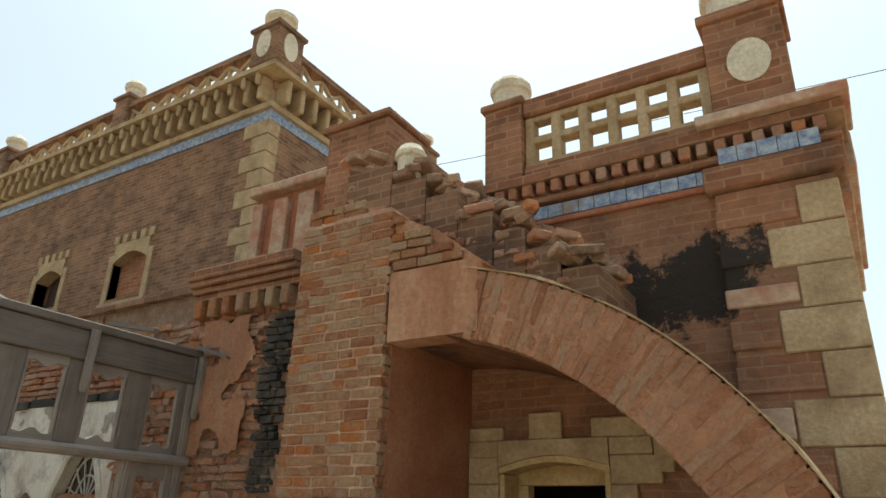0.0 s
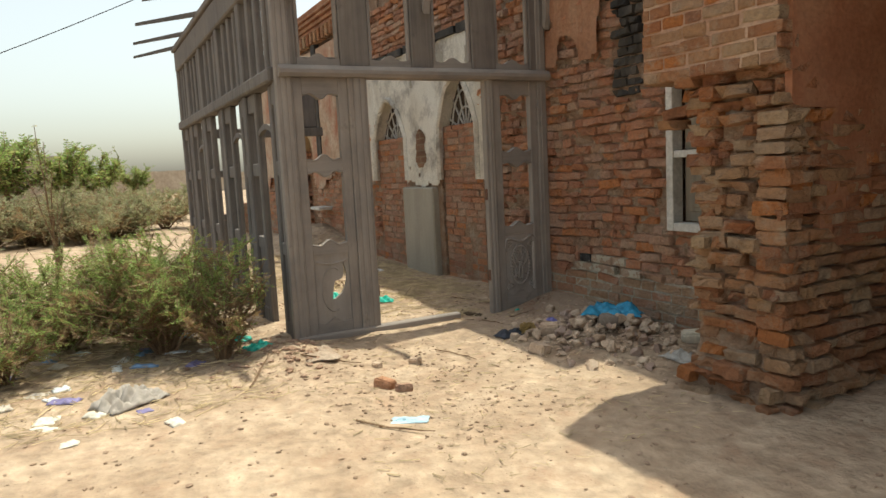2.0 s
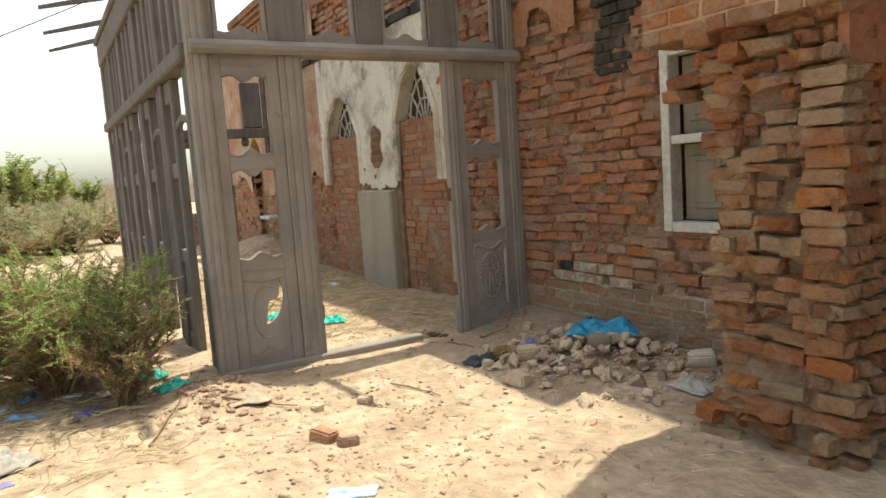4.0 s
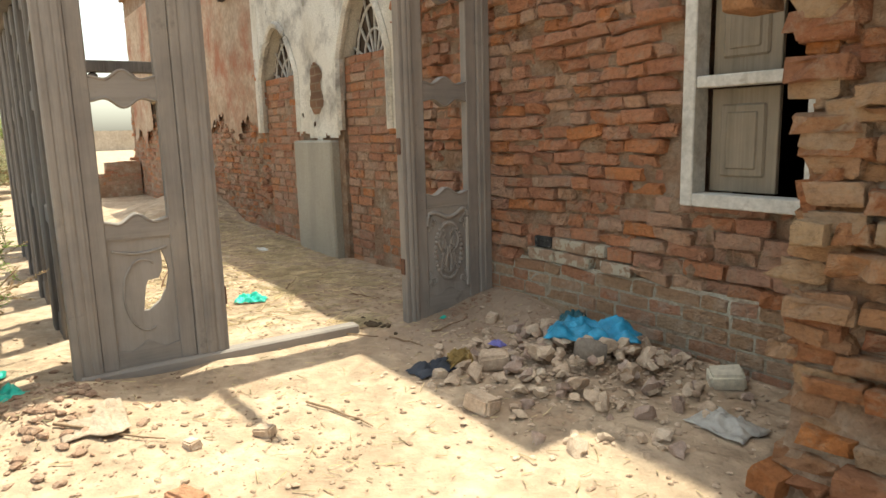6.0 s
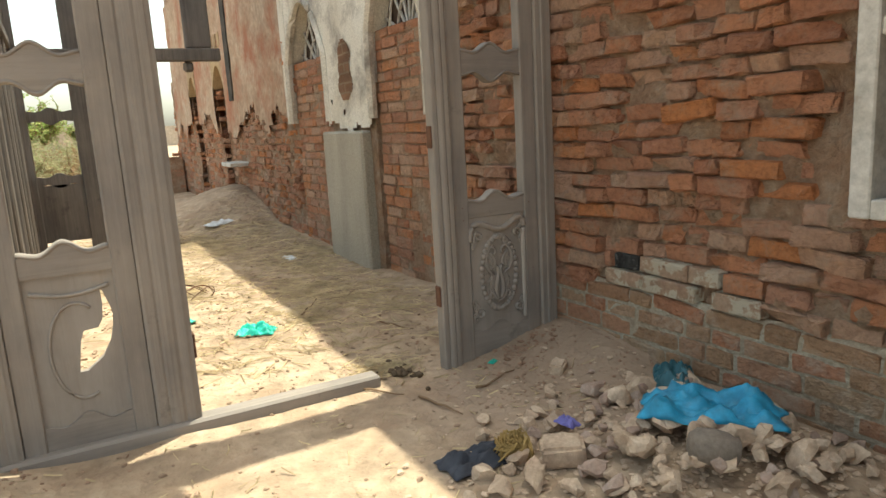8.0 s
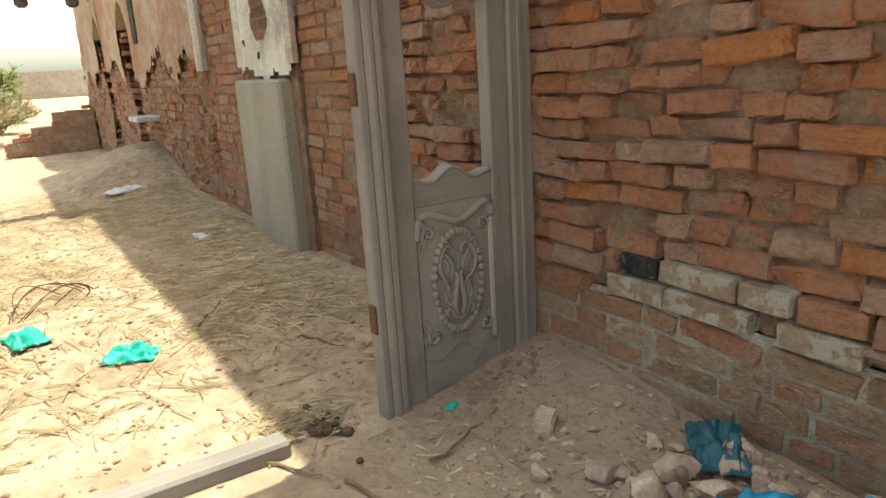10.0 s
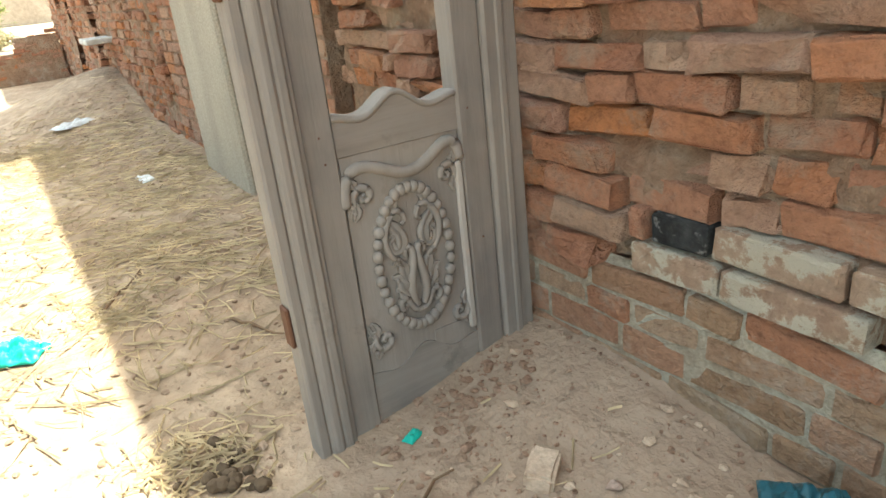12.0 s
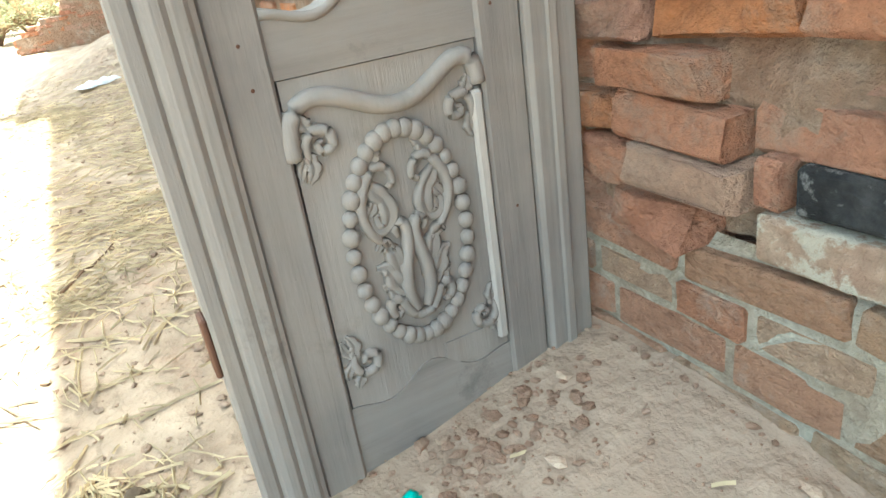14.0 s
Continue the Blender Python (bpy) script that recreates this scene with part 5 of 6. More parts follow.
for i in range(90):
    a0, r0 = rq.uniform(0, 6.3), rq.uniform(0.02, 0.085)
    tube(bm, [(r0 * math.cos(a0 + k * 0.5) * (1 - 0.1 * k), r0 * math.sin(a0 + k * 0.5) * (1 - 0.1 * k), 0.012 + 0.075 * math.sin(k * 0.7) * rq.uniform(0.5, 1.1)) for k in range(5)], 0.0035, 4)
ob = link_mesh("coir_tuft", bm, plain("frayed_coir", (0.34, 0.23, 0.09), 0.9))
ob.location = (-6.30, 4.33, heap_z(-6.30, 4.33))
tagged(ob, "matted tuft of yellow-brown coir beside dark cloth", "coir")
crumple("wrapper", (-6.26, 4.56, 0.05), (0.045, 0.03, 0.04), 3.3, plain("violet_wrapper", (0.16, 0.15, 0.42), 0.4), "small violet wrapper among the stones", "litter", 12)
jar = thing("broken_jar", "broken grey-brown clay jar lying in the rubble", "jar", (-5.74, 4.74, heap_z(-5.74, 4.74) + 0.035))
jar.scale = (0.8, 0.8, 0.75)
M_clay = earthy("grey_clay", (0.14, 0.115, 0.095), (0.21, 0.175, 0.145), (0.30, 0.25, 0.21), 9, 50, 0.4)
bm = bmesh.new()
turned(bm, [(0.05, -0.09), (0.075, -0.06), (0.082, 0.0), (0.072, 0.06), (0.058, 0.085), (0.062, 0.10), (0.05, 0.10), (0.052, 0.08), (0.06, 0.05), (0.01, 0.04)], (0, 0, 0), 18)
bmesh.ops.rotate(bm, verts=bm.verts, matrix=Euler((1.75, 0.1, 2.5)).to_matrix())
body = part("body", bm, M_clay, jar)
for f in body.data.polygons:
    f.use_smooth = True
# dung and earth clods
rq = random.Random(9)
for i in range(26):
    x, y, s = rq.gauss(-7.42, 0.08), rq.gauss(4.42, 0.055), rq.uniform(0.012, 0.024)
    bm = bmesh.new()
    lump(bm, (0, 0, 0), (s, s, s * 0.85), 300 + i, 2, 0.2)
    ob = link_mesh("dung_pellet", bm, M_dung)
    ob.location = (x, y, ground_z(x, y) + s * 0.6)
    tagged(ob, "dry dark dung pellet on the earth", "dung", "dung pellets by the post")
clod = []
for i in range(7):
    bm = bmesh.new()
    lump(bm, (0, 0, 0), (1, 0.75, 0.42), 400 + i, 1, 0.6)
    me = bpy.data.meshes.new("clod")
    bm.to_mesh(me)
    bm.free()
    clod.append((np.array([v.co[:] for v in me.vertices]), [list(p.vertices) for p in me.polygons]))


def scatter(name, count, where, size, mat, label, seed, category):
    r = random.Random(seed)
    vs, fs = [], []
    for _ in range(count):
        x, y = where(r)
        s = size(r)
        pts, faces = clod[r.randrange(len(clod))]
        turn = np.array(Euler((0, 0, r.uniform(0, 6.3))).to_matrix())
        base = len(vs)
        vs.extend(map(tuple, (pts * s) @ turn.T + np.array((x, y, ground_z(x, y) + s * 0.25))))
        fs.extend([[k + base for k in f] for f in faces])
    me = bpy.data.meshes.new(name)
    me.from_pydata(vs, [], fs)
    me.materials.append(mat)
    return tagged(new(name, me), label, category, kind="stuff")


M_crumb = earthy("brick_crumb", (0.28, 0.165, 0.11), (0.36, 0.235, 0.165), (0.44, 0.32, 0.24), 9, 60, 0.8)
M_clod = earthy("earth_clod", (0.24, 0.16, 0.11), (0.34, 0.24, 0.17), (0.46, 0.35, 0.26), 6, 40, 0.6)
scatter("leaf_debris", 3600, lambda r: (r.uniform(-14.5, -7.4), r.uniform(2.9, 5.35)), lambda r: 0.004 + 0.014 * r.random() ** 3, M_clod, "dry leaf debris and clods on the porch floor", 7, "debris")
scatter("clods", 5200, lambda r: (r.uniform(-12.5, -2.5), r.uniform(0.2, 5.3)), lambda r: 0.004 + 0.018 * r.random() ** 4, M_clod, "small earth clods and pebbles strewn over the ground", 1, "pebbles")
scatter("brick_crumbs", 900, lambda r: (r.gauss(-7.0, 0.42), min(5.38, r.gauss(5.0, 0.25))), lambda r: 0.003 + 0.011 * r.random() ** 4, M_crumb, "red brick crumbs on the earth mound", 2, "brick crumbs")
scatter("brick_crumbs", 130, lambda r: (r.gauss(-7.24, 0.06), r.gauss(5.05, 0.13)), lambda r: 0.005 + 0.018 * r.random() ** 2, M_crumb, "flakes of brick and earth heaped at the panel foot", 9, "brick crumbs")
scatter("brick_crumbs", 500, lambda r: (r.gauss(-6.9, 0.35), r.gauss(2.35, 0.25)), lambda r: 0.006 + 0.03 * r.random() ** 3, M_crumb, "pinkish brick crumbs on the mound at the porch corner", 5, "brick crumbs")
scatter("pebbles", 700, lambda r: (r.uniform(-6.8, -4.6), r.uniform(2.3, 3.6)), lambda r: 0.005 + 0.016 * r.random() ** 4, M_clod, "dark clods strewn on sunlit sand", 3, "pebbles")
scatter("rubble_crumbs", 1500, lambda r: (r.gauss(-5.9, 0.45), min(5.36, r.gauss(4.8, 0.36))), lambda r: 0.006 + 0.016 * r.random() ** 2, M_rubble, "small broken stones between the rubble", 4, "rubble")


def straw(name, count, where, seed, lmin=0.05, lmax=0.26):
    r = random.Random(seed)
    vs, fs = [], []
    for _ in range(count):
        x, y = where(r)
        L, a, w = r.uniform(lmin, lmax) * r.uniform(0.5, 1), r.gauss(0.2, 0.9), r.uniform(0.0012, 0.0036)
        bend, lift = r.uniform(-0.3, 0.3), r.uniform(0, 0.02)
        base = len(vs)
        for k in range(3):
            f = k / 2
            px, py = x + L * (f - 0.5) * math.cos(a + bend * f), y + L * (f - 0.5) * math.sin(a + bend * f)
            pz = ground_z(px, py) + 0.004 + lift * f
            dx, dy = -w * math.sin(a), w * math.cos(a)
            vs += [(px + dx, py + dy, pz), (px - dx, py - dy, pz), (px, py, pz + w * 1.6)]
        for k in range(2):
            p, q = base + 3 * k, base + 3 * k + 3
            fs += [(p, p + 2, q + 2, q), (p + 2, p + 1, q + 1, q + 2)]
    me = bpy.data.meshes.new(name)
    me.from_pydata(vs, [], fs)
    me.materials.append(M_straw)
    return tagged(new(name, me), "scattered dry yellow straw on the ground", "straw", kind="stuff")


straw("straw", 1900, lambda r: (min(-7.9, r.gauss(-11.0, 1.7)), r.uniform(3.0, 5.35)), 1)
tufts = [(r0.uniform(-14.0, -8.2), r0.uniform(3.0, 5.2), r0.uniform(0.08, 0.32)) for r0 in [random.Random(91)] for _ in range(46)]


def tuft(r):
    x, y, k = tufts[r.randrange(len(tufts))]
    return min(-8.1, r.gauss(x, k * 1.5)), min(5.36, r.gauss(y, k))


straw("straw", 3200, tuft, 11, 0.06, 0.3)
straw("straw", 420, lambda r: (r.uniform(-7.2, -4.0), r.uniform(2.2, 4.3)), 2, 0.03, 0.12)
straw("straw", 260, lambda r: (r.gauss(-7.55, 0.10), r.gauss(4.36, 0.10)), 3, 0.05, 0.16)
straw("straw", 60, lambda r: (r.gauss(-7.0, 0.3), r.gauss(4.75, 0.2)), 8, 0.03, 0.12)
straw("straw", 1200, lambda r: (r.uniform(-9, -6), r.uniform(0.3, 2.2)), 4, 0.06, 0.3)
rq = random.Random(6)
for x, y, L, a in ((-6.5, 2.62, 0.5, 0.9), (-6.2, 3.55, 0.45, 0.3), (-7.25, 4.2, 0.32, 0.5), (-7.0, 4.72, 0.3, 1.9), (-8.2, 4.75, 0.3, 0.4), (-8.9, 4.4, 0.3, 2.4), (-5.0, 2.5, 0.5, 0.7), (-7.5, 1.6, 0.8, 0.6), (-6.6, 2.1, 0.7, 2.7), (-6.9, 4.35, 0.3, 0.2)):
    bm = bmesh.new()
    pts = []
    for k in range(6):
        f = k / 5 - 0.5
        px, py = x + L * f * math.cos(a) + 0.02 * rq.uniform(-1, 1), y + L * f * math.sin(a)
        pts.append((px, py, ground_z(px, py) + 0.008 + 0.01 * rq.random()))
    tube(bm, pts, [0.007, 0.006, 0.006, 0.005, 0.004, 0.003], 6)
    tagged(link_mesh("twig", bm, M_twig), "dry brown twig on the ground", "twig", "twigs on the ground")
# loops of thin wire
bm = bmesh.new()
for k in range(3):
    tube(bm, [(-9.75 + (0.17 + 0.03 * k) * math.cos(t + k), 3.72 + (0.2 + 0.02 * k) * math.sin(t), ground_z(-9.75, 3.72) + 0.05 + 0.07 * math.sin(2 * t + k)) for t in [2 * math.pi * i / 26 for i in range(26)]], 0.0035, 5)
tagged(link_mesh("wire_loops", bm, M_rust), "loops of thin rusty wire on sunlit earth", "wire")


# ---- bushes, trees, distance ----
def leaf_material(name, tones):
    m, n, l, b = material(name, 0.6)
    r = ramp(n, [(i / (len(tones) - 1), c) for i, c in enumerate(tones)])
    l.new(n.new("ShaderNodeNewGeometry").outputs["Random Per Island"], r.inputs["Fac"])
    l.new(r.outputs["Color"], b.inputs["Base Color"])
    b.inputs["Subsurface Weight"].default_value = 0.0
    tr = n.new("ShaderNodeBsdfTranslucent")
    l.new(r.outputs["Color"], tr.inputs["Color"])
    mx = n.new("ShaderNodeMixShader")
    mx.inputs["Fac"].default_value = 0.48
    l.new(b.outputs["BSDF"], mx.inputs[1])
    l.new(tr.outputs["BSDF"], mx.inputs[2])
    l.new(mx.outputs["Shader"], n["Material Output"].inputs["Surface"])
    return m


M_leaf = leaf_material("thorn_bush_leaf", [(0.135, 0.216, 0.054), (0.216, 0.324, 0.088), (0.297, 0.405, 0.121), (0.257, 0.311, 0.108), (0.446, 0.446, 0.176)])
M_leaf_dry = leaf_material("dry_leaf", [(0.24, 0.14, 0.07), (0.30, 0.20, 0.10), (0.36, 0.26, 0.14), (0.20, 0.15, 0.08)])
M_leaf_dusty = leaf_material("dusty_scrub_leaf", [(0.19, 0.22, 0.10), (0.28, 0.29, 0.15), (0.37, 0.33, 0.20), (0.22, 0.24, 0.13)])


def shrub(name, at, spread_r, height, stems, sprays, seed, leaf, label, category, group="", dry=None, leaf_size=0.016, trunk_r=0.012, lean=1.0):
    r = random.Random(seed)
    ob = thing(name, label, category, at, group)
    wood, lv, lf, dv, df = bmesh.new(), [], [], [], []
    tips = []
    for s in range(stems):
        a, reach = r.uniform(0, 6.3), spread_r * r.uniform(0.35, 1.0)
        h = height * r.uniform(0.45, 1.0) * (1 - 0.35 * (reach / spread_r) ** 2)
        pts = [Vector((0.05 * r.uniform(-1, 1), 0.05 * r.uniform(-1, 1), -0.05))]
        for k in range(1, 6):
            f = k / 5
            pts.append(Vector((math.cos(a) * reach * f ** lean + r.gauss(0, 0.04) * spread_r, math.sin(a) * reach * f ** lean + r.gauss(0, 0.04) * spread_r, h * f ** 0.8)))
        tube(wood, pts, [trunk_r * (1 - 0.8 * k / 5) for k in range(6)], 5)
        tips.append((pts, a))
    for _ in range(sprays):
        pts, a = tips[r.randrange(len(tips))]
        k = r.choice((2, 3, 3, 4, 4, 5))
        p0 = pts[k - 1].lerp(pts[k], r.random())
        d = Vector((r.gauss(0, 1), r.gauss(0, 1), r.gauss(0.2, 0.7))).normalized()
        L = spread_r * r.uniform(0.12, 0.3)
        side = d.cross(Vector((0, 0, 1))).normalized()
        up = side.cross(d)
        use = (dv, df) if dry and r.random() < dry * (1.5 if p0.z < height * 0.45 else 0.5) else (lv, lf)
        tube(wood, [p0, p0 + d * L * 0.5 - Vector((0, 0, L * 0.03)), p0 + d * L], [trunk_r * 0.2, trunk_r * 0.15, trunk_r * 0.06], 3)
        m = int(L / (leaf_size * 0.9))
        for i in range(m):
            f = i / m
            c = p0 + d * L * f
            for sgn in (1, -1):
                v = (side * sgn + up * r.uniform(-0.5, 0.5) + d * 0.4).normalized()
                w = d.lerp(up, r.random() * 0.5).normalized() * leaf_size * 0.36
                s = leaf_size * r.uniform(0.9, 1.9)
                q, b = c, len(use[0])
                use[0].extend([tuple(q), tuple(q + v * s * 0.5 + w), tuple(q + v * s), tuple(q + v * s * 0.5 - w)])
                use[1].append((b, b + 1, b + 2, b + 3))
    part("stem", wood, M_twig, ob)
    for vs, fs, mat, nm in ((lv, lf, leaf, "crown"), (dv, df, M_leaf_dry, "dry_foliage")):
        if vs:
            me = bpy.data.meshes.new(nm)
            me.from_pydata(vs, [], fs)
            me.materials.append(mat)
            c = new(nm, me)
            c.parent = ob
    return ob


def gz(x, y, dz=0.0):
    return (x, y, ground_z(x, y) + dz)


shrub("thorn_bush", gz(-7.75, 1.55), 0.95, 1.25, 44, 1900, 1, M_leaf, "dense thorny green bush with dry brown branches", "bush", "bushes beside the porch", 0.45)
shrub("thorn_bush", gz(-8.55, 0.75), 0.95, 1.1, 40, 1700, 2, M_leaf, "dense thorny green bush with dry brown branches", "bush", "bushes beside the porch", 0.25)
shrub("thorn_bush", gz(-7.2, 1.95), 0.5, 1.05, 24, 700, 3, M_leaf, "small thorn bush half dried at the porch corner", "bush", "bushes beside the porch", 0.5)
shrub("thorn_bush", gz(-9.4, 1.6), 0.85, 1.1, 34, 1300, 4, M_leaf, "dense thorny green bush with dry brown branches", "bush", "bushes beside the porch", 0.35)
shrub("thorn_bush", gz(-7.6, 0.35), 0.65, 0.85, 26, 800, 5, M_leaf, "low thorny bush over litter", "bush", "bushes beside the porch", 0.3)
shrub("thorn_bush", gz(-9.9, -0.2), 0.9, 1.1, 30, 1000, 6, M_leaf_dusty, "dusty grey-green thorn bush", "bush", "bushes beside the porch", 0.2)
scrub = [shrub("scrub_bush", gz(-17 - 3 * i, -2 - 2 * i), 1.3, 1.2, 22, 520, 20 + i, M_leaf_dusty, "dusty dry scrub bush on open land", "bush", "scrub on the open land", 0.35, 0.04, 0.02) for i in range(3)]
rq = random.Random(30)
for i in range(64):
    x = -27 - 60 * rq.random() ** 1.2
    y = rq.uniform(-1.0, 0.22) * (-x) * 0.55 + rq.uniform(-2, 2) + 1
    if y > 1.2 and x > -24:
        continue
    s = rq.uniform(0.5, 1.0)
    o = scrub[i % 3]
    c = copy_thing(o, pose(*gz(x, y, -0.03), 0, 0, rq.uniform(0, 360)))
    c.scale = (s, s, s * rq.uniform(0.7, 1.1))
for i in range(20):
    x, y, s = rq.uniform(-32, -21), rq.uniform(-1.5, 5.0), rq.uniform(0.8, 1.35)
    if y > 1.6 + 0.16 * (-x - 21) + 1.2:
        y -= 3
    c = copy_thing(scrub[i % 3], pose(*gz(x, y, -0.03), 0, 0, rq.uniform(0, 360)))
    c.scale = (s, s, s * rq.uniform(0.8, 1.2))
trees = [shrub("tree", gz(-46, -2.5), 3.2, 4.4, 18, 900, 50, M_leaf, "round green acacia tree beyond the field", "tree", "trees on the skyline", None, 0.16, 0.12, 1.6)]
for x, y, s in ((-50, 2.2, 0.8), (-47, 0.2, 0.9), (-44, -7.0, 1.0), (-58, -4.5, 1.1), (-60, 5.0, 0.6), (-38, -9, 0.9)):
    c = copy_thing(trees[0], pose(*gz(x, y), 0, 0, x * 31 % 360))
    c.scale = (s, s, s)
# thin sapling behind the bush
shrub("sapling", gz(-13.5, 0.62), 0.45, 3.0, 6, 170, 61, M_leaf_dusty, "tall sparse sapling against the sky", "tree", "", None, 0.03, 0.02, 2.0)

M_far = earthy("far_mud_wall", (0.36, 0.29, 0.22), (0.44, 0.37, 0.29), (0.52, 0.45, 0.37), 0.3, 4, 0.2)
bw = thing("boundary_wall", "low pale mud boundary wall across the open land", "wall", (-70, 0, 0), kind="structure")
z0 = ground_z(-70, 0)
for i in range(14):
    y = -34 + i * 5
    part("wall_panel", boxes((-0.15, 0.15, y, y + 4.7, z0 - 0.5, z0 + 1.7 + 0.2 * (i % 3))), M_far, bw)
    part("wall_post", boxes((-0.2, 0.2, y + 4.7, y + 5.0, z0 - 0.5, z0 + 2.1)), M_far, bw)
hs = thing("far_house", "small flat-roofed mud house on the skyline", "house", (-56, -1.2, ground_z(-56, -1.2)))
part("walls", boxes((-2, 2, -2.2, 1.8, -0.3, 3.0)), M_far, hs)
part("roof", boxes((-2.2, 2.2, -2.4, 2.0, 3.0, 3.3)), M_concrete, hs)
# near-black patches for the shade inside the vent openings
for y in (-1.3, -0.5, 0.3, 1.1):
    part("vent", boxes((2.0, 2.03, y - 0.2, y + 0.2, 2.2, 2.5)), M_dark, hs)
hs2 = thing("far_house", "long low mud house on the skyline", "house", (-64, -12, ground_z(-64, -12)))
part("walls", boxes((-2, 2, -5, 5, -0.3, 2.6)), M_far, hs2)
part("roof", boxes((-2.2, 2.2, -5.2, 5.2, 2.6, 2.85)), M_concrete, hs2)
stub = thing("broken_wall", "stepped stub of a broken brick wall beyond the porch", "wall", (-20.6, 4.6, 0), kind="structure")
part("core", boxes((-0.25, 0.2, -0.75, 0.8, -0.2, 0.25), (-0.25, 0.2, -0.3, 0.8, 0.25, 0.5), (-0.25, 0.2, 0.1, 0.8, 0.5, 0.75)), M_mortar, stub)
lay(stub, (0.2, -0.8, 0), (0, 1, 0), (1, 0, 0), 1.6, 0.0, 0.85, 0.0865, 0.28, M_brick, M_brick_all, lambda c, z: z < 0.2 + c * 0.45, None, near=lambda c, z: True, limit=60, seed=90, wild=0.03)
# low ruined walls in the field
for x, y, L, h in ((-30, -6, 5, 0.7), (-33, -1.5, 4, 0.8), (-26, -10, 4, 0.6)):
    rw = thing("ruined_wall", "low dark ruined mud wall in the field", "wall", (x, y, ground_z(x, y)), "ruined walls in the field")
    bm = bmesh.new()
    K = 14
    low = [(-0.2, -L / 2 + L * i / K, -0.3) for i in range(K + 1)]
    strip_solid(bm, low, [(p[0], p[1], h * (0.7 + 0.5 * ns(p[1], x, 0.9))) for p in low], (0.4, 0, 0))
    part("wall", bm, M_tower, rw)

# overhead cables
for (p, q) in (((-60, 40, 31), (35, 40, 25)), ((-45, -14, 3.5), (-45, 22, 21))):
    bm = bmesh.new()
    tube(bm, [tuple(Vector(p).lerp(Vector(q), i / 16) - Vector((0, 0, 0.9 * math.sin(math.pi * i / 16)))) for i in range(17)], 0.025, 5)
    tagged(link_mesh("overhead_cable", bm, M_cable), "thin sagging overhead cable against the sky", "cable", "overhead cables")
for p in ((-60, 40), (35, 40), (-45, -14), (-45, 22)):
    h = {(-60, 40): 31, (35, 40): 25, (-45, -14): 3.5, (-45, 22): 21}[p]
    bm = bmesh.new()
    tube(bm, [(p[0], p[1], -1), (p[0], p[1], h)], 0.12, 8)
    tagged(link_mesh("utility_pole", bm, M_concrete), "slender grey pole carrying a cable", "pole", "utility poles")

# ---- arcade on the front wall ----
def arch_curve(x0, x1, z0, z1, n=18):
    """A pointed arch from springing to springing."""
    w, out = (x1 - x0) / 2, []
    for i in range(n + 1):
        f = i / n * 2 - 1
        out.append(((x0 + x1) / 2 + f * w, z0 + (z1 - z0) * (1 - abs(f) ** 1.9)))
    return out


arcade = thing("arcade", "white-plastered pointed arcade, its arches walled up with brick", "arcade", (-10.4, YW, 0), kind="structure")
BO = Vector((-10.4, YW, 0))
ARCHES = ((-12.06, -10.86, 1.95, 2.55), (-9.80, -8.78, 2.0, 2.66))
for x0, x1, z0, z1 in ARCHES:
    cv = arch_curve(x0, x1, z0, z1)
    bm = bmesh.new()
    strip_solid(bm, [(x, YW - 0.03, z) for x, z in cv], [(x, YW - 0.03, 3.13) for x, z in cv], (0, 0.19, 0))
    part("spandrel", local(bm, BO), M_plaster, arcade)
    bm = bmesh.new()
    rim = [(x0, 1.3)] + cv + [(x1, 1.3)]
    tube(bm, [(x, YW - 0.03, z) for x, z in rim], 0.045, 6)
    part("rim", local(bm, BO), M_plaster, arcade, "yellowed plaster arch rim")
    # near-black sheet paints the dimness behind the glazing bars
    fan = part("fanlight", local(boxes((x0, x1, YW + 0.145, YW + 0.165, z0 - 0.35, z1)), BO), M_dark, arcade, "pointed fanlight with white bars, its depth painted dark")
    cx = (x0 + x1) / 2
    for k in range(7):
        a = math.pi * (k + 0.5) / 7
        bm = bmesh.new()
        tube(bm, [(cx, YW + 0.125, z0 - 0.1), (cx + 0.9 * (x1 - x0) / 2 * math.cos(a), YW + 0.125, z0 - 0.1 + 0.9 * (z1 - z0 + 0.1) * math.sin(a) ** 0.8)], 0.014, 5)
        part("glazing_bar", local(bm, BO), M_paint, fan)
    for q in (0.45, 0.75):
        bm = bmesh.new()
        tube(bm, [(cx + q * (x1 - x0) / 2 * math.cos(math.pi * i / 12), YW + 0.122, z0 - 0.1 + q * (z1 - z0 + 0.1) * math.sin(math.pi * i / 12)) for i in range(13)], 0.014, 5)
        part("glazing_bar", local(bm, BO), M_paint, fan)
bm = boxes((-10.86, -9.80, YW - 0.035, YW + 0.16, 1.60, 3.13), (-8.78, -8.62, YW - 0.035, YW + 0.1, 1.3, 3.13), (-12.25, -12.06, YW - 0.035, YW + 0.1, 1.3, 3.13))
part("white_plaster", local(bm, BO), M_plaster, arcade)
part("bare_core", local(boxes((-10.85, -9.81, YW + 0.0, YW + 0.15, -0.1, 1.598)), BO), M_mortar, arcade)
bm = boxes((-10.92, -9.94, YW - 0.10, YW + 0.1, -0.2, 1.2))
bevel_all(bm, 0.02)
part("cement_pilaster", local(bm, BO), M_concrete, arcade, "smooth grey cement pilaster")
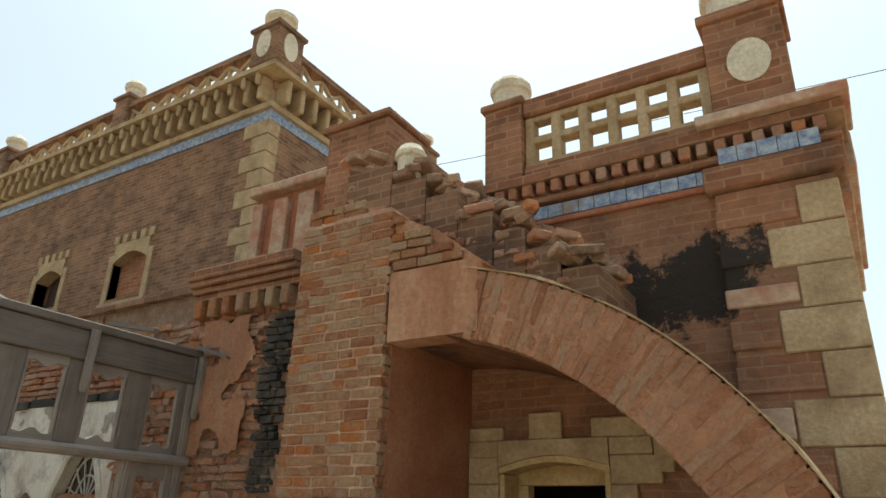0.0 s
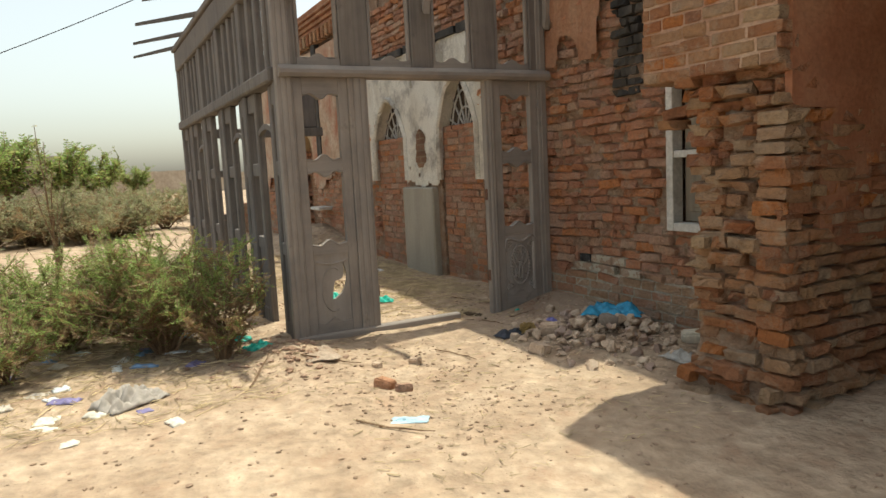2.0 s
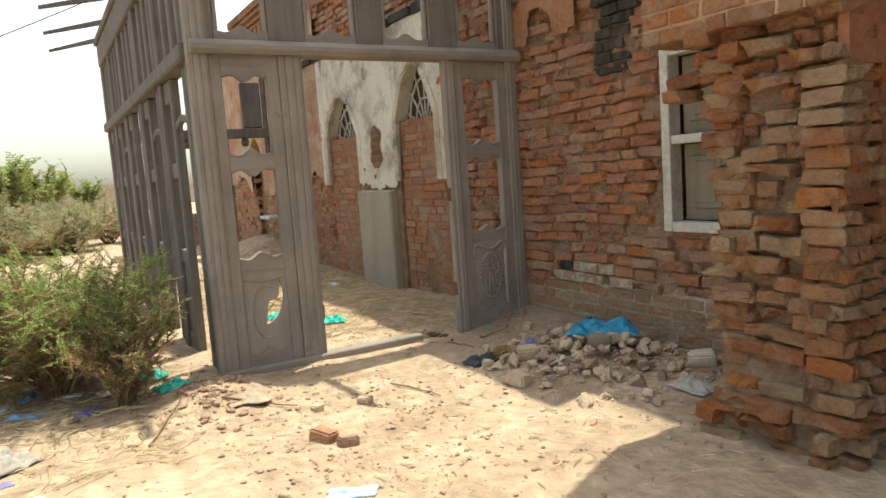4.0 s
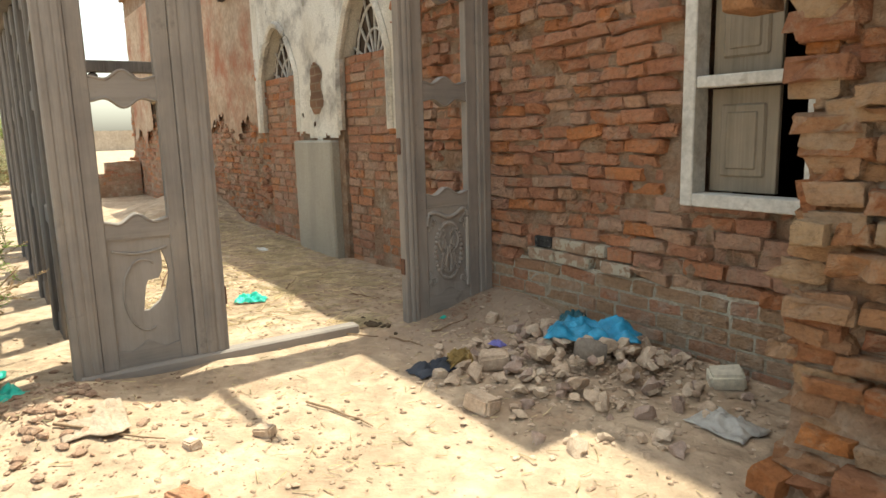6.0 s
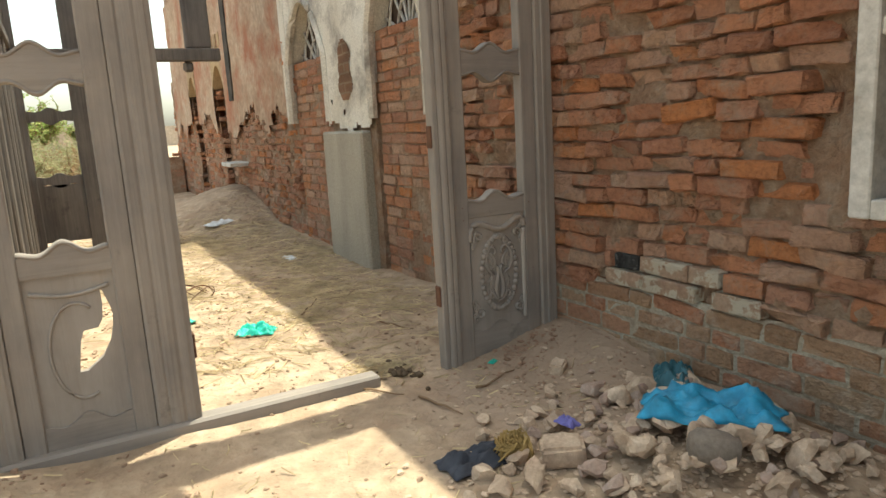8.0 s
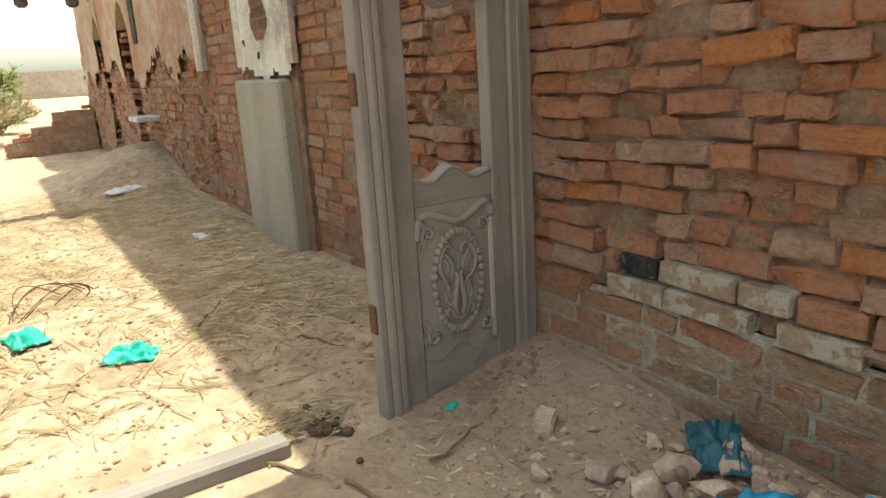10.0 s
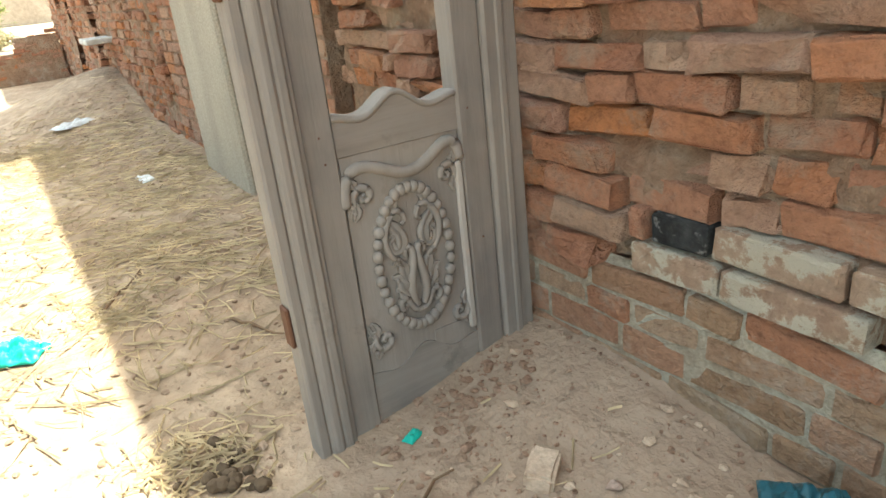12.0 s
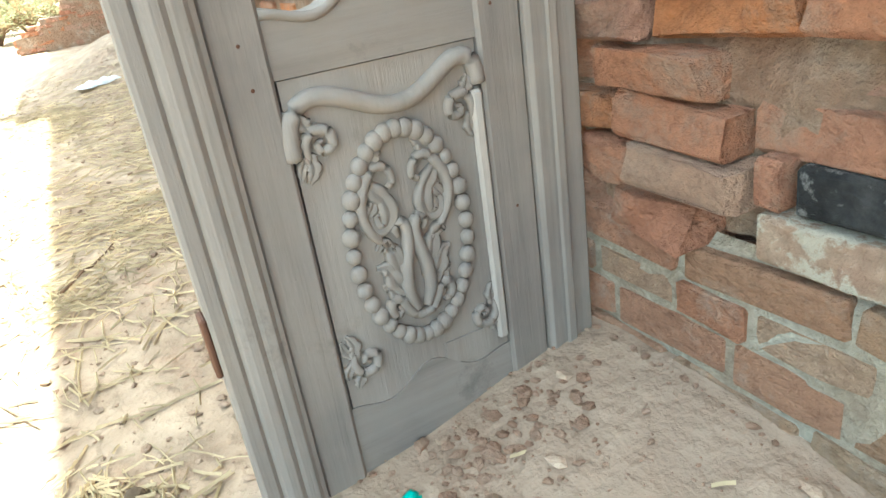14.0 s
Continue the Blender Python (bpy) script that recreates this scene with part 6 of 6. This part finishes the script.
for x0, x1 in ((-18.6, -17.9), (-16.3, -15.5)):
    door = part("blocked_doorway", local(boxes((x0 + 0.003, x1 - 0.003, YW + 0.16, YW + 0.3, -0.1, 2.3)), BO), M_tower, arcade, "narrow doorway walled up with brick")
    cv = arch_curve(x0, x1, 1.95, 2.3, 10)
    bm = bmesh.new()
    strip_solid(bm, [(x, YW - 0.03, z) for x, z in cv], [(x, YW - 0.03, 2.55) for x, z in cv], (0, 0.2, 0))
    for k in range(4):
        xx = x0 - 0.05 + k * (x1 - x0) / 3
        box(bm, xx, xx + 0.14, YW - 0.04, YW + 0.1, 2.55, 2.75)
    part("arch_head", local(bm, BO), M_stone, door, "toothed cream stone arch head")
part("black_drain", local(boxes((-15.1, -14.85, YW - 0.05, YW + 0.05, 1.7, 4.0)), BO), M_black, arcade, "black water stain down a chase")
part("white_shelf", local(bevel_all(boxes((-15.2, -14.6, YW - 0.25, YW + 0.05, 0.74, 0.80)), 0.01), BO), M_paint, arcade, "white stone shelf bracket")
bm = bmesh.new()
for i in range(9):
    x = -13.4 + i * 0.53
    box(bm, x, x + 0.5, YW - 0.09 + 0.02 * (i % 3), YW + 0.1, 3.12 + 0.015 * (i % 2), 3.2 + 0.02 * (i % 3))
part("broken_ledge", local(bm, BO), M_black, arcade, "blackened broken string course")

# ---- casement window ----
M_shutter = wood_material("dusty_brown_shutter", (0.17, 0.145, 0.11), (0.225, 0.193, 0.15), (0.285, 0.25, 0.20), 2)
wx0, wx1, wz0, wz1 = WIN
window = thing("window_1", "white-painted timber window with one grey shutter ajar", "window", ((wx0 + wx1) / 2, YW, wz0), kind="structure")
NO = Vector(window.location)
for d in ((wx0, wx0 + 0.075, YW - 0.03, YW + 0.09, wz0, wz1), (wx1 - 0.075, wx1, YW - 0.03, YW + 0.09, wz0, wz1), (wx0 + 0.076, wx1 - 0.076, YW - 0.03, YW + 0.09, wz0, wz0 + 0.07), (wx0 + 0.076, wx1 - 0.076, YW - 0.03, YW + 0.09, wz1 - 0.07, wz1), (wx0 + 0.076, wx1 - 0.076, YW - 0.02, YW + 0.08, 1.45, 1.51)):
    part("frame_bar", local(bevel_all(boxes(d), 0.006), NO), M_paint, window, "chipped white paint")
for z0, z1 in ((wz0 + 0.075, 1.445), (1.515, wz1 - 0.075)):
    sh = part("shutter", local(bevel_all(boxes((wx0 + 0.09, wx0 + 0.46, YW + 0.10, YW + 0.13, z0, z1)), 0.004), NO), M_shutter, window, "grey panelled wooden shutter")
    part("panel_moulding", local(bevel_all(boxes((wx0 + 0.15, wx0 + 0.40, YW + 0.085, YW + 0.105, z0 + 0.08, z1 - 0.08)), 0.012), NO), M_shutter, sh)
    part("panel_field", local(bevel_all(boxes((wx0 + 0.19, wx0 + 0.36, YW + 0.076, YW + 0.09, z0 + 0.12, z1 - 0.12)), 0.01), NO), M_shutter, sh)

# ---- courses of brick ----
def hollow(x, z):
    """Bricks fallen out beside and under the window."""
    return 0.085 * math.exp(-((x + 5.90) / 0.13) ** 2 - ((z - 1.22) / 0.22) ** 2) + 0.06 * math.exp(-((x + 6.05) / 0.12) ** 2 - ((z - 0.66) / 0.08) ** 2)


def worn(c, z):
    x = W_X0 + c
    if z < 0.38:
        return 0.004
    return -0.018 + 0.06 * ns(x, z, 1.6, 3) + 0.035 * ns(x, z, 5, 9) - hollow(x, z)


def sooty(x, z):
    mid = -6.22 + 0.06 * ns(z, 2, 1.2)
    return abs(x - mid) < 0.20 + 0.06 * ns(z, 5, 2.0) - 0.10 * max(0, 2.5 - z) and 2.05 < z < 3.98


def wall_inside(c, z):
    x = W_X0 + c
    if WIN[0] - 0.12 < x < WIN[1] + 0.1 and WIN[2] - 0.01 < z < WIN[3] + 0.02:
        return False
    if x < -12.3 or -12.1 < x < -8.7 or z < 0.375:
        return False
    if -7.0 < x < -6.06 and 0.375 < z < 0.55:
        return False
    return not sooty(x, z)


lay(wall_front, (W_X0, YW, 0), (1, 0, 0), (0, -1, 0), W_X1 - W_X0, -0.05, 4.0, 0.0845, 0.27, M_brick, M_brick_all, wall_inside, worn,
    near=lambda c, z: -7.45 < W_X0 + c < -5.3 and z < 1.35, limit=205, seed=11, wild=0.034, skip=0.03, loose=1.7, wavy=0.03, gap=0.006)
lay(wall_front, (-8.66, YW, 0), (1, 0, 0), (0, -1, 0), 4.2, -0.05, 0.37, 0.0845, 0.305, M_brick_base, M_brick_base_all, None, lambda c, z: 0.009, near=lambda c, z: -7.4 < c - 8.66 < -5.3, limit=85, seed=13, wild=0.005, gap=0.015, shapes=SOUND)


lay(wall_front, (-7.0, YW, 0), (1, 0, 0), (0, -1, 0), 1.6, 2.02, 4.0, 0.0865, 0.2, M_black, M_black, lambda c, z: sooty(-7.0 + c, z), lambda c, z: 0.012 * ns(c, z, 3), seed=14, wild=0.012)

# mortar and plaster smears over the courses
def smear(x0, x1, z0, z1, step, front, mat, name, label, parent, seed, keep=None):
    nu, nz = int((x1 - x0) / step) + 1, int((z1 - z0) / step) + 1
    vs, fs = [], []
    for j in range(nz):
        for i in range(nu):
            x, z = x0 + i * step, z0 + j * step
            vs.append((x, front(x, z), z))
    for j in range(nz - 1):
        for i in range(nu - 1):
            if keep is None or keep(x0 + (i + 0.5) * step, z0 + (j + 0.5) * step):
                fs.append((j * nu + i, j * nu + i + 1, (j + 1) * nu + i + 1, (j + 1) * nu + i))
    me = bpy.data.meshes.new(name)
    me.from_pydata(vs, [], fs)
    me.materials.append(mat)
    for p in me.polygons:
        p.use_smooth = True
    ob = new(name, me)
    ob.parent = parent
    ob["label"] = label
    return ob


def mortar_front(x, z):
    base = YW - (-0.018 + 0.06 * ns(x, z, 1.6, 3) + 0.012 * ns(x, z, 5, 9))
    patch = 0.5 * math.exp(-((x + 5.95) / 0.18) ** 2 - ((z - 0.95) / 0.16) ** 2) + 0.5 * math.exp(-((x + 5.75) / 0.3) ** 2 - ((z - 0.47) / 0.1) ** 2)
    return base + 0.054 - 0.14 * max(0, ns(x, z, 4.6, 13) + patch - 0.42) - 0.030 * ns(x, z, 9, 5) - 0.012 * ns(x, z, 30, 8) + hollow(x, z)


def not_window(x, z):
    return not (WIN[0] < x < WIN[1] and WIN[2] < z < WIN[3])


smear(-8.66, W_X1, -0.1, 0.385, 0.03, lambda x, z: YW + 0.002 + 0.004 * ns(x, z, 7, 2) + 0.003 * ns(x, z, 25, 4) + 0.9 * max(0, z - 0.345), M_joint, "joint_mortar", "pale grey-green lime joints of the sound base", wall_front, 1)
smear(-8.66, W_X1, 0.38, 4.0, 0.028, mortar_front, M_mortar, "mortar", "pale crumbling lime mortar between the bricks", wall_front, 1, not_window)

smear(-7.36, -6.42, 2.42, 3.97, 0.03, lambda x, z: YW - 0.03 + 0.02 * ns(x, z, 3, 4) + 0.006 * ns(x, z, 20, 4), M_haunch, "render_patch", "patch of buff and red render still clinging to the wall", wall_front, 2, lambda x, z: ns(x, z, 2.6, 22) > -0.15 + 0.9 * max(0, 2.75 - z) and x < -6.55 + 0.12 * ns(z, 3, 3))

# whitewashed and blackened bricks in the two courses above the sound base
M_whitewash = earthy("whitewashed_brick", (0.38, 0.24, 0.17), (0.45, 0.31, 0.22), (0.50, 0.38, 0.28), 8, 40, 1.0, stain=(0.54, 0.485, 0.385), stain_scale=10, stain_at=(0.47, 0.52), distance=0.03)
M_char = earthy("charred_brick", (0.02, 0.02, 0.02), (0.045, 0.045, 0.045), (0.09, 0.088, 0.085), 14, 45, 1.0, stain=(0.24, 0.23, 0.22), stain_scale=24, stain_at=(0.56, 0.64), distance=0.03)
odd = [(-7.0, -6.945, 0.46, "b", 0), (-6.94, -6.77, 0.46, "k", -0.008), (-6.765, -6.46, 0.46, "w", -0.006), (-6.455, -6.27, 0.46, "w", 0.0), (-6.265, -6.06, 0.46, "b", 0.006), (-6.99, -6.73, 0.375, "w", 0.006), (-6.725, -6.40, 0.375, "w", 0.012), (-6.31, -6.06, 0.375, "w", 0.016)]
kinds = {"b": (M_brick, "brick"), "k": (M_char, "charred_brick"), "w": (M_whitewash, "whitewashed_brick")}
for i, (x0, x1, z, kind, out) in enumerate(odd):
    me = bpy.data.meshes.new(kinds[kind][1])
    me.from_pydata([tuple(p) for p in SOUND[i][0]], [], SOUND[i][1])
    me.materials.append(kinds[kind][0])
    ob = new(kinds[kind][1], me)
    ob.parent = wall_front
    ob.matrix_basis = Matrix.LocRotScale((0.5 * (x0 + x1), YW + 0.08 - out, z + 0.04), Euler((0, random.Random(i).uniform(-0.03, 0.03), 0)), (x1 - x0 - 0.01, 0.16, 0.076))


def old_plaster(x, z):
    return YW - 0.028 + 0.015 * ns(x, z, 2.5, 6) + 0.006 * ns(x, z, 14, 4)


def plaster_left(x, z):
    doorway = -18.62 < x < -17.88 or -16.32 < x < -15.48
    return z > (2.56 if doorway else 1.4 + 0.4 * ns(x, z, 1.7, 31) + 0.10 * ns(x, z, 7, 3) + 0.05 * ns(x, z, 19, 3))


smear(-20.5, -12.24, 0.8, 3.9, 0.036, old_plaster, M_buff, "plaster_patch", "ragged buff plaster still clinging above bare brick", wall_front, 4, plaster_left)
smear(-10.86, -9.80, 1.15, 1.66, 0.025, lambda x, z: YW - 0.036 + 0.008 * ns(x, z, 6, 4), M_plaster, "white_plaster", "ragged foot of the white plaster between the arches", wall_front, 5, lambda x, z: z > 1.21 + 0.10 * ns(x, z, 5, 8) + 0.10 * abs(x + 10.33) and ns(x, z, 9, 2) > -0.42)
smear(-10.62, -10.08, 1.36, 2.12, 0.02, lambda x, z: YW - 0.043 + 0.006 * ns(x, z, 9, 4), M_tower, "plaster_scar", "dark scar where white plaster has fallen", wall_front, 6, lambda x, z: ((x + 10.34) / 0.17) ** 2 + ((z - 1.75) / 0.33) ** 2 < 0.75 + 1.1 * ns(x, z, 6, 5))
smear(-12.2, -8.66, 2.62, 3.12, 0.025, lambda x, z: YW - 0.04 + 0.006 * ns(x, z, 9, 4), M_concrete, "plaster_scar", "grey patches where the whitewash has weathered off", wall_front, 7, lambda x, z: ns(x, z, 2.6, 41) + 0.5 * ns(x, z, 8, 3) > 0.28 + 0.9 * max(0, 2.9 - z))


smear(-21.3, -12.05, -0.1, 2.4, 0.05, lambda x, z: YW + 0.045 - 0.05 * ns(x + 21.3, z, 1.3, 5) - 0.02 * ns(x, z, 8, 5), M_mortar, "mortar", "crumbling lime mortar between the bricks", wall_front, 8, lambda x, z: not (-18.62 < x < -17.88 or -16.32 < x < -15.48))


def rough_left(c, z):
    x = -21.3 + c
    return x < -12.16 and z < 1.9 + 0.35 * ns(x, 0, 1.5) and not (-18.6 < x < -17.9 or -16.3 < x < -15.5) or (x > -13.4 and z > 3.2)


lay(wall_front, (-21.3, YW, 0), (1, 0, 0), (0, -1, 0), 12.8, -0.05, 4.0, 0.0865, 0.315, M_brick, M_brick_all, rough_left, lambda c, z: -0.02 + 0.05 * ns(c, z, 1.3, 5), seed=12, wild=0.02)
for k, (x0, x1, z0, z1) in enumerate(ARCHES):
    lay(arcade, Vector((x0, YW + 0.03, 0)) - BO, (1, 0, 0), (0, -1, 0), x1 - x0, -0.05, z0 - 0.02, 0.0865, 0.30, M_brick, M_brick_all, None, lambda c, z: 0.02 * ns(c, z, 2), near=lambda c, z: True, limit=110, seed=31 + k, depth=0.14, wild=0.006, shapes=SOUND)
    part("infill_mortar", local(boxes((x0, x1, YW + 0.04, YW + 0.13, -0.1, z0 - 0.03)), BO), M_mortar, arcade)


# pier: sound above, ragged and hollowed below
def pier_front(c, z):
    x = -4.95 + c
    return x > -4.64 + 0.15 * ns(z, 1, 2.6) + 0.06 * ns(z, 4, 9.0) - (0.22 if z > 1.62 else 0)


def pier_proud(c, z):
    return -0.04 + 0.06 * ns(c, z, 2.2, 4) + 0.05 * ns(c, z, 6, 2) + 0.16 * max(0, 0.55 - z) ** 0.8


lay(pier, Vector((-4.95, YP, 0)) - PO, (1, 0, 0), (0, -1, 0), 1.03, 1.93, 4.28, 0.083, 0.25, M_brick_o, M_brick_o_all, None, None,
    near=lambda c, z: z < 2.9, limit=80, seed=50, depth=0.14, wild=0.004, shapes=SOUND, gap=0.014)
lay(pier, Vector((-4.95, YP, 0)) - PO, (1, 0, 0), (0, -1, 0), 1.03, -0.05, 1.93, 0.085, 0.235, M_brick_o, M_brick_o_all, pier_front, pier_proud,
    near=lambda c, z: True, limit=130, seed=51, depth=0.22, wild=0.05, skip=0.07, loose=1.8, wavy=0.03)
mud = smear(-4.56, -3.99, -0.1, 1.5, 0.03, lambda x, z: YP + 0.155 - 0.06 * max(0, 0.75 - z) - 0.16 * max(0, 0.55 - z) ** 0.8 - 0.05 * ns(x, z, 4, 6) - 0.02 * ns(x, z, 14, 2), M_mortar, "mud_mortar", "crumbled mud mortar washed over the pier foot", pier, 3)
mud.location = -PO
lay(pier, Vector((-3.92, YP, 0)) - PO, (0, 1, 0), (1, 0, 0), 1.38, -0.05, 1.72, 0.085, 0.25, M_brick_o, M_brick_o_all, None,
    lambda c, z: 0.02 + 0.03 * ns(c, z, 2.2, 8) + 0.02 * ns(c, z, 6, 3) + 0.18 * max(0, 0.5 - z) ** 0.8, near=lambda c, z: True, limit=110, seed=52, depth=0.2, wild=0.012)
lay(pier, Vector((-4.95, YW + 0.1, 0)) - PO, (0, -1, 0), (-1, 0, 0), 1.12, 1.93, 4.28, 0.083, 0.25, M_brick_o, M_brick_o_all, None, None, seed=53, wild=0.004, shapes=SOUND)
lay(pier, Vector((-4.60, YW + 0.1, 0)) - PO, (0, -1, 0), (-1, 0, 0), 1.05, -0.05, 1.95, 0.085, 0.25, M_brick_o, M_brick_o_all, None,
    lambda c, z: 0.08 * ns(c, z, 2.2, 6) + 0.06 * ns(c, z, 5, 1), near=lambda c, z: True, limit=90, seed=54, depth=0.2, wild=0.06, skip=0.05, loose=1.8, wavy=0.03)

# arch ring of radial bricks
rq = random.Random(77)
ring = shape_meshes(M_brick_arch, "arch_brick", SOUND)
a, i = 76.0, 0
while a > -4:
    da = 1.5 * rq.uniform(0.95, 1.05)
    t = radians(a - da / 2)
    for r0, r1 in ((AR0, AR0 + 0.32), (AR0 + 0.325, AR1)) if i % 2 else ((AR0, AR0 + 0.2), (AR0 + 0.205, AR1)):
        rr = (r0 + r1) / 2
        ob = new("arch_brick", ring[rq.randrange(len(ring))])
        ob.parent = arch
        p = Vector((AC[0] + rr * math.cos(t), YP + 0.10 + rq.uniform(-0.004, 0.004), AC[1] + rr * math.sin(t))) - AO
        ob.matrix_basis = Matrix.Translation(p) @ Matrix.Rotation(-t, 4, "Y") @ Matrix.Diagonal((r1 - r0 - 0.004, 0.2, 2 * rr * math.sin(radians(da / 2)) - 0.008, 1))
    a -= da
    i += 1

# broken courses under the stair
def stair_line(x):
    return 5.05 - (x + 4.86) * 0.56


lay(stair, Vector((-4.86, YP + 0.44, 0)) - SO, (1, 0, 0), (0, -1, 0), 2.5, 3.5, 5.1, 0.085, 0.25, M_brick, M_brick_all, lambda c, z: z < stair_line(-4.86 + c) - 0.12 + 0.1 * ns(c, z, 4) and z > 3.4, lambda c, z: 0.05 * ns(c, z, 3), seed=88, wild=0.04, depth=0.2, loose=2.0)

# brick face over the haunch
lay(arch, Vector((-4.90, YP, 0)) - AO, (1, 0, 0), (0, -1, 0), 1.85, 3.70, 4.45, 0.083, 0.25, M_brick_o, M_brick_o_all, lambda c, z: (z > 4.28 or c > 1.0) and z < 4.42 - max(0, c - 0.6) * 0.62, lambda c, z: -0.005, seed=95, wild=0.006, depth=0.1, shapes=SOUND)
bm = bmesh.new()
cap = [radians(78 - 80 * i / 44) for i in range(45)]
strip_solid(bm, [(AC[0] + AR1 * math.cos(t), YP - 0.012, AC[1] + AR1 * math.sin(t)) for t in cap], [(AC[0] + (AR1 + 0.012 + 0.016 * ns(t, 1, 9)) * math.cos(t), YP - 0.012, AC[1] + (AR1 + 0.012 + 0.016 * ns(t, 1, 9)) * math.sin(t)) for t in cap], (0, 0.5, 0))
part("lime_capping", local(bm, AO), M_stone, arch, "thin pale lime capping along the arch back")
